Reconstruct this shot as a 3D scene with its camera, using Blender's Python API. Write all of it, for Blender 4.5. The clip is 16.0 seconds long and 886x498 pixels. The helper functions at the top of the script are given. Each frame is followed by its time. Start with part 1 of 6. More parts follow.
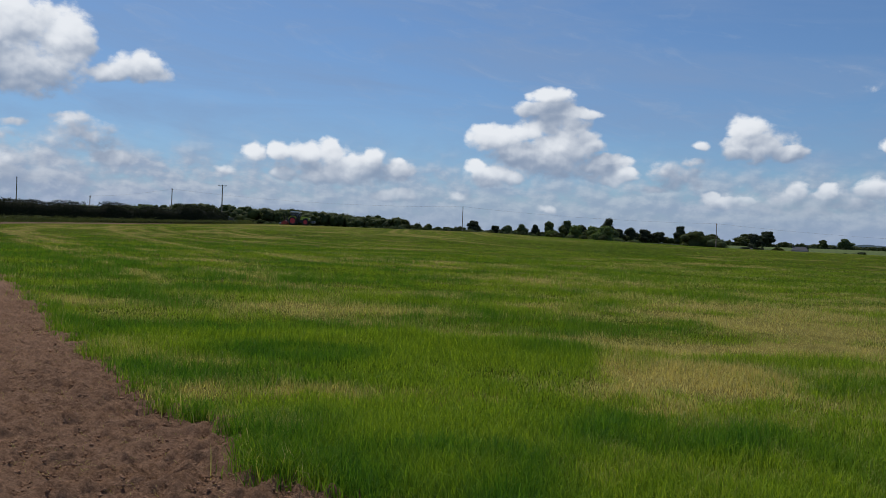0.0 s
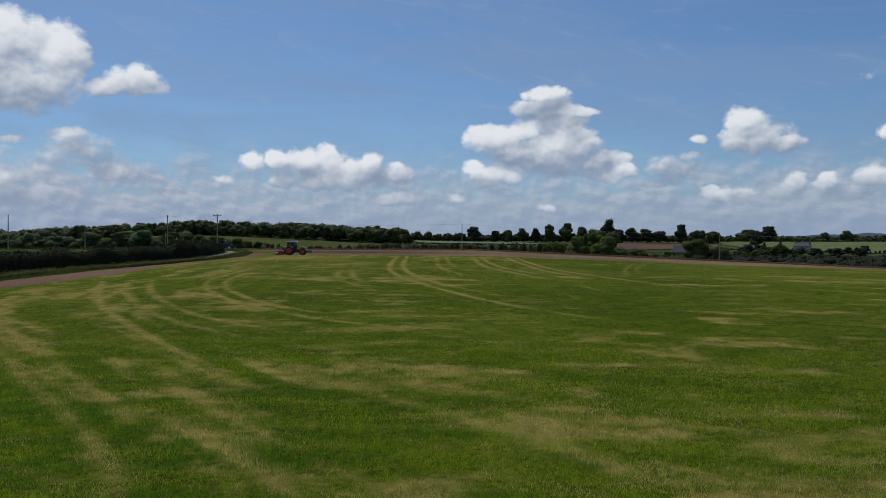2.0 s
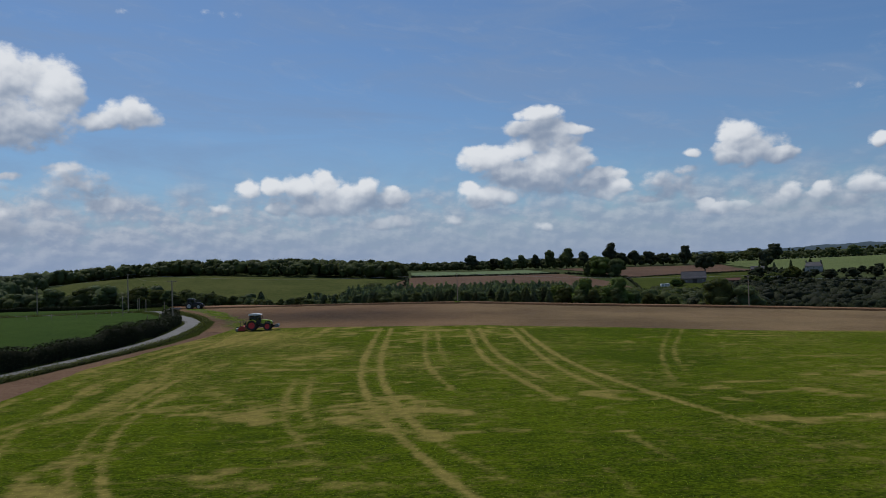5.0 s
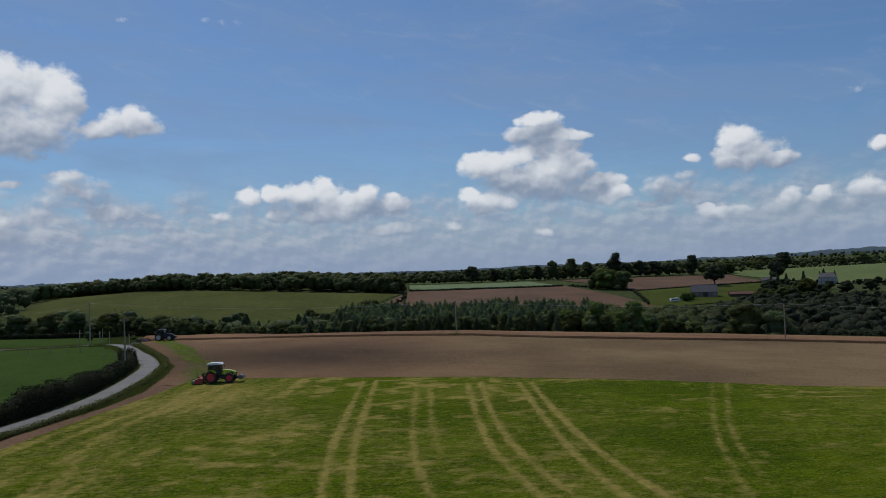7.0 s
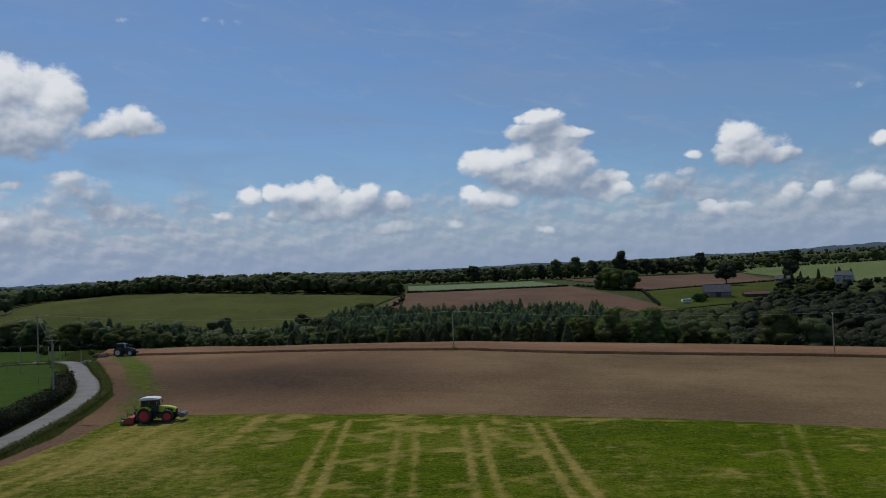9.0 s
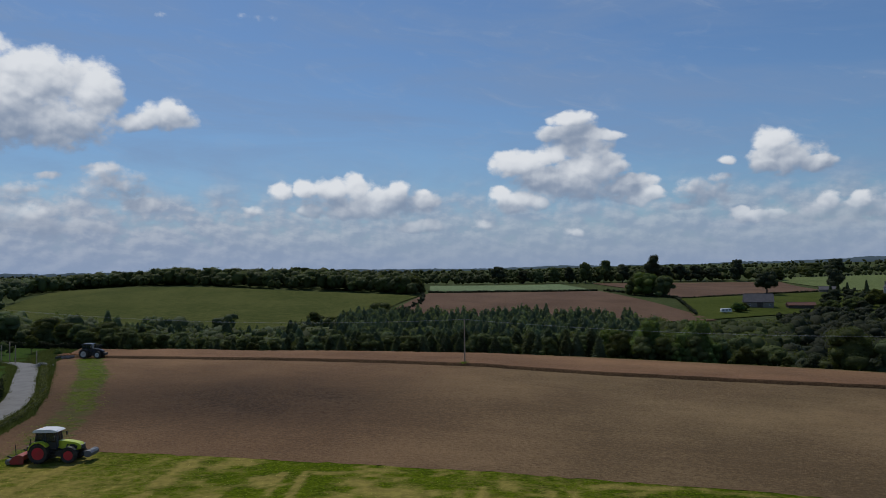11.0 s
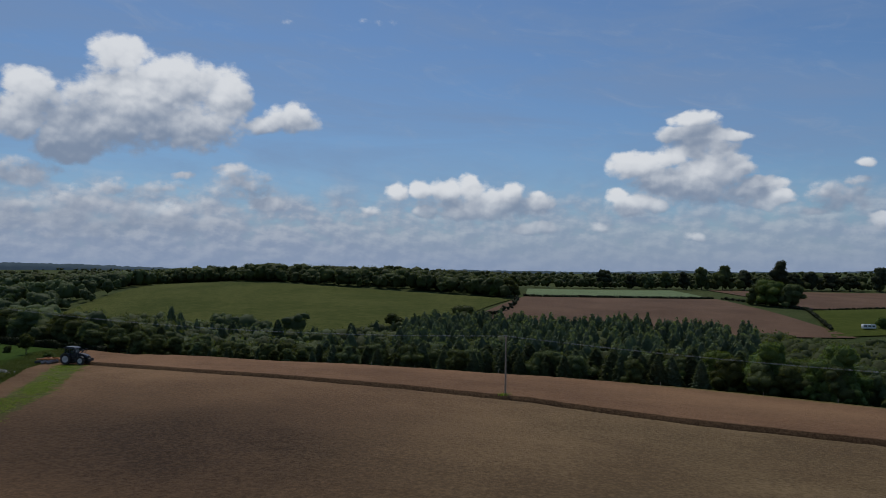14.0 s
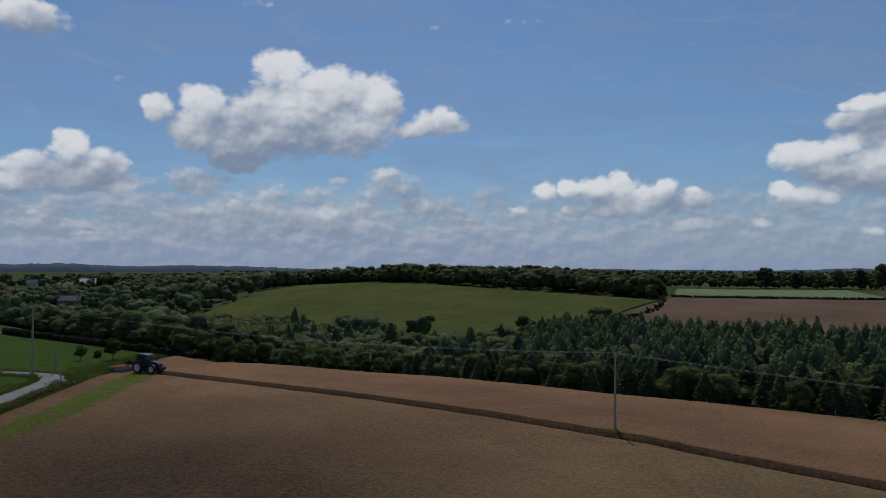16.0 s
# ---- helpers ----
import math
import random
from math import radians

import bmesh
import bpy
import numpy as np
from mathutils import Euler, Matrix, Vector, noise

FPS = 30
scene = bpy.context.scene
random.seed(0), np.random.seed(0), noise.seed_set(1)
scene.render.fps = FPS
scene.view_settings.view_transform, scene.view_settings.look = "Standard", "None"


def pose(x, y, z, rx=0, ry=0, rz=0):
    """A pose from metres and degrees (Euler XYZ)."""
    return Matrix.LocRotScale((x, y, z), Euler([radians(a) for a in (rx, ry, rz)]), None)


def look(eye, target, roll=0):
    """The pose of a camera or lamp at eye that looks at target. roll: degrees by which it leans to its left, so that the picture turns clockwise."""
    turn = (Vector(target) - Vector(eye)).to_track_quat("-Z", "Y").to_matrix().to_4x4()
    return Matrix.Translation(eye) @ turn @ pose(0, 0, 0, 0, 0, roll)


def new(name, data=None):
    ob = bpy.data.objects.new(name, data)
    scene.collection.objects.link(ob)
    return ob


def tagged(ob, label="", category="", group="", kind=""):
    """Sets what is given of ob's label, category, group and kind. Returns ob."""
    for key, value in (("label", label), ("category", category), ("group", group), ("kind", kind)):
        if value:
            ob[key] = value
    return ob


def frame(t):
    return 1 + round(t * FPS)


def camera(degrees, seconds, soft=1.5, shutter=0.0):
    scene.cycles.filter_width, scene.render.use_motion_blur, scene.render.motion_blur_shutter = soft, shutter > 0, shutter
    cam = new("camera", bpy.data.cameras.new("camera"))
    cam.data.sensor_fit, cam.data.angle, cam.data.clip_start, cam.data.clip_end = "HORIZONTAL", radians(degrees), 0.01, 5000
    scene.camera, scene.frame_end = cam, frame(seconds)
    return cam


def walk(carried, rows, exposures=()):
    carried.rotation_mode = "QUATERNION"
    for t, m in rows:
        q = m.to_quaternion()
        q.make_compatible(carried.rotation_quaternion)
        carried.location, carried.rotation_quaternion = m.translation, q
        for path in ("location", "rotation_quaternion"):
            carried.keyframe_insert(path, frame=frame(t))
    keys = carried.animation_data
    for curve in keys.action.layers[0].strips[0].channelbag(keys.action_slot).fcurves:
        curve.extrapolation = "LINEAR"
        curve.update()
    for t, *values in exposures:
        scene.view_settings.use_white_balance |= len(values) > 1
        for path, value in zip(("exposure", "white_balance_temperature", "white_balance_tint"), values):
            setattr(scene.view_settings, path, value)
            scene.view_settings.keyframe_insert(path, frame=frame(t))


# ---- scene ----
cam = camera(60.62, 16.0, soft=0.6)

PATH = [
    (0.0, (-0.00, 0.00, 2.20), (-0.73, 99.99, 1.16), 2.15),
    (0.5, (0.08, -0.03, 3.53), (-0.81, 99.96, 2.37), 1.49),
    (1.0, (0.11, 0.17, 4.84), (-0.79, 100.16, 3.69), 1.13),
    (1.5, (0.15, 1.02, 6.00), (-0.64, 101.01, 4.91), 0.64),
    (2.0, (0.20, 2.98, 7.24), (-0.67, 102.97, 6.50), 0.10),
    (2.5, (0.35, 5.86, 8.48), (-0.52, 105.85, 8.20), -0.27),
    (3.0, (0.57, 9.54, 9.82), (-0.19, 109.54, 10.03), -0.79),
    (3.5, (0.83, 13.84, 11.20), (0.14, 113.84, 12.07), -1.16),
    (4.0, (1.13, 18.62, 12.63), (0.56, 118.60, 14.03), -1.54),
    (4.5, (1.45, 23.73, 14.17), (0.96, 123.72, 15.99), -1.77),
    (5.0, (1.77, 29.08, 15.78), (1.16, 129.05, 17.93), -1.89),
    (7.5, (3.07, 57.37, 21.64), (2.43, 157.33, 24.67), -2.22),
    (8.0, (3.44, 63.33, 22.05), (2.78, 163.28, 25.08), -2.29),
    (8.5, (3.83, 69.32, 22.40), (3.20, 169.28, 25.15), -2.53),
    (11.0, (6.77, 100.88, 22.58), (2.24, 200.74, 25.37), -0.90),
    (11.5, (8.27, 106.95, 22.46), (1.42, 206.68, 25.36), -0.49),
    (12.0, (9.83, 113.03, 22.32), (0.73, 212.57, 25.29), -0.30),
    (12.5, (11.42, 119.16, 22.18), (0.12, 218.47, 25.27), 0.04),
    (13.0, (13.00, 125.40, 22.12), (-0.63, 224.42, 25.20), 0.19),
    (13.5, (14.47, 131.64, 22.08), (-1.44, 230.31, 25.23), 0.46),
    (14.0, (15.72, 137.75, 22.08), (-3.60, 235.82, 25.12), 0.41),
    (14.5, (16.71, 143.76, 22.05), (-7.54, 240.73, 25.12), 0.46),
    (15.0, (17.30, 149.69, 22.03), (-11.63, 245.36, 25.00), 0.15),
    (15.5, (17.56, 155.57, 21.97), (-15.79, 249.80, 24.88), 0.02),
    (16.0, (17.65, 161.45, 21.87), (-20.32, 253.91, 24.84), 0.04),
]
walk(cam, [(t, look(eye, target, roll)) for t, eye, target, roll in PATH], exposures=[(0.0, -0.48), (3.0, -0.62), (12.0, -0.70), (16.0, -0.80)])

# ---- light and sky ----
SUN_AZ, SUN_EL = -28.0, 57.0          # degrees: azimuth from +y towards +x, elevation
sun_way = Vector((math.sin(radians(SUN_AZ)) * math.cos(radians(SUN_EL)), math.cos(radians(SUN_AZ)) * math.cos(radians(SUN_EL)), math.sin(radians(SUN_EL))))
sun_data = bpy.data.lights.new("sun", "SUN")
sun_data.energy, sun_data.angle, sun_data.color = 3.4, radians(0.6), (1.0, 0.95, 0.87)
sun = new("sun", sun_data)
sun.matrix_world = look(sun_way * 900, (0, 0, 0))


class Net:
    """Small helper to wire node trees."""

    def __init__(self, tree):
        self.t = tree

    def node(self, kind, **values):
        n = self.t.nodes.new(kind)
        for key, v in values.items():
            setattr(n, key, v)
        return n

    def put(self, sock, v):
        if v is None:
            return
        if isinstance(v, bpy.types.NodeSocket):
            self.t.links.new(v, sock)
        else:
            sock.default_value = v

    def math(self, op, a, b=None, c=None, clamp=False):
        n = self.node("ShaderNodeMath", operation=op, use_clamp=clamp)
        for s, v in zip(n.inputs, (a, b, c)):
            self.put(s, v)
        return n.outputs[0]

    def vec(self, op, a, b=None):
        n = self.node("ShaderNodeVectorMath", operation=op)
        self.put(n.inputs[0], a)
        self.put(n.inputs[1], b)
        return n.outputs["Value"] if op == "DOT_PRODUCT" else n.outputs[0]

    def mix(self, f, a, b, blend="MIX"):
        n = self.node("ShaderNodeMix", data_type="RGBA", blend_type=blend)
        self.put(n.inputs[0], f)
        self.put(n.inputs[6], a)
        self.put(n.inputs[7], b)
        return n.outputs[2]

    def noise(self, vector, scale, detail=3.0, rough=0.55, warp=0.0, color=False):
        n = self.node("ShaderNodeTexNoise")
        self.put(n.inputs["Vector"], vector)
        n.inputs["Scale"].default_value, n.inputs["Detail"].default_value = scale, detail
        n.inputs["Roughness"].default_value, n.inputs["Distortion"].default_value = rough, warp
        return n.outputs["Color" if color else 0]

    def ramp(self, v, lo, hi):
        """Smooth 0..1 between lo and hi."""
        n = self.node("ShaderNodeMapRange", interpolation_type="SMOOTHSTEP")
        for i, x in enumerate((v, lo, hi, 0.0, 1.0)):
            self.put(n.inputs[i], x)
        return n.outputs[0]

    def join(self, x, y, z=0.0):
        n = self.node("ShaderNodeCombineXYZ")
        for s, v in zip(n.inputs, (x, y, z)):
            self.put(s, v)
        return n.outputs[0]

    def split(self, v):
        n = self.node("ShaderNodeSeparateXYZ")
        self.put(n.inputs[0], v)
        return n.outputs

    def stretch(self, v, x, y, z):
        return self.vec("MULTIPLY", v, (x, y, z))


# cumulus clouds as clusters of billows: azimuth, elevation, half width, half height in degrees
CLOUD_GREAT = [(-34.5, 14.9, 2.2, 1.34), (-30.6, 13.2, 3.2, 1.93), (-27.3, 12.6, 1.9, 2.04), (-33.3, 11.9, 3.8, 2.5), (-39.9, 12.0, 1.8, 1.41),
               (-40.5, 10.2, 1.9, 1.74), (-37.2, 9.3, 2.5, 1.78), (-30.2, 10.2, 4.5, 1.73), (-43.0, 11.6, 1.1, 1.01), (-37.8, 8.0, 2.2, 0.89)]
CLOUD_SIDE = [(-22.8, 11.1, 2.4, 1.08), (-22.3, 11.8, 1.0, 0.74), (-24.4, 10.6, 1.7, 0.75)]
CLOUD_WEST = [(-48.6, 8.5, 1.3, 1.21), (-50.8, 6.8, 2.1, 1.26), (-46.6, 7.3, 1.7, 1.31), (-48.4, 6.2, 4.7, 0.99), (-52.1, 6.0, 1.6, 0.88)]
CLOUD_MID = [(-12.9, 6.2, 1.0, 0.71), (-14.6, 6.1, 1.0, 0.71), (-10.8, 6.2, 1.4, 0.89), (-9.1, 6.3, 1.2, 1.06), (-7.0, 5.4, 2.0, 1.1),
             (-6.0, 6.0, 1.0, 0.85), (-3.8, 5.3, 1.4, 0.85), (-8.8, 4.7, 2.8, 0.76)]
CLOUD_MID_FOOT = [(-12.4, 4.5, 1.1, 0.59), (-4.1, 3.4, 2.1, 0.64)]
CLOUD_TOWER_TOP = [(7.3, 11.0, 1.7, 0.69), (9.1, 9.7, 2.3, 0.49), (6.6, 10.0, 2.0, 0.74)]
CLOUD_TOWER = [(3.4, 7.8, 2.3, 1.08), (5.7, 8.4, 1.2, 0.91), (8.1, 7.3, 2.8, 1.23), (10.2, 7.7, 1.4, 0.89), (5.6, 6.9, 3.3, 0.91), (11.6, 6.2, 1.8, 0.73)]
CLOUD_TOWER_FOOT = [(3.3, 5.1, 2.3, 0.93), (1.9, 5.6, 1.0, 0.76), (12.0, 5.0, 1.6, 0.53), (12.8, 5.4, 0.9, 0.49)]
CLOUD_EAST = [(21.2, 8.6, 1.4, 0.98), (22.2, 7.4, 1.8, 1.05), (20.6, 7.3, 1.2, 0.84), (23.8, 6.9, 1.2, 0.63)]
CLOUD_SMALL = [(19.7, 3.4, 1.6, 0.58), (18.6, 3.8, 0.7, 0.59), (21.0, 3.5, 0.8, 0.46), (24.4, 4.2, 0.9, 0.7), (26.3, 4.2, 0.9, 0.65),
               (29.0, 4.4, 1.3, 0.74), (30.0, 7.4, 0.6, 0.58), (-51.1, 16.6, 2.4, 1.18)]
CLOUD_SOFT = [(18.1, 7.5, 1.0, 0.5), (17.4, 6.1, 1.2, 0.59), (15.8, 5.4, 1.2, 0.63), (14.9, 4.3, 1.2, 0.44), (0.8, 3.4, 1.3, 0.51), (7.2, 2.6, 1.0, 0.5),
              (-26.9, 7.2, 2.0, 0.79), (-30.2, 6.7, 1.1, 0.46), (-23.9, 4.9, 2.0, 0.73), (-31.6, 4.3, 1.5, 0.57), (-34.9, 5.7, 2.0, 0.96), (27.9, 3.5, 2.3, 0.53)]
CLOUD_PUFF = [(-50.7, 3.9, 0.9, 0.34), (-40.7, 2.8, 0.9, 0.36), (-16.7, 4.6, 1.0, 0.47), (-26.3, 3.1, 1.8, 0.51), (-28.5, 3.6, 1.5, 0.51),
              (-34.5, 3.3, 1.6, 0.42), (-31.4, 4.2, 1.3, 0.42), (-47.5, 2.6, 1.4, 0.31)]
CLOUD_LOOM = [(-40.3, 6.4, 3.0, 1.45), (-44.6, 5.2, 2.0, 0.94), (-31.8, 5.7, 3.4, 0.92), (-25.9, 6.2, 3.4, 1.52), (22.0, 7.4, 3.4, 1.5), (-35.0, 3.9, 14.0, 2.3), (24.5, 3.6, 7.5, 1.5), (16.5, 5.4, 2.8, 1.7)]
CLOUD_BODY = [(6.6, 6.4, 4.8, 1.7), (-8.0, 5.0, 5.2, 1.2), (7.2, 9.4, 2.6, 1.7), (8.6, 8.6, 2.4, 1.4), (-35.0, 10.6, 6.6, 2.6), (11.0, 5.6, 2.6, 1.0), (-48.6, 7.0, 3.2, 1.5)]
CLOUD_FAINT = [(-16.2, 18.4, 2.6, 0.7), (-22.6, 18.2, 1.2, 0.5), (-36.3, 19.1, 2.8, 0.7), (-45.8, 13.2, 1.3, 0.5), (27.4, 12.1, 1.3, 0.7),
               (28.8, 11.1, 1.6, 0.6)]


def cloud_list():
    """All clusters with their weight, the height of their base and their depth."""
    kinds = ((CLOUD_FAINT, 0.26, 0, 0), (CLOUD_LOOM, 0.55, 0, 0), (CLOUD_BODY, 0.82, 0, 0), (CLOUD_PUFF, 0.66, 0, 0), (CLOUD_SOFT, 0.62, 0, 0), (CLOUD_SMALL, 1.0, 0, 0),
             (CLOUD_GREAT, 1.0, 8.0, 6.4), (CLOUD_SIDE, 0.86, 9.4, 3.2), (CLOUD_WEST, 1.0, 4.8, 4.4), (CLOUD_MID, 1.0, 3.9, 2.9), (CLOUD_MID_FOOT, 0.9, 0, 0),
             (CLOUD_TOWER_TOP, 1.0, 9.0, 2.4), (CLOUD_TOWER, 1.0, 5.7, 3.1), (CLOUD_TOWER_FOOT, 1.0, 4.0, 1.9), (CLOUD_EAST, 1.0, 6.3, 2.9))
    return [(a, e, rx, ry, peak, base or e - ry * 0.9, span or ry * (2.2 if peak > 0.95 else 4.0)) for group, peak, base, span in kinds for a, e, rx, ry in group]


def billow_group():
    """Cauliflower relief of the clouds at a point in degrees: coarse and fine domes."""
    g = bpy.data.node_groups.new("billows", "ShaderNodeTree")
    g.interface.new_socket("Vector", in_out="INPUT", socket_type="NodeSocketVector")
    g.interface.new_socket("Height", in_out="OUTPUT", socket_type="NodeSocketFloat")
    n = Net(g)
    p = n.node("NodeGroupInput").outputs[0]
    warp = n.vec("SUBTRACT", n.noise(p, 1.1, 3.0, 0.55, color=True), (0.5, 0.5, 0.5))
    p = n.vec("ADD", n.stretch(p, 1, 1.25, 1), n.stretch(warp, 0.9, 0.9, 0))
    cells = n.node("ShaderNodeTexVoronoi", feature="SMOOTH_F1", normalize=True)
    n.put(cells.inputs["Vector"], p)
    cells.inputs["Scale"].default_value, cells.inputs["Detail"].default_value = 0.60, 2.0
    cells.inputs["Roughness"].default_value, cells.inputs["Smoothness"].default_value = 0.42, 0.25
    d = cells.outputs["Distance"]
    n.put(n.node("NodeGroupOutput").inputs[0], n.math("SUBTRACT", 0.46, n.math("MULTIPLY", d, 1.7)))
    return g


def cloud_group(billows):
    """Density of the cumulus at a point (azimuth, elevation, 0) in degrees, and the height within its cloud."""
    g = bpy.data.node_groups.new("cumulus", "ShaderNodeTree")
    g.interface.new_socket("Vector", in_out="INPUT", socket_type="NodeSocketVector")
    g.interface.new_socket("Density", in_out="OUTPUT", socket_type="NodeSocketFloat")
    g.interface.new_socket("Rise", in_out="OUTPUT", socket_type="NodeSocketFloat")
    g.interface.new_socket("Body", in_out="OUTPUT", socket_type="NodeSocketFloat")
    n = Net(g)
    p = n.node("NodeGroupInput").outputs[0]
    big = n.vec("SUBTRACT", n.noise(n.stretch(p, 1, 1.3, 1), 0.5, 2.0, 0.5, color=True), (0.5, 0.5, 0.5))
    w = n.stretch(n.vec("ADD", p, n.stretch(big, 1.5, 1.0, 0)), 1, 1, 0)
    best, total, slope, foot = None, 0.02, 0.002, 0.0
    high = n.split(w)[1]
    for a, e, rx, ry, peak, base, span in cloud_list():
        d = n.vec("MULTIPLY", n.vec("SUBTRACT", w, (a, e, 0)), (1 / (rx * 1.16), 1 / (ry * 1.16), 0))
        v = n.math("SUBTRACT", peak, n.vec("DOT_PRODUCT", d, d))
        best = v if best is None else n.math("SMOOTH_MAX", best, v, 0.12)
        u = n.math("MAXIMUM", n.math("ADD", v, 0.3), 0.0)
        u = n.math("MULTIPLY", u, u)
        total = n.math("ADD", total, u)
        slope = n.math("MULTIPLY_ADD", u, 1 / span, slope)
        foot = n.math("MULTIPLY_ADD", u, base / span, foot)
    puff = n.node("ShaderNodeGroup")
    puff.node_tree = billows
    n.put(puff.inputs[0], p)
    soft = n.math("SUBTRACT", n.noise(n.stretch(p, 1, 1.3, 1), 1.1, 6.0, 0.60), 0.5)
    body = n.math("MULTIPLY_ADD", puff.outputs[0], 0.7, best)
    out = n.math("ADD", body, soft)
    end = n.node("NodeGroupOutput")
    n.put(end.inputs[0], out)
    n.put(end.inputs[1], n.math("DIVIDE", n.math("SUBTRACT", n.math("MULTIPLY", high, slope), foot), total, clamp=True))
    n.put(end.inputs[2], body)
    return g


def build_world():
    world = bpy.data.worlds.new("sky")
    scene.world = world
    world.use_nodes = True
    t = world.node_tree
    t.nodes.clear()
    n = Net(t)
    way = n.node("ShaderNodeTexCoord").outputs["Generated"]
    x, y, z = n.split(way)
    az = n.math("DEGREES", n.math("ARCTAN2", x, y))
    el = n.math("DEGREES", n.math("ARCSINE", z))
    p = n.join(az, el, 0.0)
    sky = n.node("ShaderNodeTexSky", sky_type="NISHITA", sun_disc=False)
    sky.sun_elevation, sky.sun_rotation = radians(SUN_EL), radians(SUN_AZ)
    sky.air_density, sky.dust_density, sky.ozone_density = 1.0, 0.6, 2.2
    base = n.mix(1.0, sky.outputs[0], (SKY_GAIN[0], SKY_GAIN[1], SKY_GAIN[2], 1), "MULTIPLY")
    # thin high veil
    drift = n.join(n.math("ADD", az, n.math("MULTIPLY", el, 1.6)), el, 0.0)
    veil = n.ramp(n.noise(n.stretch(drift, 0.30, 1.5, 1), 0.16, 6.0, 0.62, 0.5), 0.34, 0.74)
    base = n.mix(n.math("MULTIPLY", veil, 0.62), base, (0.295, 0.435, 0.70, 1))
    wisp = n.ramp(n.noise(n.stretch(drift, 0.5, 1.1, 1), 0.5, 7.0, 0.66, 0.9), 0.50, 0.80)
    base = n.mix(n.math("MULTIPLY", wisp, 0.26), base, (0.50, 0.61, 0.80, 1))
    # distant cloud and haze towards the horizon, each lump lit from above
    low = n.math("SUBTRACT", 1.0, n.ramp(el, 0.0, 9.0))
    far_p = n.stretch(p, 0.75, 1.2, 1)
    lump = lambda v: n.noise(v, 0.60, 5.0, 0.53)
    lumps = lump(far_p)
    lit_side = n.math("SUBTRACT", lumps, lump(n.vec("ADD", far_p, (-0.20, 0.40, 0.0))))
    bank = n.ramp(n.math("ADD", lumps, n.math("MULTIPLY", low, 0.36)), 0.45, 0.78)
    west = n.ramp(az, 6.0, -30.0)
    bank = n.math("MULTIPLY", bank, n.math("MULTIPLY_ADD", west, 0.28, 0.66))
    tone = n.mix(n.ramp(lit_side, -0.14, 0.21), (0.40, 0.495, 0.68, 1), (0.70, 0.765, 0.88, 1))
    base = n.mix(n.math("MULTIPLY", bank, n.ramp(low, 0.0, 0.5)), base, tone)
    base = n.mix(n.math("MULTIPLY", n.math("SUBTRACT", 1.0, n.ramp(el, -0.5, 4.2)), 0.80), base, (0.365, 0.485, 0.725, 1))
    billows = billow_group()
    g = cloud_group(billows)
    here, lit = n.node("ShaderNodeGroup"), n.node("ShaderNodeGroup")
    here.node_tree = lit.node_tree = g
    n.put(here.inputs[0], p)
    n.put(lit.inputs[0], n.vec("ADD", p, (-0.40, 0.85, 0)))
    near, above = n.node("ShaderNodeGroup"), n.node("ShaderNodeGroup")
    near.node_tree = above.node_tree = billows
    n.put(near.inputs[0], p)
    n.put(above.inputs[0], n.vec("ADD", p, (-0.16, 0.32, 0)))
    dens = here.outputs[0]
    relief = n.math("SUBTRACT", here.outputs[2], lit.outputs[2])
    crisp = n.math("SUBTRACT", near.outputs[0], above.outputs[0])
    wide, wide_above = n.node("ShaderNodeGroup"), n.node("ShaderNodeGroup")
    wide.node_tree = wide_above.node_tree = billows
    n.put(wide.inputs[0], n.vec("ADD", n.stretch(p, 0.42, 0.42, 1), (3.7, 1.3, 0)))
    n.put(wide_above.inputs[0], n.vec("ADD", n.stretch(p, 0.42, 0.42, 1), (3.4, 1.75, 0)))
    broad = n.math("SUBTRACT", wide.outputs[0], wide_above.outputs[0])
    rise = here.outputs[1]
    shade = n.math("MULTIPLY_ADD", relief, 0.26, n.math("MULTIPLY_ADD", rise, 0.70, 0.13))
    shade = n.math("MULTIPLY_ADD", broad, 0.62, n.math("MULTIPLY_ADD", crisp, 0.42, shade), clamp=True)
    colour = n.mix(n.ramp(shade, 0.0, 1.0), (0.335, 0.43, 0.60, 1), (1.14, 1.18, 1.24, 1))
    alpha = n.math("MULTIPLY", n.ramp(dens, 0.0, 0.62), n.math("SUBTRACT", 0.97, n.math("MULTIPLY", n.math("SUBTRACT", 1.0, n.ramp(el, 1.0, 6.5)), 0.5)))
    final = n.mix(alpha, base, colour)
    # below the horizon the sky's own ground tone
    final = n.mix(n.ramp(el, -0.3, -4.0), final, (0.10, 0.12, 0.10, 1))
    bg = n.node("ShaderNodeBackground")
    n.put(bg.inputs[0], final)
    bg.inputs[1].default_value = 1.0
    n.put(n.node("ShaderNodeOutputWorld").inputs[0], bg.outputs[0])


SKY_GAIN = (0.070, 0.092, 0.116)
build_world()

# ---- materials ----
def material(name, rough=0.8, metal=0.0, spec=0.3):
    m = bpy.data.materials.new(name)
    m.use_nodes = True
    n = Net(m.node_tree)
    b = m.node_tree.nodes["Principled BSDF"]
    b.inputs["Roughness"].default_value, b.inputs["Metallic"].default_value = rough, metal
    b.inputs["Specular IOR Level"].default_value = spec
    return m, n, b


def rgba(c):
    return (c[0], c[1], c[2], 1)


def bump(n, b, height, strength, dist):
    k = n.node("ShaderNodeBump")
    k.inputs["Strength"].default_value, k.inputs["Distance"].default_value = strength, dist
    n.put(k.inputs["Height"], height)
    n.put(b.inputs["Normal"], k.outputs[0])


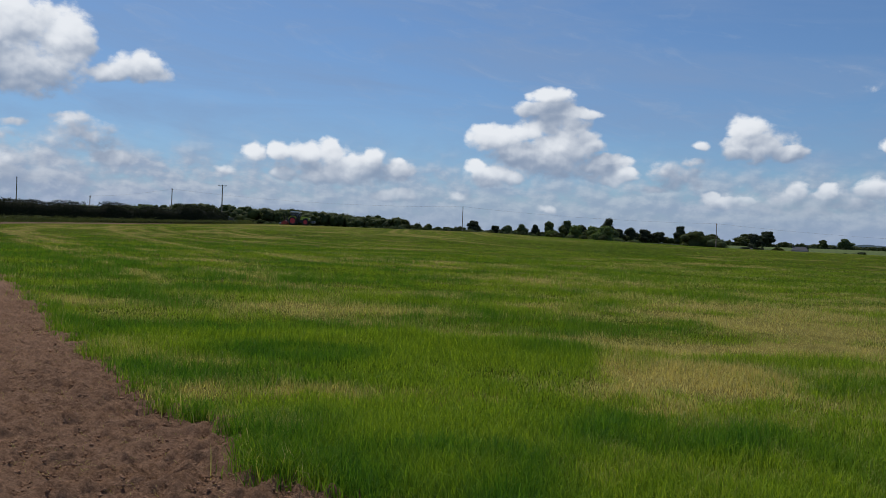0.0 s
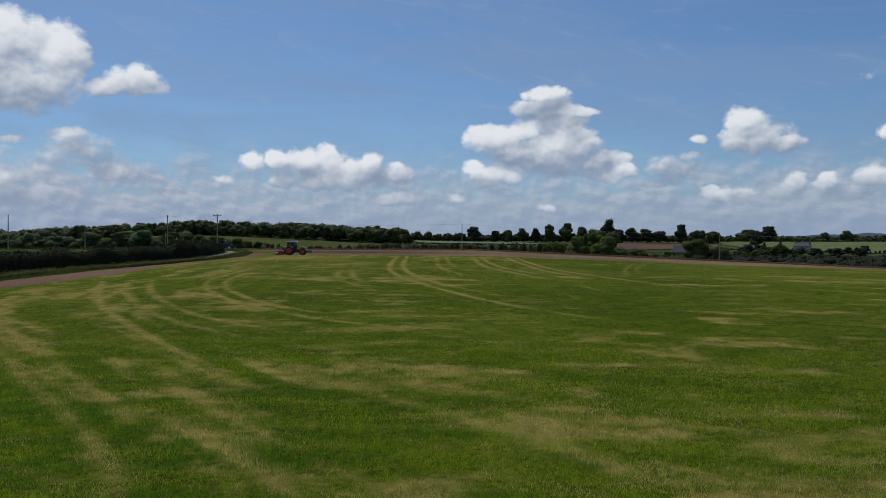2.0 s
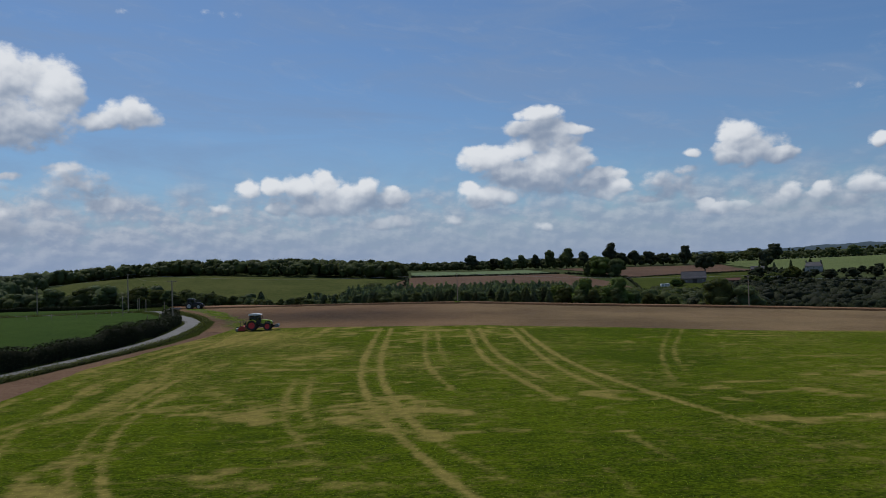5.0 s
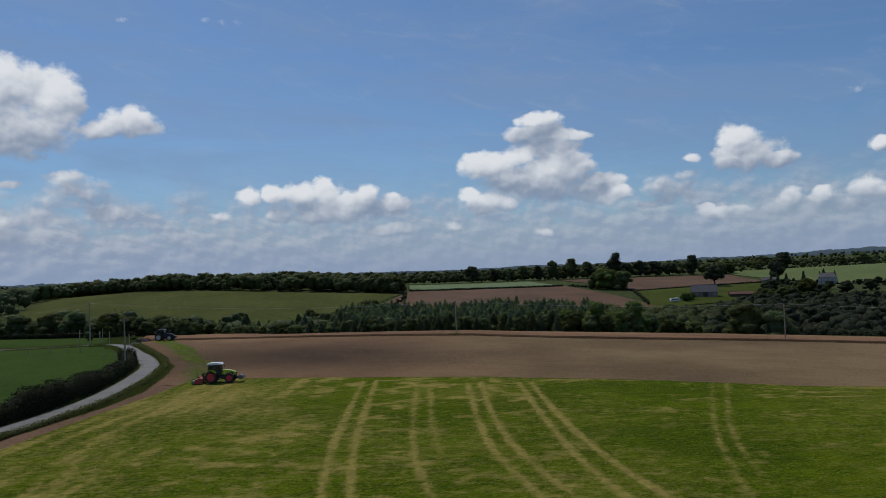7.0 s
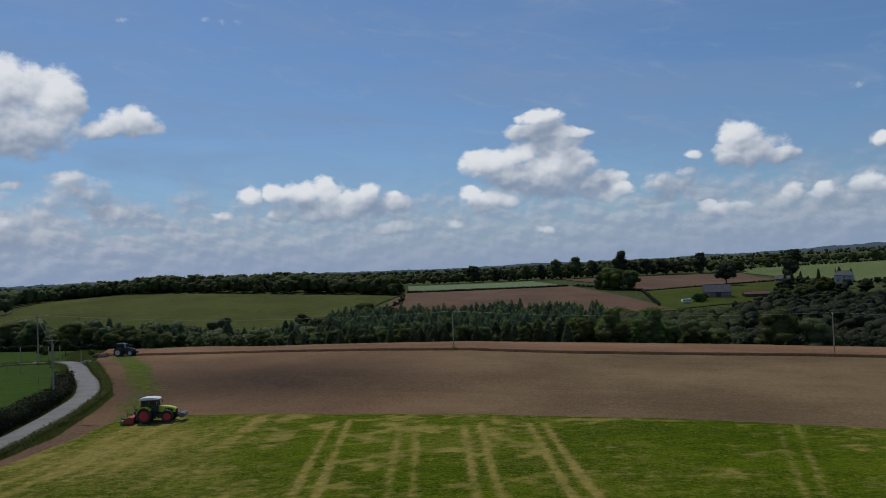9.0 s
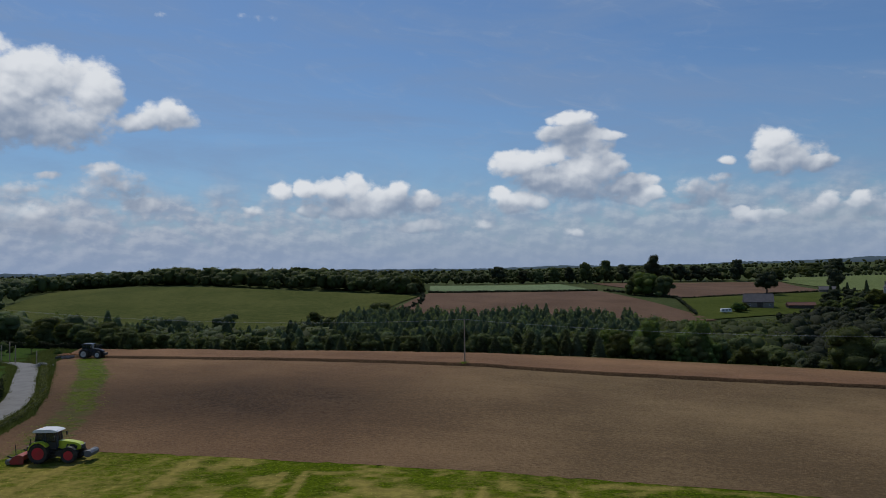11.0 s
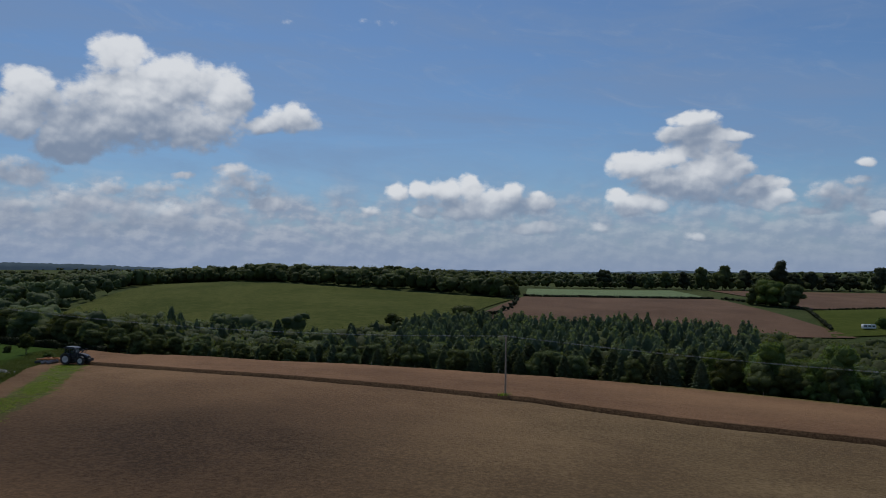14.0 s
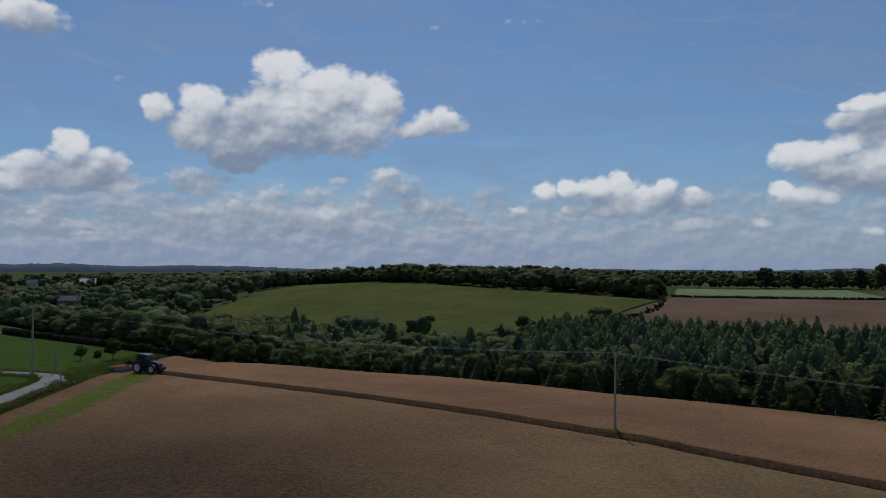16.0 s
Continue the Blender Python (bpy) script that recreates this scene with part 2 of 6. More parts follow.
def place(n):
    return n.node("ShaderNodeTexCoord").outputs["Object"]


def world_place(n):
    return n.node("ShaderNodeNewGeometry").outputs["Position"]


def plain(name, c, c2=None, scale=2.0, rough=0.6, metal=0.0, spec=0.4, bumpy=0.0):
    """Paint, metal or wood with two tones of wear and fine grain."""
    m, n, b = material(name, rough, metal, spec)
    p = place(n)
    c2 = c2 or tuple(v * 0.7 for v in c)
    k = n.math("ADD", n.math("MULTIPLY", n.ramp(n.noise(p, scale, 4), 0.38, 0.68), 0.7), n.math("MULTIPLY", n.noise(p, scale * 9, 3), 0.3), clamp=True)
    n.put(b.inputs["Base Color"], n.mix(k, rgba(c), rgba(c2)))
    n.put(b.inputs["Roughness"], n.math("MULTIPLY_ADD", n.noise(p, scale * 3, 3), 0.3, rough - 0.15, clamp=True))
    if bumpy:
        bump(n, b, n.noise(p, scale * 6, 4), bumpy, 0.02)
    return m


def foliage(name, dark, light, vary=0.5, through_light=0.25):
    """Leaves: tone by leaf and by tree, some light shining through."""
    m, n, b = material(name, 0.7, 0.0, 0.14)
    geo = n.node("ShaderNodeNewGeometry")
    info = n.node("ShaderNodeObjectInfo")
    k = n.math("ADD", n.math("MULTIPLY", geo.outputs["Random Per Island"], 0.4), n.math("MULTIPLY", n.noise(place(n), 0.55, 3), 0.6), clamp=True)
    tone = n.node("ShaderNodeAttribute", attribute_name="tone").outputs["Fac"]
    k = n.math("ADD", k, n.math("MULTIPLY", tone, 0.55))
    c = n.mix(n.ramp(k, 0.15, 1.05), rgba(dark), rgba(light))
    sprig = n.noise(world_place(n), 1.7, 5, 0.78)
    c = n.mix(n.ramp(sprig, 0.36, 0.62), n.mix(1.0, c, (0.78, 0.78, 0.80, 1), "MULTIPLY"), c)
    bump(n, b, sprig, 0.4, 0.3)
    tree = n.node("ShaderNodeHueSaturation")
    n.put(tree.inputs["Hue"], n.math("MULTIPLY_ADD", info.outputs["Random"], 0.05 * vary, 0.5 - 0.03 * vary))
    n.put(tree.inputs["Saturation"], n.math("MULTIPLY_ADD", info.outputs["Random"], -0.35 * vary, 1.1))
    n.put(tree.inputs["Value"], n.math("MULTIPLY_ADD", info.outputs["Random"], 0.8 * vary, 1 - 0.4 * vary))
    n.put(tree.inputs["Color"], c)
    n.put(b.inputs["Base Color"], tree.outputs[0])
    tr = n.node("ShaderNodeBsdfTranslucent")
    n.put(tr.inputs[0], n.mix(1.0, tree.outputs[0], (1.25, 1.25, 0.6, 1), "MULTIPLY"))
    mixer = n.node("ShaderNodeMixShader")
    mixer.inputs[0].default_value = through_light
    n.put(mixer.inputs[1], b.outputs[0])
    n.put(mixer.inputs[2], tr.outputs[0])
    n.put(m.node_tree.nodes["Material Output"].inputs[0], mixer.outputs[0])
    return m


def soil_material(name, dark, light, green=False, fine=1.0, relief=0.22):
    m, n, b = material(name, 0.95, 0.0, 0.12)
    p = world_place(n)
    # worked rows run with the furrow
    u, v, w = n.split(p)
    along = n.join(n.math("MULTIPLY", u, 0.22), n.math("MULTIPLY_ADD", u, 0.30, v), w)
    k = n.math("ADD", n.math("MULTIPLY", n.noise(p, 0.022, 4, 0.6), 0.86), n.math("MULTIPLY", n.noise(along, 0.55, 3, 0.6), 0.14))
    clod = n.noise(p, 2.4 * fine, 6, 0.78)
    k = n.math("ADD", n.math("MULTIPLY", k, 0.55), n.math("MULTIPLY", clod, 0.45))
    c = n.mix(n.ramp(k, 0.38, 0.62), rgba(dark), rgba(light))
    grit = n.noise(p, 5.5 * fine, 4, 0.75)
    c = n.mix(n.math("MULTIPLY", n.ramp(grit, 0.56, 0.72), 0.5), c, rgba([v * 1.45 for v in light]))
    c = n.mix(n.math("MULTIPLY", n.ramp(grit, 0.46, 0.30), 0.6), c, rgba([v * 0.6 for v in dark]))
    if green:
        att = n.node("ShaderNodeAttribute", attribute_name="green")
        g = n.math("ADD", att.outputs["Fac"], n.math("MULTIPLY", n.math("SUBTRACT", n.noise(p, 0.5, 6, 0.7), 0.5), 1.7))
        c = n.mix(n.ramp(g, 0.5, 0.8), c, n.mix(n.noise(p, 1.5, 4), (0.060, 0.086, 0.010, 1), (0.135, 0.142, 0.028, 1)))
        # cloud shadow and furrow shade, painted as darker soil
        shade_att = n.node("ShaderNodeAttribute", attribute_name="soil_shade")
        c = n.mix(n.math("MULTIPLY", shade_att.outputs["Fac"], n.math("ADD", 0.35, n.math("MULTIPLY", n.noise(p, 0.07, 4, 0.6), 0.7))), c, n.mix(n.ramp(clod, 0.38, 0.62), (0.042, 0.024, 0.012, 1), (0.098, 0.058, 0.030, 1)))
        crust = n.math("MULTIPLY", n.node("ShaderNodeAttribute", attribute_name="crust").outputs["Fac"], n.math("MULTIPLY_ADD", n.noise(p, 0.06, 4, 0.6), 0.7, 0.6), clamp=True)
        c = n.mix(crust, c, n.mix(n.ramp(k, 0.40, 0.60), (0.122, 0.080, 0.038, 1), (0.264, 0.178, 0.087, 1)))
        red = n.node("ShaderNodeAttribute", attribute_name="fresh")
        c = n.mix(red.outputs["Fac"], c, n.mix(n.ramp(k, 0.36, 0.64), (0.130, 0.068, 0.035, 1), (0.300, 0.163, 0.084, 1)))
    n.put(b.inputs["Base Color"], c)
    bump(n, b, n.math("ADD", clod, n.math("MULTIPLY", n.noise(along, 2.2 * fine, 4, 0.6), 0.22)), 1.0, relief)
    return m


def grass_material(name, dark, light, dry, wear=True, patch=0.03):
    m, n, b = material(name, 1.0, 0.0, 0.02)
    p = world_place(n)
    swath = n.stretch(p, 0.5, 1.0, 1.0)
    k = n.math("ADD", n.math("MULTIPLY", n.noise(p, patch, 4, 0.6), 0.42), n.math("MULTIPLY", n.noise(swath, 0.45, 6, 0.72), 0.58))
    c = n.mix(n.ramp(k, 0.42, 0.58), rgba(dark), rgba(light))
    fine = n.noise(p, 3.6, 6, 0.78)
    c = n.mix(n.math("MULTIPLY", n.ramp(fine, 0.42, 0.66), 0.6), c, rgba([v * 1.8 for v in light]))
    c = n.mix(n.math("MULTIPLY", n.ramp(fine, 0.55, 0.34), 0.6), c, rgba([v * 0.6 for v in dark]))
    if wear:
        att = n.node("ShaderNodeAttribute", attribute_name="wear")
        s = n.math("ADD", att.outputs["Fac"], n.math("MULTIPLY", n.math("SUBTRACT", n.noise(n.stretch(p, 0.7, 1, 1), 1.3, 8, 0.72), 0.5), 1.7))
        s = n.math("ADD", s, n.math("MULTIPLY", n.math("SUBTRACT", n.noise(p, 0.05, 3, 0.5), 0.5), 0.8))
        c = n.mix(n.math("MULTIPLY", n.ramp(s, -0.04, 0.76), 0.90), c, n.mix(n.ramp(n.noise(p, 1.1, 5, 0.7), 0.35, 0.65), rgba([v * 0.72 for v in dry]), rgba([v * 1.12 for v in dry])))
    n.put(b.inputs["Base Color"], c)
    bump(n, b, n.math("ADD", fine, n.noise(p, 1.2, 4)), 0.8, 0.12)
    return m



def blade_material(name):
    """Grass blades: from deep green to straw by the blade's own dryness."""
    m, n, b = material(name, 0.7, 0.0, 0.15)
    own = n.node("ShaderNodeNewGeometry").outputs["Random Per Island"]
    dry = n.node("ShaderNodeAttribute", attribute_name="dry").outputs["Fac"]
    lush = n.node("ShaderNodeAttribute", attribute_name="lush").outputs["Fac"]
    c = n.mix(own, (0.135, 0.225, 0.012, 1), (0.40, 0.50, 0.040, 1))
    c = n.mix(lush, c, n.mix(own, (0.050, 0.140, 0.010, 1), (0.165, 0.315, 0.026, 1)))
    c = n.mix(n.ramp(dry, 0.12, 0.80), c, n.mix(own, (0.42, 0.34, 0.11, 1), (0.80, 0.67, 0.28, 1)))
    n.put(b.inputs["Base Color"], c)
    tr = n.node("ShaderNodeBsdfTranslucent")
    n.put(tr.inputs[0], n.mix(1.0, c, (1.2, 1.2, 0.7, 1), "MULTIPLY"))
    mixer = n.node("ShaderNodeMixShader")
    mixer.inputs[0].default_value = 0.42
    n.put(mixer.inputs[1], b.outputs[0])
    n.put(mixer.inputs[2], tr.outputs[0])
    n.put(m.node_tree.nodes["Material Output"].inputs[0], mixer.outputs[0])
    return m


M_GROUND = grass_material("rough_pasture", (0.032, 0.046, 0.016), (0.070, 0.082, 0.032), (0.2, 0.18, 0.07), wear=False, patch=0.012)
M_GRASS = grass_material("mown_grass", (0.029, 0.050, 0.002), (0.077, 0.104, 0.004), (0.270, 0.218, 0.058))
M_MEADOW = grass_material("meadow_grass", (0.026, 0.052, 0.009), (0.044, 0.074, 0.014), (0.2, 0.2, 0.07), wear=False)
M_HILL = grass_material("hill_pasture", (0.042, 0.056, 0.014), (0.088, 0.094, 0.028), (0.2, 0.18, 0.07), wear=False, patch=0.02)
M_OLIVE = grass_material("olive_pasture", (0.038, 0.052, 0.010), (0.066, 0.080, 0.017), (0.2, 0.18, 0.07), wear=False)
M_PALE = grass_material("young_crop", (0.112, 0.152, 0.076), (0.150, 0.192, 0.098), (0.2, 0.18, 0.07), wear=False)
M_BRIGHT = grass_material("bright_pasture", (0.094, 0.120, 0.044), (0.128, 0.156, 0.060), (0.2, 0.18, 0.07), wear=False)
M_STUBBLE = grass_material("far_stubble", (0.24, 0.22, 0.12), (0.32, 0.29, 0.17), (0.2, 0.18, 0.07), wear=False)
M_SOIL = soil_material("tilled_soil", (0.126, 0.071, 0.035), (0.284, 0.166, 0.083), green=True, relief=0.30)
M_SOIL_NEAR = soil_material("crumbly_soil", (0.092, 0.052, 0.029), (0.220, 0.128, 0.074))
M_CLOD = plain("soil_clod", (0.40, 0.23, 0.135), (0.24, 0.132, 0.076), 9.0, 0.95, 0, 0.05)
M_CRUMB = soil_material("crumbled_topsoil", (0.195, 0.104, 0.058), (0.47, 0.272, 0.160), fine=9.0, relief=0.05)
# bluish base colour stands in for the haze over far woods
M_HAZED_HILLS = plain("hazed_woodland", (0.075, 0.105, 0.125), (0.10, 0.13, 0.145), 0.012, 1.0, 0, 0.0)
M_SOIL_FAR = soil_material("far_plough", (0.095, 0.054, 0.032), (0.155, 0.092, 0.056))
M_LANE = plain("worn_tarmac", (0.205, 0.198, 0.186), (0.150, 0.145, 0.136), 0.5, 0.9, 0, 0.2, 0.3)
M_BARK = plain("bark", (0.10, 0.075, 0.055), (0.05, 0.04, 0.03), 3.0, 0.9, 0, 0.1, 0.6)
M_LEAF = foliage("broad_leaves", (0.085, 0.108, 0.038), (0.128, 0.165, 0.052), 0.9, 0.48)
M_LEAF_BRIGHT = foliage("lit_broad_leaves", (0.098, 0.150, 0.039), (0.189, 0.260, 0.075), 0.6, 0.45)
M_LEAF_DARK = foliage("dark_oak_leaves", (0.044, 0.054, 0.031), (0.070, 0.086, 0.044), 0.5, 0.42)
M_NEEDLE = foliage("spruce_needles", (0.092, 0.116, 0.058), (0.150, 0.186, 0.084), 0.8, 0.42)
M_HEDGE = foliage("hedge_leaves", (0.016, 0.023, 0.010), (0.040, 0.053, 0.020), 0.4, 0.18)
# near-black colour stands in for the shade inside the hedges
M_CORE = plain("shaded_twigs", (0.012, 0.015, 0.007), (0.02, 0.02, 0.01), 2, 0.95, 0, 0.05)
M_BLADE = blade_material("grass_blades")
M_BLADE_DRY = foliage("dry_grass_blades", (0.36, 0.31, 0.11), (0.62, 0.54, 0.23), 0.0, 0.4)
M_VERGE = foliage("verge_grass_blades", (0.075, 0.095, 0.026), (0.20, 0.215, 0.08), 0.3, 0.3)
M_POLE = plain("weathered_pole", (0.40, 0.32, 0.23), (0.26, 0.20, 0.14), 3, 0.85, 0, 0.15, 0.4)
M_WIRE = plain("cable", (0.50, 0.50, 0.51), (0.42, 0.42, 0.42), 2, 0.9, 0.0, 0.05)
M_INSULATOR = plain("porcelain", (0.12, 0.08, 0.06), (0.08, 0.05, 0.04), 6, 0.25, 0, 0.5)

# ---- land ----
def raw_mesh(name, verts, quads=None, tris=None, mats=(), smooth=False):
    """A mesh from arrays of corners and faces."""
    verts = np.asarray(verts, np.float32).reshape(-1, 3)
    loops, starts, at = [], [], 0
    for f, k in ((quads, 4), (tris, 3)):
        if f is not None and len(f):
            f = np.asarray(f, np.int32).reshape(-1, k)
            loops.append(f.ravel())
            starts.append(at + np.arange(len(f), dtype=np.int32) * k)
            at += f.size
    loops, starts = np.concatenate(loops), np.concatenate(starts)
    me = bpy.data.meshes.new(name)
    me.vertices.add(len(verts))
    me.vertices.foreach_set("co", verts.ravel())
    me.loops.add(len(loops))
    me.loops.foreach_set("vertex_index", loops)
    me.polygons.add(len(starts))
    me.polygons.foreach_set("loop_start", starts)
    if smooth:
        me.polygons.foreach_set("use_smooth", np.ones(len(starts), bool))
    for m in mats:
        me.materials.append(m)
    me.update(calc_edges=True)
    me.validate()
    return me


def grid_faces(rows, cols):
    i = np.arange(rows * cols).reshape(rows, cols)
    return np.stack([i[:-1, :-1], i[:-1, 1:], i[1:, 1:], i[1:, :-1]], -1).reshape(-1, 4)


def sstep(a, b, v):
    t = np.clip((np.asarray(v, float) - a) / (b - a), 0, 1)
    return t * t * (3 - 2 * t)
def soft_interp(v, xs, zs, r):
    """Piecewise-linear profile, rounded over about r metres."""
    v = np.asarray(v, float)
    return sum(w * np.interp(v + k * r, xs, zs) for k, w in ((-1, .15), (-.5, .22), (0, .26), (.5, .22), (1, .15)))
def edge_y(x):
    """y of the plateau's far rim (foot of the wood)."""
    x = np.asarray(x, float)
    return np.interp(x, [-75, -50, -34, -16, -2, 8, 20, 32, 45, 63, 88, 105, 130, 260], [276, 283, 285, 281, 276.5, 276, 278.5, 279, 274.5, 268, 257, 250, 240, 215]) + 0.45 * np.maximum(-75 - x, 0)
def furrow(x):
    """y of the open furrow."""
    return np.interp(x, [-90, -72, -44, -30, -18, -10, -2, 6, 14, 22, 30, 52, 74, 90, 260], [265, 260.5, 255, 252, 248.5, 246, 243, 240, 236.9, 234.4, 232.6, 229.2, 227, 223.3, 187])
def height(x, y):
    x, y = np.asarray(x, float), np.asarray(y, float)
    near = soft_interp(y, [-200, 0, 25, 50, 75, 100, 125, 175, 245, 280, 330], [-5, -0.25, 0.5, 1.3, 2.1, 2.75, 3.2, 4.6, 5.1, 4.6, 3.0], 14)
    near = near - 0.036 * np.maximum(0, x - 8) * sstep(70, 220, y) - 0.004 * np.maximum(0, x - 8)
    near = near - 1.7 * (np.clip(y - furrow(x), 0, 70) / 38) ** 1.2 * sstep(-72, -45, x)
    near = np.maximum(near, -12 + 0 * x)
    far = soft_interp(y, [300, 420, 470, 520, 570, 640, 720, 850, 1100, 1700, 2600, 4200, 5200], [-9, -11, -8, -2, 2.5, 6, 8.5, 9.5, 10, 11, 13, 16, 17], 26)
    far = far - 0.019 * np.clip(x, -50, 330) * sstep(430, 560, y) * (1 - sstep(720, 900, y))
    far = far + 7.0 * np.exp(-((x + 215) / 135) ** 2 - ((y - 690) / 130) ** 2) - 6 * np.exp(-((x + 520) / 170) ** 2 - ((y - 640) / 260) ** 2)
    far = far + 16 * sstep(300, 1900, x * 0.9 + (y - 1500) * 0.2) * sstep(1200, 2600, y) + 3 * sstep(300, 2600, -x) * sstep(1300, 2600, y)
    k = sstep(0, 52 - 16 * sstep(-60, -30, x), y - edge_y(np.clip(x, -260, 260)) - 1.5)
    return near * (1 - k) + far * k


def sheet(name, x, y, mat, lift, label, category, attrs=None, extra=None, smooth=True):
    """A draped sheet over the land from matching arrays of x and y."""
    z = height(x, y) + lift + (0 if extra is None else extra)
    me = raw_mesh(name, np.stack([x, y, z], -1), grid_faces(*x.shape), mats=(mat,), smooth=smooth)
    for key, val in (attrs or {}).items():
        me.attributes.new(key, "FLOAT", "POINT").data.foreach_set("value", np.asarray(val, np.float32).ravel())
    return tagged(new(name, me), label, category, kind="structure")


def spaced(*pieces):
    """Positions from pieces (start, end, step)."""
    return np.unique(np.concatenate([np.linspace(a, b, max(2, int(round(abs(b - a) / s)) + 1)) for a, b, s in pieces]).round(3))


gx = spaced((-4900, -1200, 300), (-1200, -420, 40), (-420, 480, 6), (480, 1200, 30), (1200, 4900, 300))
gy = spaced((-2500, -200, 300), (-200, -20, 20), (-20, 320, 4), (320, 760, 7), (760, 1300, 20), (1300, 2600, 80), (2600, 4900, 200))
GX, GY = np.meshgrid(gx, gy)
sheet("ground", GX, GY, M_GROUND, -0.25, "rolling farmland of rough pasture reaching the horizon", "ground")


def smooth_noise(x, y, size, seed):
    """Cheap value noise on arrays, 0..1."""
    r = np.random.default_rng(seed).random((128, 128))
    u, v = np.asarray(x) / size, np.asarray(y) / size
    i, j = np.floor(u).astype(int), np.floor(v).astype(int)
    a, b = u - i, v - j
    a, b = a * a * (3 - 2 * a), b * b * (3 - 2 * b)
    q = lambda m, k: r[m % 128, k % 128]
    return (q(i, j) * (1 - a) + q(i + 1, j) * a) * (1 - b) + (q(i, j + 1) * (1 - a) + q(i + 1, j + 1) * a) * b


def grass_left(y):
    """x of the mown field's edge against the headland."""
    return np.interp(y, [-30, 0, 6.5, 6.75, 7.7, 8.2, 8.7, 9.6, 11.2, 13.1, 18, 24.3, 38, 60, 81, 103, 130, 150, 163, 172, 180], [10, 6.5, -1.2, -1.75, -2.0, -2.4, -3.2, -3.85, -5.1, -6.5, -10.0, -14.4, -26, -42, -47.5, -45.5, -47.3, -44.4, -41.9, -41.2, -40])


def verge_edge(y):
    """x of the headland's outer edge, at the lane's verge."""
    return np.interp(y, [-60, 0, 60, 90, 120, 140, 156, 167, 182, 196, 213, 226, 234, 245, 252, 262, 282], [-31.2, -43.2, -51.2, -54.2, -53.2, -49.2, -45.2, -44.4, -46.8, -50.3, -58.2, -65.2, -69.5, -75.4, -79.5, -83, -90])


def north_edge(x):
    """y of the mown field's far edge."""
    return np.interp(x, [-60, -32, -12, 12, 32, 54, 80, 260], [182, 177, 173.3, 168.4, 165, 158, 156, 128])


# wheel lines over the grass, each with its strength: plan points from the far edge inwards
WHEELS = [
    (0.85, [(-30.9, 121), (-30.3, 108), (-29.3, 95), (-26.4, 85), (-23.4, 78), (-19.5, 71), (-15.1, 65.3), (-10.5, 59.5), (-5.5, 55.5), (0, 53)]),
    (0.85, [(-28.3, 109), (-27.6, 97), (-24.2, 85), (-21.1, 78), (-16.1, 69), (-12.2, 64.5), (-7, 59)]),
    (0.7, [(-36.7, 97), (-32.3, 84.5), (-28.5, 76), (-22.9, 66), (-17.9, 59), (-12.6, 54), (-7.5, 50)]),
    (0.6, [(-39.2, 97), (-34, 82), (-30.2, 74.5), (-24.9, 64.5), (-19.8, 57.2), (-14.6, 51.8), (-10, 48)]),
    (0.8, [(-41.9, 95), (-35.4, 78.6), (-30.5, 69), (-25.1, 60), (-21, 53.6), (-17.1, 47.8), (-13.8, 43.5), (-9, 37), (-5, 32)]),
    (0.6, [(-28.8, 49.6), (-21, 39.6), (-15, 32.4), (-11, 27), (-8, 22)]),
    (0.4, [(-22.5, 105), (-21.1, 96), (-19.2, 89), (-17, 82)]),
    (0.35, [(-21.5, 110), (-20, 99), (-18.4, 93)]),
    (0.6, [(-16.2, 118), (-15.3, 107), (-13.5, 97), (-10.8, 89), (-6.8, 81)]),
    (0.6, [(-14.8, 120), (-13.1, 106), (-11.2, 96), (-9, 91)]),
    (1.0, [(-11.2, 173), (-10.4, 144), (-9.8, 126), (-7.8, 109), (-3.7, 92), (0, 81), (3.4, 72), (7, 65), (13, 57)]),
    (1.0, [(-9.2, 173), (-8.4, 147), (-7.6, 127), (-5.1, 107), (-1, 90), (2.2, 83), (6, 75)]),
    (0.6, [(-2.7, 169), (-2, 131), (0.2, 114), (3, 104)]),
    (0.5, [(-0.6, 169), (0, 138), (1.4, 124)]),
    (0.8, [(4.8, 169), (5.7, 130), (7.5, 120), (10.5, 106), (13.7, 94)]),
    (0.8, [(6.8, 169), (7.2, 137), (9.8, 120), (12.6, 109)]),
    (0.95, [(12.3, 169), (13.4, 130), (15.1, 114), (18.3, 101)]),
    (0.95, [(14, 169), (15.4, 130), (19.2, 109), (23.9, 94), (28, 83)]),
    (0.55, [(41, 164), (35, 147), (29.4, 130), (25.8, 113), (23.9, 103)]),
    (0.55, [(43, 164), (37, 147), (30.9, 130), (27.2, 109)]),
    (0.4, [(15, 88), (16.3, 81), (17.8, 77)]),
    (0.4, [(11.4, 80), (12.6, 71)]),
]


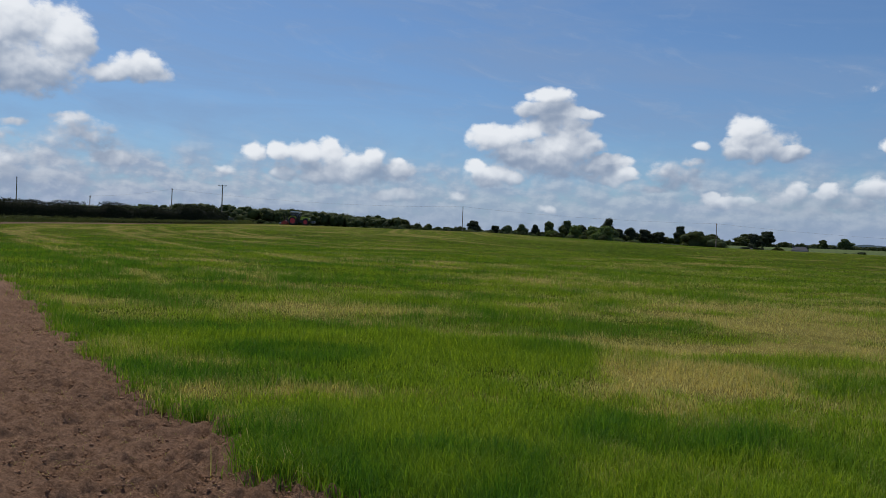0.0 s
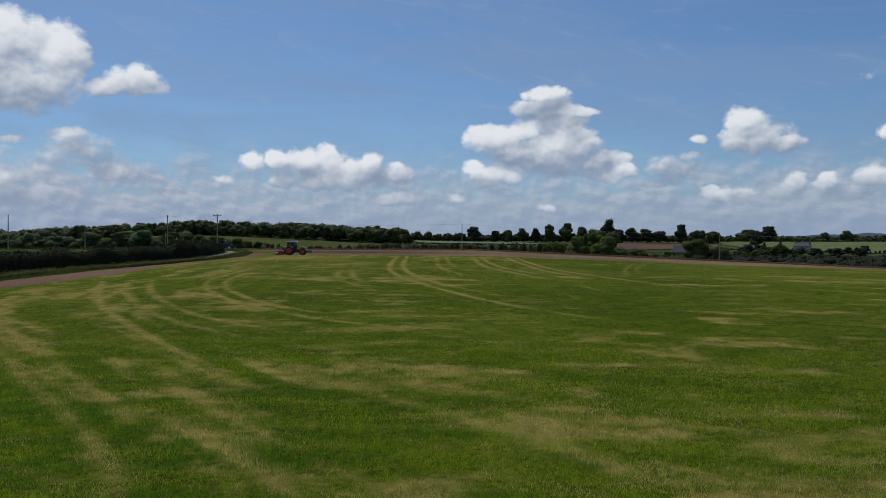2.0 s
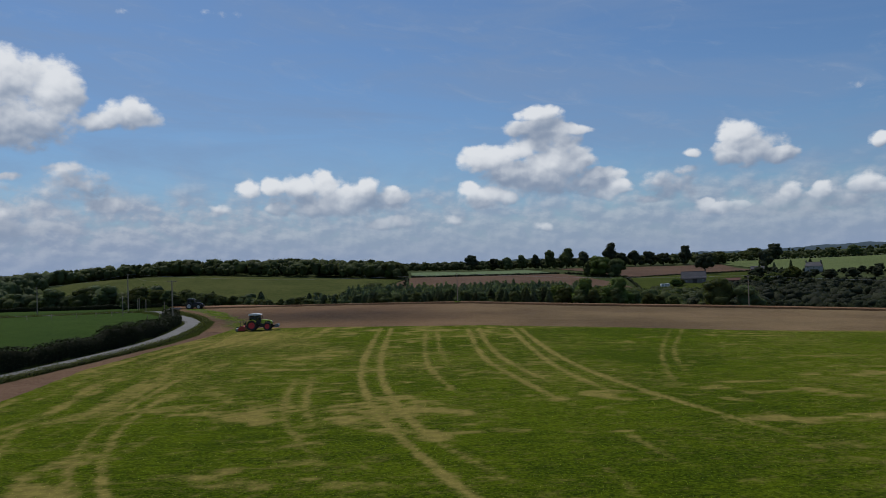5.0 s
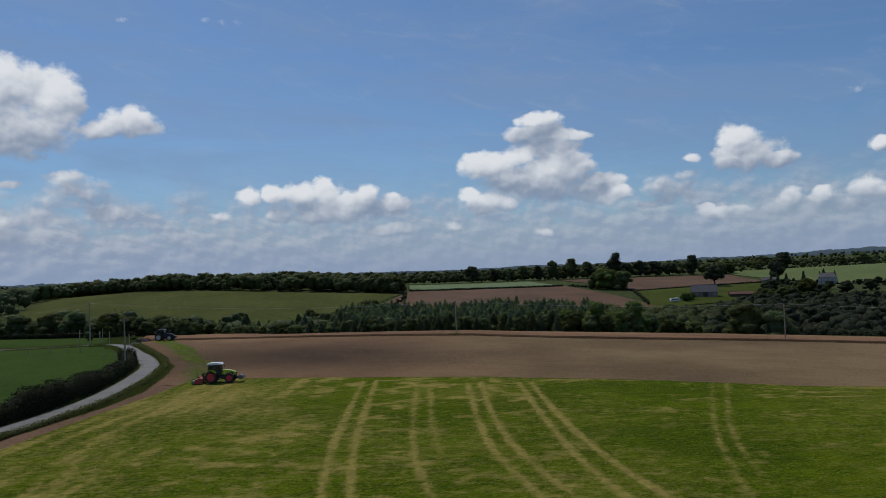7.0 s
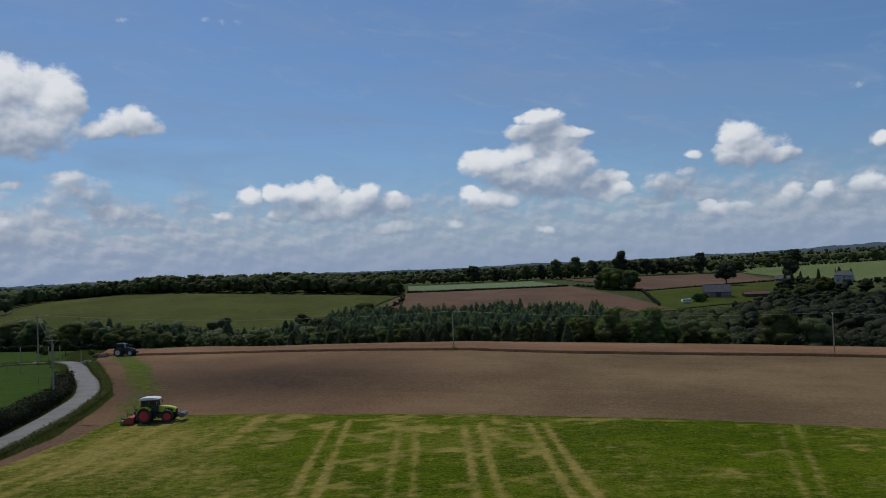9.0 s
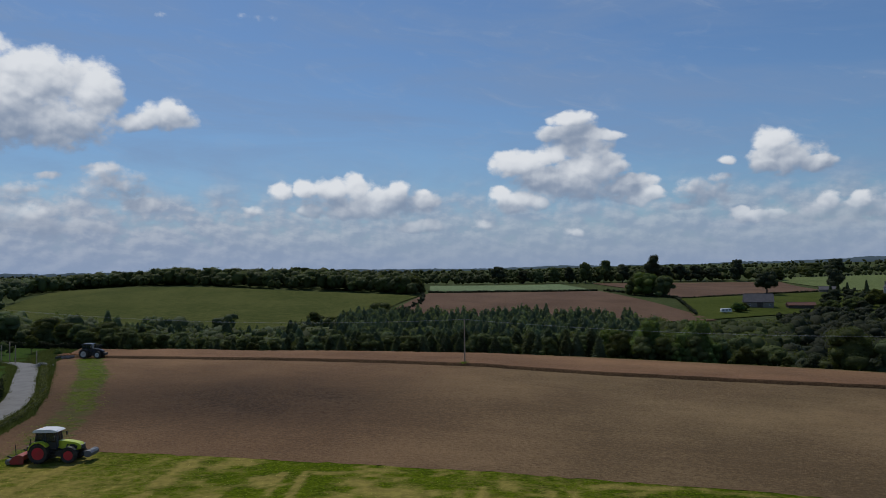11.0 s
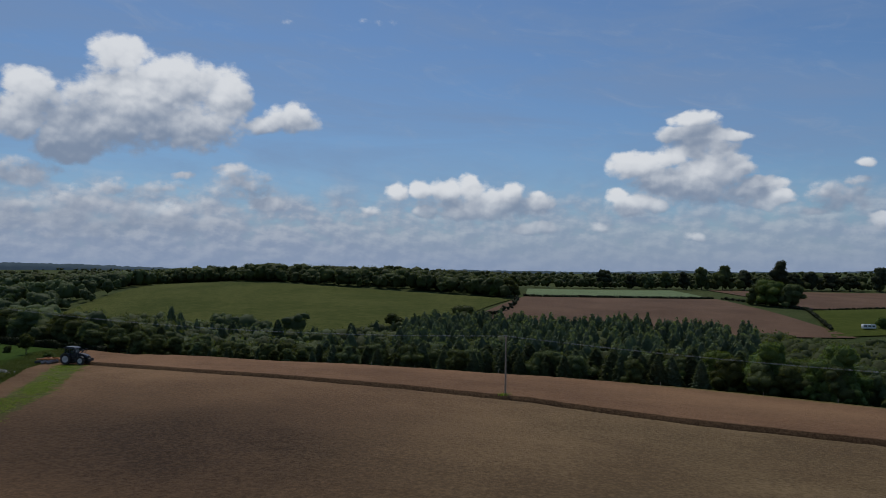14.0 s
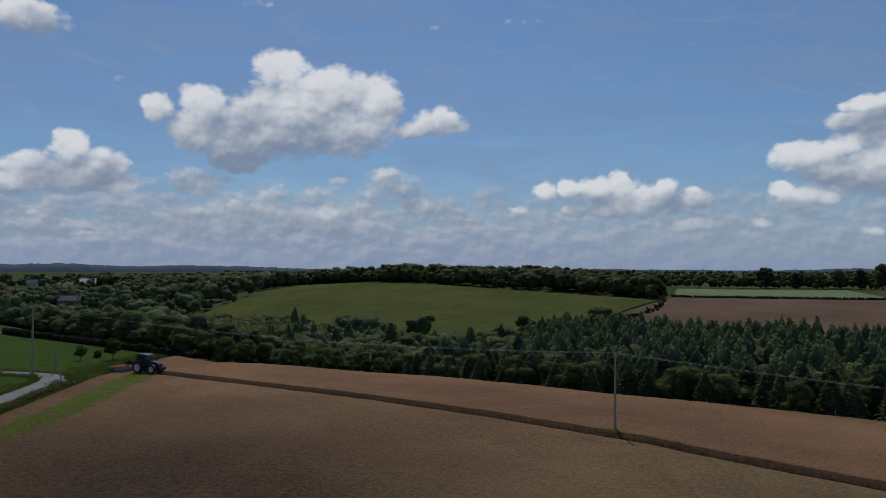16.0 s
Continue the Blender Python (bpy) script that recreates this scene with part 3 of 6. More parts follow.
def tracks(x, y):
    """How far the grass is pressed pale by wheels, 0..1."""
    total = np.zeros_like(x)
    rag = smooth_noise(x, y, 2.2, 3) * 0.7 + smooth_noise(x, y, 0.8, 4) * 0.5 + 0.2
    for weight, pts in WHEELS:
        p = np.array(pts, float)
        q = np.linspace(0, len(p) - 1, len(p) * 5)
        p = np.stack([sum(np.interp(np.clip(q + k, 0, len(p) - 1), np.arange(len(p)), p[:, c]) for k in (-0.4, 0, 0.4)) / 3 for c in (0, 1)], -1)
        near = np.nonzero((y > p[:, 1].min() - 3) & (y < p[:, 1].max() + 3) & (x > p[:, 0].min() - 3) & (x < p[:, 0].max() + 3))
        u, v = x[near], y[near]
        best = np.full(u.shape, 9.0)
        fade = np.zeros(u.shape)
        for i in range(len(p) - 1):
            a, d = p[i], p[i + 1] - p[i]
            k = np.clip(((u - a[0]) * d[0] + (v - a[1]) * d[1]) / (d @ d), 0, 1)
            r = np.hypot(u - a[0] - k * d[0], v - a[1] - k * d[1])
            fade = np.where(r < best, np.minimum(1, 4 * (1 - (i + k) / (len(p) - 1)) + 0.1), fade)
            best = np.minimum(best, r)
        total[near] = np.maximum(total[near], 0.98 * weight * fade * np.exp(-(best / 0.42) ** 2) * rag[near])
    return total


def worn_spots(x, y):
    """Dry patches lying across the near part of the field."""
    total = np.zeros_like(x)
    rag = 0.3 + 1.2 * smooth_noise(x * 0.7, y, 0.6, 16)
    for px, py, wide, deep in ((-4, 40.5, 3.2, 2.2), (-0.6, 23.6, 1.7, 0.9), (4.4, 28.4, 1.8, 0.9), (7.6, 29.1, 2.2, 1.0), (6.8, 22.3, 1.6, 1.0), (2.0, 21, 1.6, 0.6), (-1.2, 19, 1.4, 0.8), (-12.7, 34.5, 2.4, 0.8), (10, 18.5, 2.6, 1.2), (6.2, 15.2, 1.6, 0.8), (9.5, 14.5, 1.5, 1.2), (3.6, 12.2, 1.2, 0.5), (14, 24, 3.0, 1.2)):
        total = np.maximum(total, np.exp(-((x - px) / wide) ** 2 - ((y - py - 0.25 * (x - px)) / deep) ** 2))
    return 0.72 * total * rag


def wear_at(x, y):
    s = smooth_noise(x * 0.5, y + 0.12 * x, 2.0, 11) * 0.42 + smooth_noise(x * 0.6, y, 0.9, 12) * 0.34 + smooth_noise(x * 0.8, y - 0.1 * x, 4.2, 10) * 0.24
    u = x - grass_left(y)
    sweep = smooth_noise(u, y * 0.13, 1.7, 14) * 0.55 + smooth_noise(u, y * 0.25, 0.8, 15) * 0.3 + smooth_noise(x, y, 1.2, 9) * 0.15
    k = (1 - sstep(9, 32, u)) * sstep(12, 30, y)
    s = s * (1 - k) + (sweep - 0.02 + 0.06 * sstep(50, 90, y)) * k
    broad = smooth_noise(x, y, 19, 13)
    streak = sstep(0.46, 0.86, s) * (0.36 + 0.85 * broad)
    near_left = np.exp(-((x + 33) / 13) ** 2 - ((y - 157) / 20) ** 2)
    greener = 0.10 * sstep(-12, 22, x) * sstep(30, 70, y)
    return np.clip(np.maximum(streak * 0.85 - greener, tracks(x, y)) + 0.36 * near_left + worn_spots(x, y) + 0.07 * sstep(85, 105, y), 0, 1)


# headland and tilled field, with the raised fresh strip beyond the furrow
sx = spaced((-92, 110, 0.9), (110, 260, 8))
cols = []
for x in sx:
    y0, y1 = float(north_edge(x)) - 6, float(furrow(x))
    cols.append(np.concatenate([np.linspace(y0, y1 - 2, 66), y1 + np.array([-1.4, -0.9, -0.5, -0.2, 0.1, 0.4, 0.8, 1.3]), np.linspace(y1 + 2, max(y1 + 4, float(edge_y(x)) - 0.5), 26)]))
SY = np.array(cols).T
SX = np.broadcast_to(sx, SY.shape).copy()
SX = np.maximum(SX, verge_edge(SY))
gone = SY - furrow(SX)
step = 0.44 * sstep(-0.22, 0.12, gone) - 0.46 * np.exp(-((gone + 0.5) / 0.42) ** 2)
strip = np.exp(-(np.abs(SX - np.interp(SY, [178, 189, 201, 217, 234, 246, 257], [-39, -43, -47, -54.5, -62, -69, -75])) / 3.4) ** 4) * (SY < 262)
strip = strip * (0.75 + 0.25 * sstep(200, 225, SY)) * (gone < -1)
# cloud shadow over the left of the soil, painted in as two soft patches
soil_shade = 1.0 * np.exp(-((SX + 32) / 34) ** 2 - ((SY - 215) / 25) ** 2) + 0.8 * np.exp(-((SX + 12) / 28) ** 2 - ((SY - 203) / 19) ** 2)
# shade down in the furrow, painted along its line
soil_shade = np.maximum(soil_shade, 1.25 * np.exp(-((gone + 0.25) / 0.45) ** 4))
rim = sstep(-3.2, -2.2, SY - edge_y(SX)) * sstep(14, 30, SX)
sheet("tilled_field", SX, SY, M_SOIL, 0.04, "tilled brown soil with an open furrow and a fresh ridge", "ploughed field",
      {"green": np.maximum(strip, 1.6 * rim), "fresh": sstep(0.1, 0.6, gone) * (0.85 - 0.35 * sstep(0, 40, SX) * sstep(4, 14, gone)), "soil_shade": soil_shade, "crust": sstep(-20, 30, SX) * (gone < -1)}, step + 0.10 * (smooth_noise(SX, SY, 1.3, 5) - 0.5))

hv = spaced((-40, 190, 1.0))
hu = np.linspace(0, 1, 26)
HX = verge_edge(hv)[:, None] * (1 - hu) + (np.minimum(grass_left(hv), 9) + 1.5)[:, None] * hu
HY = np.broadcast_to(hv[:, None], HX.shape).copy()
sheet("headland", HX, HY, M_SOIL_NEAR, 0.0, "bare crumbly brown soil round the mown field", "bare soil", None, 0.08 * (smooth_noise(HX, HY, 1.1, 6) - 0.5))

# crumbly soil near the start, with real relief
cu = -4.4 + 5.1 * np.linspace(0, 1, 270)
cv = 4.6 * 1.0044 ** np.arange(390)
ny = np.broadcast_to(cv[:, None], (len(cv), len(cu))).copy()
nx = np.minimum(grass_left(ny), 0.4) + cu[None, :]
lumps = 0.09 * (smooth_noise(nx, ny, 0.55, 21) - 0.5) + 0.05 * (0.5 - 2 * np.abs(smooth_noise(nx, ny, 0.27, 22) - 0.5)) + 0.10 * (smooth_noise(nx, ny, 0.13, 23) - 0.4) + 0.10 * np.maximum(0, smooth_noise(nx, ny, 0.075, 24) - 0.4)
lumps = lumps * (0.35 + 0.65 * sstep(0, 0.5, np.minimum(grass_left(ny), 0.4) + 0.7 - nx)) - 0.1 * sstep(0.35, 0.75, nx - np.minimum(grass_left(ny), 0.4))
sheet("soil_crumb", nx, ny, M_CRUMB, 0.06, "crumbly brown topsoil with small clods", "bare soil", None, lumps, False)

# mown field
mv = spaced((-30, 60, 0.45), (60, 178, 0.4))
mu = spaced((0, 95, 0.42), (95, 300, 10))
MY0 = np.broadcast_to(mv[:, None], (len(mv), len(mu))).copy()
MX = np.minimum(grass_left(MY0), 6) + mu[None, :] + 0.3 + 0.3 * (smooth_noise(MY0 * 0, MY0, 0.9, 31) - 0.5)
MY = np.minimum(MY0, north_edge(MX) + 0.5 * (smooth_noise(MX, MX * 0, 1.1, 32) - 0.5))
sheet("mown_field", MX, MY, M_GRASS, 0.09, "mown green grass with pale dry clippings and wheel tracks", "grass field", {"wear": wear_at(MX, MY)})

# meadow beyond the hedge
ev = spaced((30, 310, 4))
eu = np.linspace(0, 1, 30)
lane_x = lambda y: np.interp(y, [-60, 60, 80, 104, 120, 138, 150, 165, 180, 197, 211, 229, 243], [-40, -57, -58.5, -59.3, -57, -52.8, -50.3, -49.2, -51, -55, -61.3, -72, -80.5])
EX = (lane_x(np.minimum(ev, 236)) - 4 - 0.45 * np.maximum(0, ev - 240))[:, None] * (1 - eu) - 270 * eu
EY = np.broadcast_to(ev[:, None], EX.shape).copy() + np.maximum(0, -60 - EX) * 0.0
sheet("meadow", EX, EY, M_MEADOW, 0.0, "smooth green meadow beyond the lane's hedge", "meadow")


def ribbon(name, pts, width, mat, lift, label, category, step=1.5, crown=0.0, kind="structure"):
    """A strip along a smooth line of points."""
    p = np.array(pts, float)
    s = np.r_[0, np.cumsum(np.linalg.norm(np.diff(p, axis=0), axis=1))]
    q = np.arange(0, s[-1], step)
    sm = np.stack([sum(np.interp(np.clip(q + k, 0, s[-1]), s, p[:, c]) for k in (-5, -2.5, 0, 2.5, 5)) / 5 for c in (0, 1)], -1)
    d = np.gradient(sm, axis=0)
    d /= np.linalg.norm(d, axis=1, keepdims=True)
    nrm = np.stack([d[:, 1], -d[:, 0]], -1)
    u = np.linspace(-1, 1, 9)
    xy = sm[:, None, :] + nrm[:, None, :] * (u * width / 2)[None, :, None]
    sheet(name, xy[..., 0], xy[..., 1], mat, lift, label, category, None, crown * (1 - u ** 2)[None, :] + 0 * xy[..., 0])
    return sm, nrm


LANE = [(-40, -60), (-57, 60), (-58.5, 80), (-59.3, 104), (-57, 120), (-52.8, 138), (-50.3, 150), (-49.2, 163), (-51, 179), (-55.0, 197), (-61.3, 211), (-71.8, 229), (-78.4, 241), (-84.5, 250.5), (-92, 251.5), (-112, 247), (-150, 239), (-220, 232)]
lane_line, lane_side = ribbon("lane", LANE, 3.6, M_LANE, 0.10, "pale worn tarmac country lane bending between verges", "lane", 1.2, 0.06)


def far_field(name, a, b, c, d, mat, label, category, n=34, lift=0.25):
    """A field as a quadrilateral draped over the far slope: corners in order round it."""
    u, v = np.meshgrid(np.linspace(0, 1, n), np.linspace(0, 1, n))
    a, b, c, d = (np.array(k, float) for k in (a, b, c, d))
    xy = (a * ((1 - u) * (1 - v))[..., None] + b * (u * (1 - v))[..., None] + c * (u * v)[..., None] + d * ((1 - u) * v)[..., None])
    return sheet(name, xy[..., 0], xy[..., 1], mat, lift, label, category)


far_field("hill_field", (-262, 470), (-60, 470), (-32, 606), (-318, 672), M_HILL, "olive-green pasture on a rounded hill", "pasture")
far_field("plough_field", (-50, 480), (130, 500), (97, 668), (-27, 626), M_SOIL_FAR, "reddish-brown ploughed field on the far slope", "ploughed field")
far_field("crop_field", (-27, 631), (94, 674), (80, 790), (-32, 712), M_PALE, "pale green young crop on the far slope", "crop field")
far_field("upper_plough_field", (140, 608), (268, 683), (285, 815), (112, 806), M_SOIL_FAR, "reddish-brown ploughed field below a row of trees", "ploughed field")
far_field("paddock", (120, 500), (260, 560), (300, 690), (136, 600), M_OLIVE, "olive-green paddock round the barn", "pasture")
far_field("stubble_field", (-535, 820), (-600, 838), (-690, 915), (-840, 1250), M_STUBBLE, "pale stubble beyond the wooded valley", "stubble field")
far_field("valley_pasture", (-585, 640), (-470, 575), (-550, 735), (-690, 840), M_HILL, "pasture among the farm buildings across the valley", "pasture")
far_field("bright_field", (300, 640), (620, 640), (620, 1080), (285, 870), M_BRIGHT, "bright green pasture rising to the trees", "pasture")

# hills closing the distance, with haze painted into their blue-grey
def ridge(name, far, mat, label, seed, tops):
    az = np.radians(np.linspace(-75, 75, 900))
    rng = np.random.default_rng(seed)
    x, y = far * np.sin(az), far * np.cos(az)
    top = np.interp(np.degrees(az), *tops) + 1 + 12 * (smooth_noise(x, y, 240, seed) - 0.5) + 7 * (smooth_noise(x, y, 42, seed + 1) - 0.5) + rng.normal(0, 1.2, len(x))
    rows = [(np.zeros_like(top) - 40, 0), (top * 0.55, 60), (top, 140), (top * 0.3 - 20, 420)]
    V = np.stack([np.stack([x * (1 + k / far), y * (1 + k / far), z], -1) for z, k in rows])
    me = raw_mesh(name, V, grid_faces(4, len(x)), mats=(mat,), smooth=True)
    return tagged(new(name, me), label, "hills", kind="structure")


ridge("backdrop_hills", 4550, M_HAZED_HILLS, "wooded hills along the horizon, painted blue-grey for haze", 61, ([-75, -50, -38, -30, -15, 0, 15, 24, 29, 34, 45, 75], [60, 62, 52, 36, 32, 34, 36, 48, 70, 62, 50, 50]))

# ---- plants ----
def part(name, me, parent, label=""):
    ob = new(name, me)
    ob.parent = parent
    return tagged(ob, label)


def thing(name, at, label, category, group="", turn=0.0, scale=1.0, wide=1.0):
    ob = new(name)
    ob.empty_display_size = 0.2
    ob.matrix_world = Matrix.LocRotScale(Vector(at), Euler((0, 0, radians(turn))), Vector((scale * wide, scale * wide, scale)))
    return tagged(ob, label, category, group)


def leaf_quads(rng, p, out, size, spread=0.9, long=1.0):
    """Leaf clumps at points p, facing roughly outwards: corners of one folded diamond each."""
    n = len(p)
    nrm = out + rng.normal(0, spread, (n, 3))
    nrm /= np.linalg.norm(nrm, axis=1, keepdims=True) + 1e-9
    t = np.cross(nrm, rng.normal(0, 1, (n, 3)))
    t /= np.linalg.norm(t, axis=1, keepdims=True) + 1e-9
    b = np.cross(nrm, t)
    s = (size * rng.uniform(0.6, 1.35, (n, 1)))
    fold = nrm * s * 0.22
    return np.stack([p - t * s * long * 0.5, p - b * s * 0.36 + fold, p + t * s * long * 0.5, p + b * s * 0.36 + fold], 1).reshape(-1, 3)


def blob_points(rng, blobs, n, inner=0.62):
    """Points near the skins of ellipsoids (x, y, z, rx, ry, rz), fewer underneath, with their outward ways."""
    blobs = np.array(blobs, float)
    w = (blobs[:, 3] * blobs[:, 5])
    pick = rng.choice(len(blobs), n, p=w / w.sum())
    d = rng.normal(0, 1, (n, 3))
    d /= np.linalg.norm(d, axis=1, keepdims=True)
    d[:, 2] = np.where((d[:, 2] < -0.35) & (rng.random(n) < 0.6), -d[:, 2], d[:, 2])
    r = rng.uniform(inner, 0.99, (n, 1))
    lump = 1 + 0.16 * np.sin(d[:, :1] * 7 + pick[:, None]) * np.cos(d[:, 1:2] * 6 + d[:, 2:3] * 5)
    return blobs[pick, :3] + d * r * lump * blobs[pick, 3:], d


def ball(level):
    bm = bmesh.new()
    bmesh.ops.create_icosphere(bm, subdivisions=level, radius=1.0)
    v = np.array([k.co[:] for k in bm.verts])
    f = np.array([[k.index for k in q.verts] for q in bm.faces])
    bm.free()
    return v, f


BALL = {k: ball(k) for k in (1, 2, 3)}


def lobe_solids(rng, blobs, level, fill=0.9, rough=0.10):
    """Uneven solid masses of foliage inside the leaf shells: corners and triangles."""
    v, f = BALL[level]
    B = np.array(blobs, float)
    n = len(B)
    ph = rng.uniform(0, 6.283, (n, 1, 3))
    lump = 1 + 0.16 * np.sin(v[None] * 4.3 + ph).sum(2, keepdims=True) * 0.5 + rng.normal(0, rough, (n, len(v), 1))
    V = B[:, None, :3] + v[None] * lump * fill * B[:, None, 3:]
    F = f[None] + (np.arange(n) * len(v))[:, None, None]
    return V.reshape(-1, 3), F.reshape(-1, 3)


def masses(rng, blobs, level, rest, fill):
    """The main mass at one level of detail, its lobes at another."""
    v, f = lobe_solids(rng, blobs[:1], level, fill)
    w, g = lobe_solids(rng, blobs[1:], rest, fill)
    return np.concatenate([v, w]), np.concatenate([f, g + len(v)])


def cone_solid(rng, x, y, z, h, r, tiers=8, sides=10):
    """Tiered solid of a conifer's branches: corners and quads."""
    rows = []
    for j in range(tiers):
        k0, k1 = j / tiers, (j + 0.86) / tiers
        rows += [(k0, (1 - k0) ** 0.6), (k1, (1 - k1) ** 0.6 * 0.72)]
    rows.append((1.0, 0.0))
    a = np.arange(sides) * 2 * math.pi / sides
    V = [np.stack([x + np.cos(a + 0.3 * i) * r * q * jag, y + np.sin(a + 0.3 * i) * r * q * jag, z + h * k - 0.035 * h * (jag - 0.8) * (i % 2 == 0) + 0 * a], -1)
         for i, (k, q) in enumerate(rows) for jag in [0.85 * rng.uniform(0.72, 1.12, sides)]]
    i = np.arange(len(rows) * sides).reshape(-1, sides)
    n = np.roll(i, -1, 1)
    return np.concatenate(V), np.stack([i[:-1], n[:-1], n[1:], i[1:]], -1).reshape(-1, 4)


def quads_of(v):
    return np.arange(len(v)).reshape(-1, 4)


def tube_path(pts, radii, sides=7):
    """Corners and faces of a tapered tube along points."""
    pts, V, Q = np.array(pts, float), [], []
    for i, (p, r) in enumerate(zip(pts, radii)):
        d = pts[min(i + 1, len(pts) - 1)] - pts[max(i - 1, 0)]
        d = d / np.linalg.norm(d)
        a = np.cross(d, (0.3, 0.9, 0.2))
        a /= np.linalg.norm(a)
        b = np.cross(d, a)
        for k in range(sides):
            th = 2 * math.pi * k / sides
            V.append(p + (a * math.cos(th) + b * math.sin(th)) * r)
    for i in range(len(pts) - 1):
        for k in range(sides):
            Q.append((i * sides + k, i * sides + (k + 1) % sides, (i + 1) * sides + (k + 1) % sides, (i + 1) * sides + k))
    return np.array(V), np.array(Q)


def merge(parts):
    V, Q, at = [], [], 0
    for v, q in parts:
        V.append(v)
        Q.append(np.asarray(q) + at)
        at += len(v)
    return np.concatenate(V), np.concatenate(Q)


def trunk_mesh(rng, h, spread, girth, lean=0.0):
    """Tapered trunk with rising limbs."""
    top = h * 0.74
    line = [(lean * k * k + rng.normal(0, 0.04) * k * h * 0.2, rng.normal(0, 0.03) * k * h * 0.2, top * k) for k in (0, 0.12, 0.3, 0.5, 0.75, 1)]
    bits = [tube_path(line, [girth * 1.5, girth, girth * 0.85, girth * 0.65, girth * 0.4, girth * 0.12], 8)]
    for i in range(7):
        z = top * rng.uniform(0.32, 0.8)
        a = i * 2.4 + rng.uniform(-0.4, 0.4)
        r = spread * rng.uniform(0.55, 0.85)
        c = np.array([math.cos(a), math.sin(a), 0])
        rise = h * rng.uniform(0.1, 0.2)
        bits.append(tube_path([np.array([0, 0, z]), c * r * 0.45 + (0, 0, z + rise * 0.6), c * r + (0, 0, z + rise)], [girth * 0.42, girth * 0.25, girth * 0.07], 6))
    return merge(bits)


def broadleaf(seed, h, r, leaves, size, mat, low=0.22, lobes=9, girth=0.28):
    """Meshes of a broadleaf tree: trunk and crown."""
    rng = np.random.default_rng(seed)
    blobs = [(0, 0, h * (0.5 + low * 0.35), r * 0.72, r * 0.72, h * (0.44 - low * 0.3))]
    for i in range(lobes):
        a, k = i * 2.399 + rng.uniform(-0.5, 0.5), rng.uniform(0.0, 1.0)
        z = h * (low + 0.12 + (0.78 - low) * k)
        out = r * (0.72 - 0.5 * max(0, k - 0.45)) * rng.uniform(0.75, 1.1)
        s = r * rng.uniform(0.30, 0.50)
        blobs.append((math.cos(a) * out, math.sin(a) * out, z, s, s, s * rng.uniform(0.7, 0.95)))
    blobs.append((rng.normal(0, r * 0.1), rng.normal(0, r * 0.1), h * 0.86, r * 0.42, r * 0.42, h * 0.14))
    p, d = blob_points(rng, blobs, leaves, 0.8)
    v = leaf_quads(rng, p, d, size)
    sv, sf = masses(rng, blobs, 2 if h < 6 else 3, 2, 0.8)
    return (raw_mesh("trunk", *trunk_mesh(rng, h, r, girth), mats=(M_BARK,), smooth=True), raw_mesh("crown", np.concatenate([v, sv]), quads_of(v), sf + len(v), mats=(mat,)))


def conifer(seed, h, r, leaves, size, mat, bare=0.06):
    """Meshes of a spruce or fir: trunk and layered crown."""
    rng = np.random.default_rng(seed)
    k = rng.random(leaves) ** 1.35
    tier = np.floor(k * 15) / 15 + 0.066 * (k * 15 % 1)
    z = h * (bare + (1 - bare) * k)
    a = rng.uniform(0, 2 * math.pi, leaves)
    arm = 0.80 + 0.2 * np.sin(a * 5 + np.floor(k * 15) * 2.1) + rng.normal(0, 0.05, leaves)
    rad = r * (1 - k) ** 0.65 * arm * (1 - 0.38 * (k * 15 % 1)) * rng.uniform(0.55, 1.0, leaves) ** 0.6 + 0.1
    p = np.stack([np.cos(a) * rad, np.sin(a) * rad, z - 0.12 * rad], -1)
    out = np.stack([np.cos(a), np.sin(a), 0.55 + 0 * a], -1)
    v = leaf_quads(rng, p, out, size, 0.6, 1.5)
    sv, sq = cone_solid(rng, 0, 0, h * bare, h * (1 - bare) * 0.97, r * 0.95, 13, 14)
    t = tube_path([(0, 0, -0.3), (0, 0, h * 0.4), (0, 0, h * 0.98)], [0.22, 0.15, 0.03], 7)
    return (raw_mesh("trunk", *t, mats=(M_BARK,), smooth=True), raw_mesh("crown", np.concatenate([v, sv]), np.concatenate([quads_of(v), sq + len(v)]), mats=(mat,)))


def plant(name, meshes, at, label, category, group="", turn=0.0, scale=1.0, wide=1.0):
    t = thing(name, at, label, category, group, turn, scale, wide)
    part("trunk", meshes[0], t)
    part("crown", meshes[1], t)
    return t


def on_land(x, y, lift=0.0):
    return (float(x), float(y), float(height(x, y)) + lift)


BROAD = [broadleaf(s, 12, 4.6 + 0.4 * (s % 3), 4000, 0.36, m, 0.04, 12) for s, m in ((1, M_LEAF), (2, M_LEAF), (3, M_LEAF_BRIGHT), (4, M_LEAF_DARK))]
SPRUCE = [conifer(s, 12, r, 2800, 0.42, M_NEEDLE) for s, r in ((11, 3.6), (12, 3.1), (13, 4.1))]
OAK = [broadleaf(21, 17, 8.0, 4800, 0.52, M_LEAF_DARK, 0.24, 12, 0.55), broadleaf(22, 18, 7.4, 4800, 0.52, M_LEAF_DARK, 0.2, 13, 0.5)]
BUSH = [broadleaf(31, 4, 2.4, 1500, 0.42, M_LEAF, 0.0, 8, 0.08), broadleaf(32, 4, 2.7, 1500, 0.42, M_LEAF_BRIGHT, 0.0, 9, 0.08)]

MAPLE = [broadleaf(23, 16, 8.0, 4800, 0.5, M_LEAF_BRIGHT, 0.0, 13, 0.4), broadleaf(24, 16, 7.6, 4800, 0.5, M_LEAF, 0.0, 13, 0.4)]

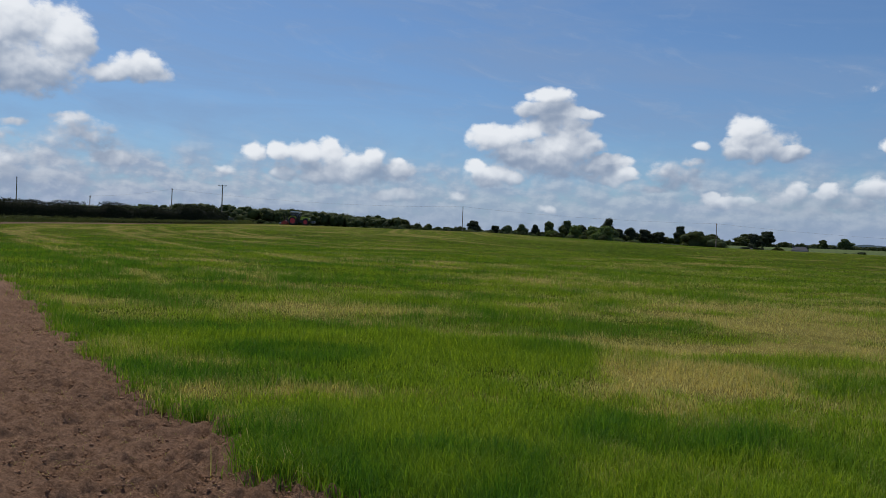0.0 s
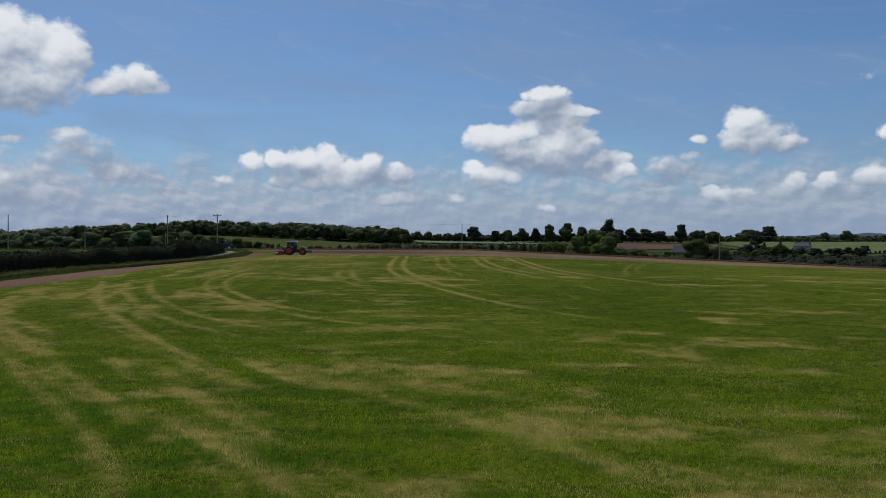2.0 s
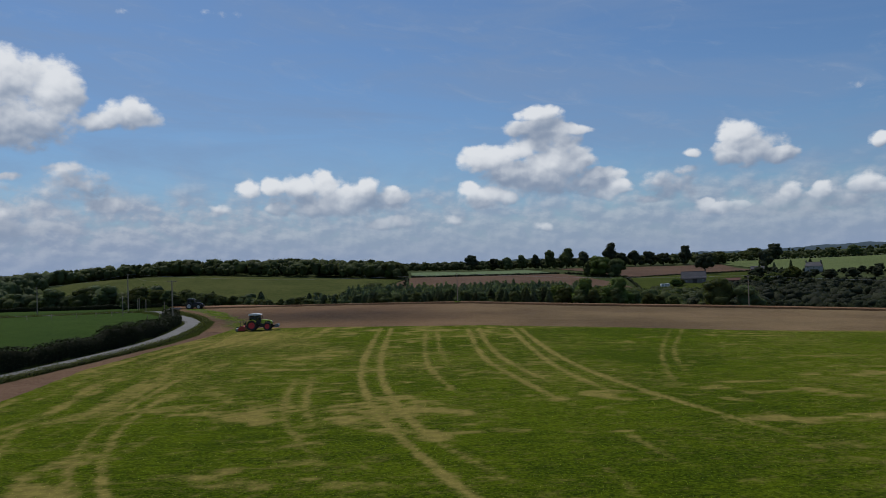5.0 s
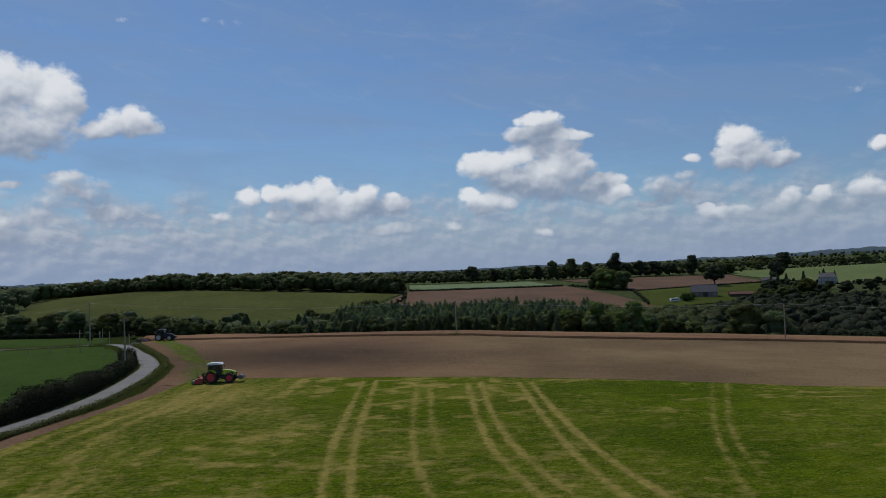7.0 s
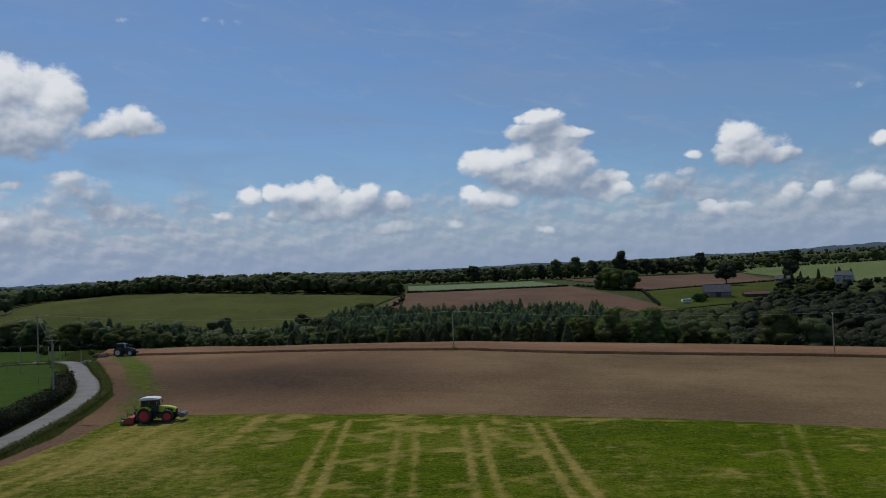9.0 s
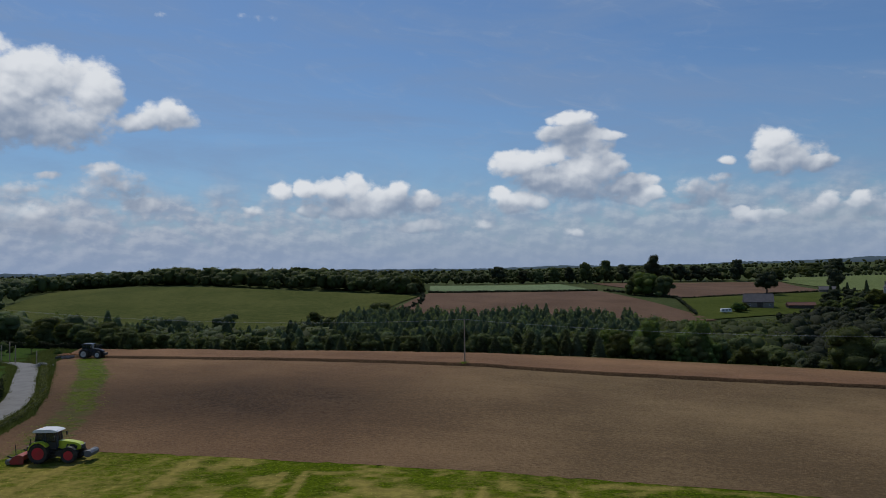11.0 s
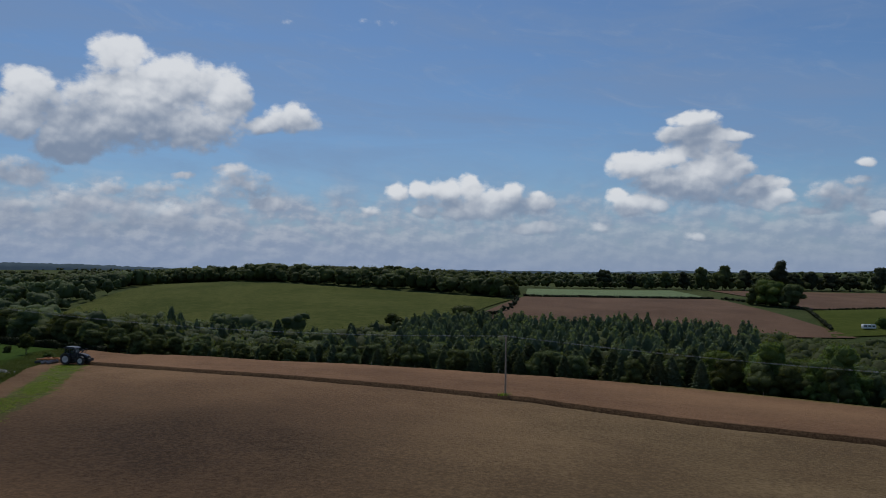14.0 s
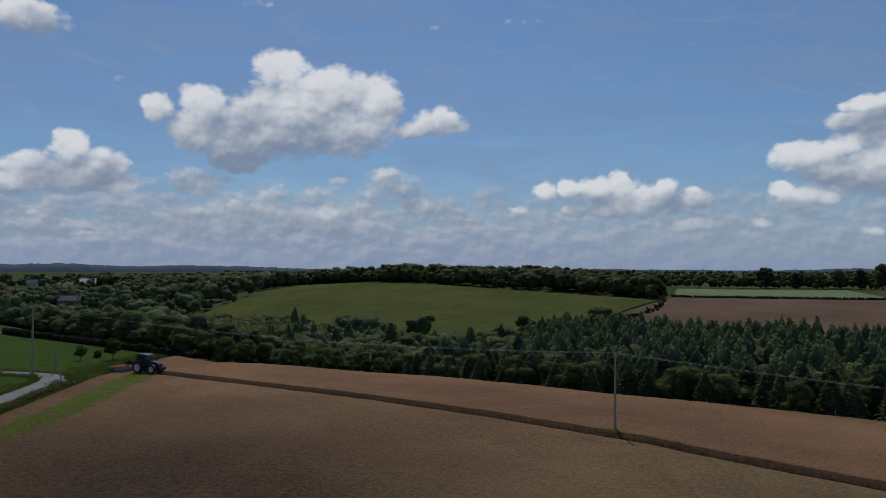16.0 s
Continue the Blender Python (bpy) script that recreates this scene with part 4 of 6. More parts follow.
# canopy line of the valley wood: bearing from the field (degrees), slope down to the tree tops
BEAR = [-31, -25, -22.5, -21, -17, -14, -11, -9, -6.5, -3.5, 0, 5, 10.5, 14, 18.5, 21, 23, 26, 32]
DROP = [.036, .030, .044, .054, .058, .061, .050, .044, .037, .0385, .0395, .040, .047, .054, .054, .052, .036, .034, .040]


def canopy(x, y):
    d = np.hypot(x - 3.8, y - 69.3)
    b = np.degrees(np.arctan2(x - 3.8, y - 69.3))
    return np.minimum(22.4 - np.interp(b, BEAR, DROP) * d, np.interp(b, [-40, -22, -17, -10, -7, 14, 16, 22, 40], [10.5, 10.5, 6.4, 6.8, 7.4, 7.2, 6.2, 1.8, 1.4]))


def wood_rows():
    """Places, heights and kinds of the valley wood, front rows first."""
    rng = np.random.default_rng(77)
    rows = []
    for k, back in enumerate(list(np.arange(5.5, 25, 5.2)) + list(np.arange(25, 310, 7.5))):
        x = -205.0 + rng.uniform(0, 4)
        while x < 300:
            px, py = x + rng.normal(0, 1.2), float(edge_y(np.clip(x, -260, 260))) + back + rng.normal(0, 1.4)
            g, c = float(height(px, py)), float(canopy(px, py))
            b = math.degrees(math.atan2(px - 3.8, py - 69.3))
            tall = (c - g) * rng.uniform(0.86 if -9 < b < 12 else 0.6, 1.02)
            spruce = (-9.0 < b < 11.0 and rng.random() < (0.8 if k < 4 else 0.93)) or (-24 < b < -9 and rng.random() < 0.35)
            limit = 18.5 if spruce else (20 if b > 21.5 else 15.5)
            reach = 165 - max(0, -b - 8) * 3.0 if b < 20 else 300
            if tall > 1.6 and back < reach:
                rows.append((px, py, g, min(tall, limit * rng.uniform(0.85, 1.0)), spruce, b, k))
            x += rng.uniform(3.4, 4.9) if k < 4 else rng.uniform(3.9, 5.2) if -9 < b < 11 else rng.uniform(6.0, 8.5) if b < 20 else rng.uniform(8, 11)
    return rows


WOOD = wood_rows()
singles, rest = [w for w in WOOD if w[6] < 4 and -95 < w[0] < 190][:300], []
chosen = set(id(w) for w in singles)
rest = [w for w in WOOD if id(w) not in chosen]
rng = np.random.default_rng(5)
for x, y, g, tall, spruce, b, k in singles:
    turn = rng.uniform(0, 360)
    if spruce:
        plant("spruce_tree", SPRUCE[int(rng.integers(3))], (x, y, g - 0.2), "dark green spruce in the edge of the valley wood", "conifer", "valley wood spruces", turn, tall / 12, 1.6)
    else:
        kind = BROAD[2] if (10.5 < b < 16 and rng.random() < 0.7) else BROAD[3] if b > 20 else BROAD[int(rng.integers(2))]
        label = "small broadleaf tree with light green leaves" if kind is BROAD[2] else "bushy dark green broadleaf tree at the field's rim"
        plant("broadleaf_tree", kind, (x, y, g - 0.25), label, "tree", "valley wood broadleaf trees", turn, tall / 12, 1.08)


def tree_stuff(name, trees, mat, leaves, size, label, seed):
    """Many trees in one mesh: (x, y, ground, height, spruce)."""
    rng = np.random.default_rng(seed)
    P, D, S, tones, solid, quads, tris, at = [], [], [], [], [], [], [], 0
    for x, y, g, tall, spruce in trees:
        away = math.hypot(x, y)
        n = leaves if away < 1150 else max(24, leaves // 3)
        tone = rng.normal(0.0, 0.5)
        tones.append(np.full(n * 4, tone))
        if spruce:
            k = rng.random(n) ** 1.3
            a = rng.uniform(0, 6.283, n)
            r = tall * 0.32 * (1 - k) ** 0.65 * rng.uniform(0.5, 1, n) * (0.8 + 0.2 * np.sin(a * 5)) + 0.1
            P.append(np.stack([x + np.cos(a) * r, y + np.sin(a) * r, g + tall * (0.05 + 0.95 * k)], -1))
            D.append(np.stack([np.cos(a), np.sin(a), 0.5 + 0 * a], -1))
            sv, sq = cone_solid(rng, x, y, g, tall * 0.97, tall * rng.uniform(0.30, 0.40))
            quads.append(sq + at)
        else:
            w = tall * rng.uniform(0.36, 0.52)
            blobs = [(x, y, g + tall * 0.5, w * 0.85, w * 0.85, tall * 0.42)]
            for j in range(5 if away < 1000 else 3):
                a = j * 1.26 + rng.uniform(0, 1)
                blobs.append((x + math.cos(a) * w * 0.6, y + math.sin(a) * w * 0.6, g + tall * rng.uniform(0.35, 0.8), w * 0.45, w * 0.45, tall * 0.17))
            p, d = blob_points(rng, blobs, n, 0.86)
            P.append(p)
            D.append(d)
            sv, sq = masses(rng, blobs, 2 if away < 1500 and tall > 3.5 else 1, 2 if away < 430 and tall > 3.5 else 1, 0.85)
            tris.append(sq + at)
        solid.append(sv)
        at += len(sv)
        tones.append(np.full(len(sv), tone))
        S.append(np.full(n, max(0.45, tall * 0.075)) * size)
    P, D, S = np.concatenate(P), np.concatenate(D), np.concatenate(S)
    v = leaf_quads(rng, P, D, S[:, None], 0.8)
    S = np.concatenate(solid)
    quads = np.concatenate([quads_of(v)] + [q + len(v) for q in quads])
    tris = np.concatenate([q + len(v) for q in tris]) if tris else None
    me = raw_mesh(name, np.concatenate([v, S]), quads, tris, mats=(mat,))
    leaf_tone, mass_tone = np.concatenate(tones[0::2]), np.concatenate(tones[1::2])
    me.attributes.new("tone", "FLOAT", "POINT").data.foreach_set("value", np.concatenate([leaf_tone, mass_tone]).astype(np.float32))
    return tagged(new(name, me), label, "wood", kind="stuff")


tree_stuff("spruce_wood", [w[:5] for w in rest if w[4]], M_NEEDLE, 180, 0.7, "dense spruce plantation filling the valley", 41)
tree_stuff("broadleaf_wood", [w[:5] for w in rest if not w[4] and w[5] < 20], M_LEAF, 230, 0.7, "dense mixed broadleaf wood in the valley", 42)
tree_stuff("dark_wood", [w[:5] for w in rest if not w[4] and w[5] >= 20], M_LEAF_DARK, 150, 0.8, "dark tall broadleaf wood above the stream", 43)


def belt(pts, depth, gap, h0, h1, rng):
    """Trees in a belt along a line."""
    out = []
    p = np.array(pts, float)
    s = np.r_[0, np.cumsum(np.linalg.norm(np.diff(p, axis=0), axis=1))]
    for k in range(max(1, int(depth / gap))):
        q = rng.uniform(0, gap)
        while q < s[-1]:
            x, y = np.interp(q, s, p[:, 0]) + rng.normal(0, gap * 0.2), np.interp(q, s, p[:, 1]) + k * gap + rng.normal(0, gap * 0.25)
            out.append((x, y, float(height(x, y)) - 0.4, rng.uniform(h0, h1), False))
            q += gap * rng.uniform(0.7, 1.3)
    return out


rng = np.random.default_rng(9)
hill_belt = belt([(-420, 640), (-330, 692), (-260, 680), (-180, 650), (-110, 640), (-60, 625), (-36, 612)], 50, 7, 6, 15, rng)
tree_stuff("hilltop_wood", hill_belt, M_LEAF, 190, 0.7, "wood along the crest of the pasture hill", 44)
far_rows = belt([(-60, 740), (-20, 770), (40, 812), (110, 822), (200, 838), (300, 838)], 30, 9, 6, 12, rng)
far_rows += belt([(300, 860), (420, 935), (600, 1100)], 12, 26, 5, 9, rng)
far_rows += belt([(-700, 760), (-420, 740), (-200, 730), (-60, 720)], 110, 11, 7, 15, rng)
far_rows += belt([(-700, 900), (-300, 900), (0, 930), (250, 990)], 90, 14, 5, 12, rng)
far_rows += belt([(250, 1000), (800, 1240)], 90, 30, 5, 11, rng)
far_rows += belt([(-900, 1100), (0, 1150), (400, 1200), (900, 1350)], 90, 20, 7, 13, rng)
far_rows += belt([(-900, 1350), (0, 1450), (600, 1500), (1300, 1700)], 100, 30, 7, 13, rng)
far_rows += belt([(-1300, 1900), (0, 2000), (1800, 2300)], 200, 34, 9, 16, rng)
far_rows += belt([(-2100, 2700), (0, 2900), (2500, 3000)], 240, 55, 9, 16, rng)
far_rows = [t for t in far_rows if smooth_noise(t[0], t[1] * 3, 160, 52) > 0.22 or t[1] < 900]
tree_stuff("far_trees", far_rows, M_LEAF, 40, 0.8, "distant tree belts and hedgerows towards the horizon", 45)
west = []
while len(west) < 1900:
    b, far = rng.uniform(-58, -22), rng.uniform(0, 1)
    far = 170 + 760 * far ** 0.8
    if len(west) > 1700:
        break
    x, y = 17.7 + far * math.sin(radians(b)), 161.4 + far * math.cos(radians(b))
    inside_hill = y > 455 and y < 685 and x > -318 + (672 - y) * 0.28
    if not inside_hill and y > edge_y(max(x, -260)) + 8 and smooth_noise(x, y, 60, 51) > 0.2 and not (-700 < x < -480 and 0.55 * (x + 585) + 640 < y < 0.55 * (x + 585) + 740 and y < 850) and not (x < -535 and 825 < y):
        west.append((x, y, float(height(x, y)) - 0.4, rng.uniform(5, 15) * (0.7 if smooth_noise(x, y, 35, 53) < 0.4 else 1.0), False))
tree_stuff("western_woods", west, M_LEAF, 90, 0.85, "wooded valley with scattered clearings", 46)

# hedges round the far fields
hedges = belt([(-27, 628), (96, 671)], 2, 1.3, 2.0, 2.6, rng) + belt([(100, 668), (136, 605), (125, 520)], 2, 1.6, 1.8, 3.0, rng)
hedges += belt([(136, 602), (268, 684), (300, 690)], 2, 1.4, 1.2, 1.8, rng) + belt([(-30, 612), (-28, 560), (-48, 480)], 2, 4, 2, 3.5, rng)
hedges += belt([(285, 690), (300, 640), (420, 640)], 2, 4, 2, 4, rng) + belt([(290, 870), (450, 950), (600, 1080)], 2, 5, 2, 4, rng)
tree_stuff("field_hedges", hedges, M_LEAF_DARK, 24, 0.8, "clipped hedges between the far fields", 47)

# single trees that stand out
def single(kind, name, x, y, h, base_h, label, category="tree", lift=-0.3, turn=0.0, wide=1.0):
    return plant(name, kind, on_land(x, y, lift), label, category, "", turn, h / base_h, wide)


single(OAK[0], "oak_tree", 207.7, 639, 17.0, 17, "round dark oak standing alone in the far fields", turn=30)
single(OAK[1], "oak_tree", 278, 690, 17.5, 18, "dark upright oak at the corner of the paddock", turn=200)
single(MAPLE[0], "sycamore_tree", 122, 628, 16.0, 16, "rounded light green tree between the ploughed fields", turn=40, wide=1.15)
single(MAPLE[1], "sycamore_tree", 132, 620, 14.5, 16, "greyish-green tree beside a lighter one", turn=160, wide=1.15)
single(MAPLE[1], "sycamore_tree", 115, 634, 13.0, 16, "dark green tree behind a lighter one", turn=220)
single(MAPLE[1], "sycamore_tree", -36, 622, 12.5, 16, "rounded tree at the corner of the hill pasture", turn=90)
single(MAPLE[0], "sycamore_tree", -45, 618, 9.5, 16, "light green tree at the corner of the hill pasture", turn=10)
for x, y, h in ((-105, 379, 15.6), (-80.7, 361, 17.0), (-63, 380, 15.4), (-92, 368, 12.0)):
    single(SPRUCE[2], "spruce_tree", x, y, h, 12, "lone dark spruce standing over the low wood", "conifer", wide=1.15)
for x, y, h in ((-78, 492, 7.0), (-69, 484, 6.0), (-61, 486, 8.0), (-53, 470, 8.0), (-41.6, 486, 12.5), (-33, 470, 10.5)):
    single(BROAD[1], "alder_tree", x, y, h, 12, "dark rounded alder on the valley floor", turn=x * 7, wide=1.5)
# round-headed trees at the rim
for x, y, h, w in ((30.6, 287.5, 6.6, 6.6), (39.4, 286, 9.4, 9.2), (47.4, 283.5, 11.8, 9.2), (57, 280, 12.0, 10.4), (86, 267.6, 11.2, 12.6), (94, 263.6, 8.8, 10)):
    pale = x < 60
    single(BROAD[2] if pale else BROAD[0], "broadleaf_tree", x, y, h, 12, "rounded light green tree at the field's rim" if pale else "broad grey-green tree at the field's rim", lift=-0.8, turn=x * 9, wide=w / 10.5 * 12 / h)

# hedge along the lane
def hedge(name, line, side, off, height_m, thick, mat, per, size, label, jitter=0.25, category="hedge", seed=3):
    """Leafy hedge along a line, with a woody core coloured near-black for inner shade."""
    rng = np.random.default_rng(seed)
    c = line + side * off
    n = len(c)
    zs = height(c[:, 0], c[:, 1])
    hh = height_m * (1 - 0.3 * sstep(150, 190, c[:, 1]) * (category == "hedge")) * (0.62 + 0.45 * smooth_noise(c[:, 0], c[:, 1], 4.5, seed) + 0.25 * smooth_noise(c[:, 0], c[:, 1], 1.9, seed + 1) + 0.06 * np.sin(np.arange(n) * 0.7))
    t = thing(name, (c[n // 2, 0], c[n // 2, 1], zs[n // 2]), label, category)
    origin = np.array([c[n // 2, 0], c[n // 2, 1], zs[n // 2]])
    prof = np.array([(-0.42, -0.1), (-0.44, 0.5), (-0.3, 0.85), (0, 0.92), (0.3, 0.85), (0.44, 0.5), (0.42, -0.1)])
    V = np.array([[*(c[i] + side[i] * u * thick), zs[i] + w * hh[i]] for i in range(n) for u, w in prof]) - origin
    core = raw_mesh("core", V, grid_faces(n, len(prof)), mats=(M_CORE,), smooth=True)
    part("core", core, t, "twiggy inside of the hedge, its shade painted near-black")
    m = int(per * n)
    i = rng.integers(0, n, m)
    k = rng.random(m) * 2 - 1
    edge = np.abs(k) > 0.42
    u = np.where(edge, np.sign(k) * 0.5, k / 0.42 * 0.5)
    w = np.where(edge, rng.random(m), 0.93 + 0.1 * rng.random(m))
    u = u + rng.normal(0, 0.05, m)
    step = np.roll(c, -1, 0) - c
    step[-1] = 0
    xy = c[i] + side[i] * (u * thick)[:, None] + step[i] * rng.random((m, 1))
    p = np.stack([xy[:, 0], xy[:, 1], zs[i] + w * hh[i] + rng.normal(0, jitter * 0.4, m)], -1) - origin
    d = np.concatenate([side[i] * np.where(edge, np.sign(k), 0.2)[:, None], np.where(edge, 0.3, 1.0)[:, None]], 1)
    v = leaf_quads(rng, p, d, size, 0.7)
    part("foliage", raw_mesh("foliage", v, quads_of(v), mats=(mat,)), t)
    return t


along = (lane_line[:, 1] > 30) & (lane_line[:, 1] < 213) & (np.arange(len(lane_line)) < len(lane_line) * 0.75)
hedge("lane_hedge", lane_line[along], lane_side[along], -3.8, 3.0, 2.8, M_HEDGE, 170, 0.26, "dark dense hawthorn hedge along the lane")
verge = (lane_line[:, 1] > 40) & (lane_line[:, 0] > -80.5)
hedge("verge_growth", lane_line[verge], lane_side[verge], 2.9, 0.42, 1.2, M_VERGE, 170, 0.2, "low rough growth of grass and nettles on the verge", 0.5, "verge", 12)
# boundary of the meadow
q = np.linspace(0, 1, 110)[:, None]
row = np.array([[-86, 283]]) * (1 - q) + np.array([[-190, 322]]) * q
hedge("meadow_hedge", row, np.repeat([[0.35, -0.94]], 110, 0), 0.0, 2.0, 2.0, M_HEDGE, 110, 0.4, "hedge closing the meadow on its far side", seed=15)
FIELD_TREE = [broadleaf(33, 4.2, 1.5, 1100, 0.24, M_LEAF, 0.34, 8, 0.09)]
for x, y, h in ((-97.5, 273.5, 4.6), (-102, 270, 3.4)):
    single(FIELD_TREE[0], "field_tree", x, y, h, 4.2, "small round tree with a bare stem in the meadow's edge", turn=x * 3)
for x, y, h, k in ((-104, 276, 1.6, 0), (-88, 268, 1.4, 1), (-110, 300, 8.5, 0), (-122, 305, 9.5, 1), (-134, 310, 9, 0), (-148, 316, 9, 0), (-99, 293, 7, 1), (-91, 286, 5, 0)):
    if h > 4.5:
        single(BROAD[k], "hedgerow_tree", x, y, h, 12, "dark rounded tree in the meadow's boundary", turn=x * 13, wide=1.35)
    else:
        plant("hedgerow_bush", BUSH[k], on_land(x, y, -0.15), "leafy bush in the meadow's boundary", "bush", "hedgerow bushes", x * 13, h / 4)
plant("lone_tree", OAK[1], on_land(-66.5, 97, -0.3), "tall broadleaf tree beside the lane", "tree", "", 20, 0.5)
# more trees of the skyline row and the scrub round the barn
for i, (x, y, h, w) in enumerate(((26, 807, 16.5, 16), (49, 813, 12.5, 13), (63, 815, 13.5, 13), (79, 818, 15.5, 12), (93, 820, 15.5, 12), (108, 822, 20, 15), (126, 825, 21.5, 15), (144, 828, 17.5, 15), (186, 836, 15, 16), (201, 838, 17, 17),
                                 (217, 838, 15.5, 17), (231, 838, 13.5, 16), (254, 838, 21, 14), (290, 838, 13.5, 19), (353, 909, 15, 24), (384, 921, 19.5, 22), (486, 988, 13, 13), (537, 1030, 16, 20), (172, 826, 26, 17))):
    kind, base, broad = ((OAK[0], 17, 16.5), (MAPLE[1], 16, 16), (OAK[1], 18, 15.5), (BROAD[3], 12, 10.5), (BROAD[1], 12, 10.5))[(i * 3 + i // 5) % 5]
    single(kind, "oak_tree", x, y, h, base, "dark rounded oak in the row behind the fields", turn=x * 11, wide=w / broad * base / h)
for x, y, h in ((222, 578, 7), (232, 592, 8), (245, 600, 7.5), (256, 604, 6), (270, 612, 3.6), (283, 616, 3.0), (297, 620, 3.4), (312, 626, 4.6), (328, 630, 6), (345, 636, 7), (205, 545, 6), (214, 556, 7), (228, 562, 7), (240, 574, 7.5), (256, 586, 7), (272, 592, 6), (290, 600, 5.5), (308, 606, 6), (326, 612, 6.5), (222, 535, 7), (246, 548, 8), (268, 562, 8), (292, 574, 7.5), (316, 586, 7)):
    single(BROAD[3], "broadleaf_tree", x, y, h, 12, "dark dense tree below the farmhouse", turn=x * 5, wide=1.5)
for x, y, h, k in ((152, 533, 5, 1), (157, 539, 4.5, 0), (198, 535, 5, 0), (206, 536, 6.5, 0), (216, 540, 7, 0), (226, 548, 7, 0), (238, 560, 8, 0), (250, 575, 9, 0)):
    plant("scrub_bush", BUSH[k], on_land(x, y, -0.2), "dark leafy scrub in front of the barn", "bush", "barn scrub", x * 17, h / 4, 1.2)

# ---- things ----
M_LIME = plain("lime_paint", (0.52, 0.60, 0.035), (0.42, 0.48, 0.04), 1.2, 0.35, 0, 0.5)
M_BLACK = plain("black_plastic", (0.025, 0.025, 0.027), (0.05, 0.045, 0.04), 2.0, 0.5, 0, 0.4)
M_RUBBER = plain("dusty_rubber", (0.035, 0.033, 0.030), (0.085, 0.07, 0.055), 2.5, 0.85, 0, 0.2, 0.3)
M_RED = plain("red_rim_paint", (0.62, 0.022, 0.04), (0.46, 0.03, 0.035), 2.0, 0.4, 0, 0.5)
M_RED_DUSTY = plain("dusty_red_paint", (0.46, 0.045, 0.035), (0.24, 0.06, 0.04), 1.5, 0.55, 0, 0.4)
M_WHITE = plain("white_roof_paint", (0.78, 0.78, 0.76), (0.62, 0.62, 0.60), 1.0, 0.35, 0, 0.5)
M_STEEL = plain("bare_steel", (0.32, 0.32, 0.33), (0.20, 0.18, 0.16), 2.0, 0.45, 0.7, 0.5)
M_GREY = plain("grey_cast_iron", (0.085, 0.088, 0.095), (0.05, 0.05, 0.05), 2.0, 0.8, 0.0, 0.2)
M_BALLAST = plain("grey_ballast_paint", (0.14, 0.145, 0.16), (0.09, 0.09, 0.095), 2.0, 0.5, 0.0, 0.4)
M_NAVY = plain("dark_blue_paint", (0.030, 0.036, 0.052), (0.055, 0.055, 0.058), 1.5, 0.35, 0, 0.5)
M_PALE_RIM = plain("pale_rim_paint", (0.55, 0.55, 0.53), (0.36, 0.34, 0.31), 2.0, 0.45, 0, 0.5)
M_ORANGE = plain("orange_frame_paint", (0.52, 0.17, 0.03), (0.30, 0.12, 0.04), 1.5, 0.5, 0, 0.4)
M_LAMP = plain("lamp_lens", (0.75, 0.75, 0.72), (0.6, 0.6, 0.6), 6, 0.15, 0, 0.6)
M_AMBER = plain("amber_lens", (0.7, 0.25, 0.02), (0.5, 0.2, 0.02), 6, 0.2, 0, 0.6)
M_SLATE = plain("slate_roof", (0.075, 0.072, 0.078), (0.12, 0.112, 0.115), 0.8, 0.7, 0, 0.3, 0.3)
M_STONE = plain("rubble_stone", (0.24, 0.205, 0.165), (0.16, 0.135, 0.11), 1.2, 0.9, 0, 0.2, 0.5)
M_RENDER = plain("pale_render", (0.46, 0.44, 0.40), (0.34, 0.325, 0.29), 0.5, 0.85, 0, 0.2)
M_RUST = plain("rusty_sheet", (0.17, 0.07, 0.045), (0.10, 0.06, 0.05), 0.6, 0.8, 0.1, 0.3)
M_PLANK = plain("dark_planks", (0.07, 0.055, 0.045), (0.11, 0.09, 0.07), 1.0, 0.85, 0, 0.2)
M_CHALK = plain("pale_rubble", (0.48, 0.46, 0.42), (0.32, 0.30, 0.27), 3, 0.95, 0, 0.1, 0.6)


def glass_material():
    m, n, b = material("cab_glass", 0.06, 0.0, 0.5)
    b.inputs["Base Color"].default_value = (0.10, 0.12, 0.12, 1)
    b.inputs["Transmission Weight"].default_value = 0.75
    b.inputs["IOR"].default_value = 1.45
    return m


M_GLASS = glass_material()


def finish(bm, name, mat, bevel=0.0, smooth=False):
    if bevel:
        bmesh.ops.bevel(bm, geom=[e for e in bm.edges if e.is_manifold and e.calc_face_angle(0) > 0.5], offset=bevel, segments=2, profile=0.6, affect="EDGES", clamp_overlap=True)
    bmesh.ops.recalc_face_normals(bm, faces=bm.faces)
    me = bpy.data.meshes.new(name)
    bm.to_mesh(me)
    bm.free()
    me.materials.append(mat)
    if smooth:
        me.polygons.foreach_set("use_smooth", np.ones(len(me.polygons), bool))
    return me


def box(bm, cx, cy, cz, sx, sy, sz, top=(1, 1), turn=None):
    """A box, its top face scaled."""
    vs = []
    for z, (kx, ky) in ((-0.5, (1, 1)), (0.5, top)):
        for x, y in ((-0.5, -0.5), (0.5, -0.5), (0.5, 0.5), (-0.5, 0.5)):
            v = Vector((x * sx * kx, y * sy * ky, z * sz))
            if turn is not None:
                v = turn @ v
            vs.append(bm.verts.new(v + Vector((cx, cy, cz))))
    for f in ((3, 2, 1, 0), (4, 5, 6, 7), (0, 1, 5, 4), (1, 2, 6, 5), (2, 3, 7, 6), (3, 0, 4, 7)):
        bm.faces.new([vs[i] for i in f])
    return bm


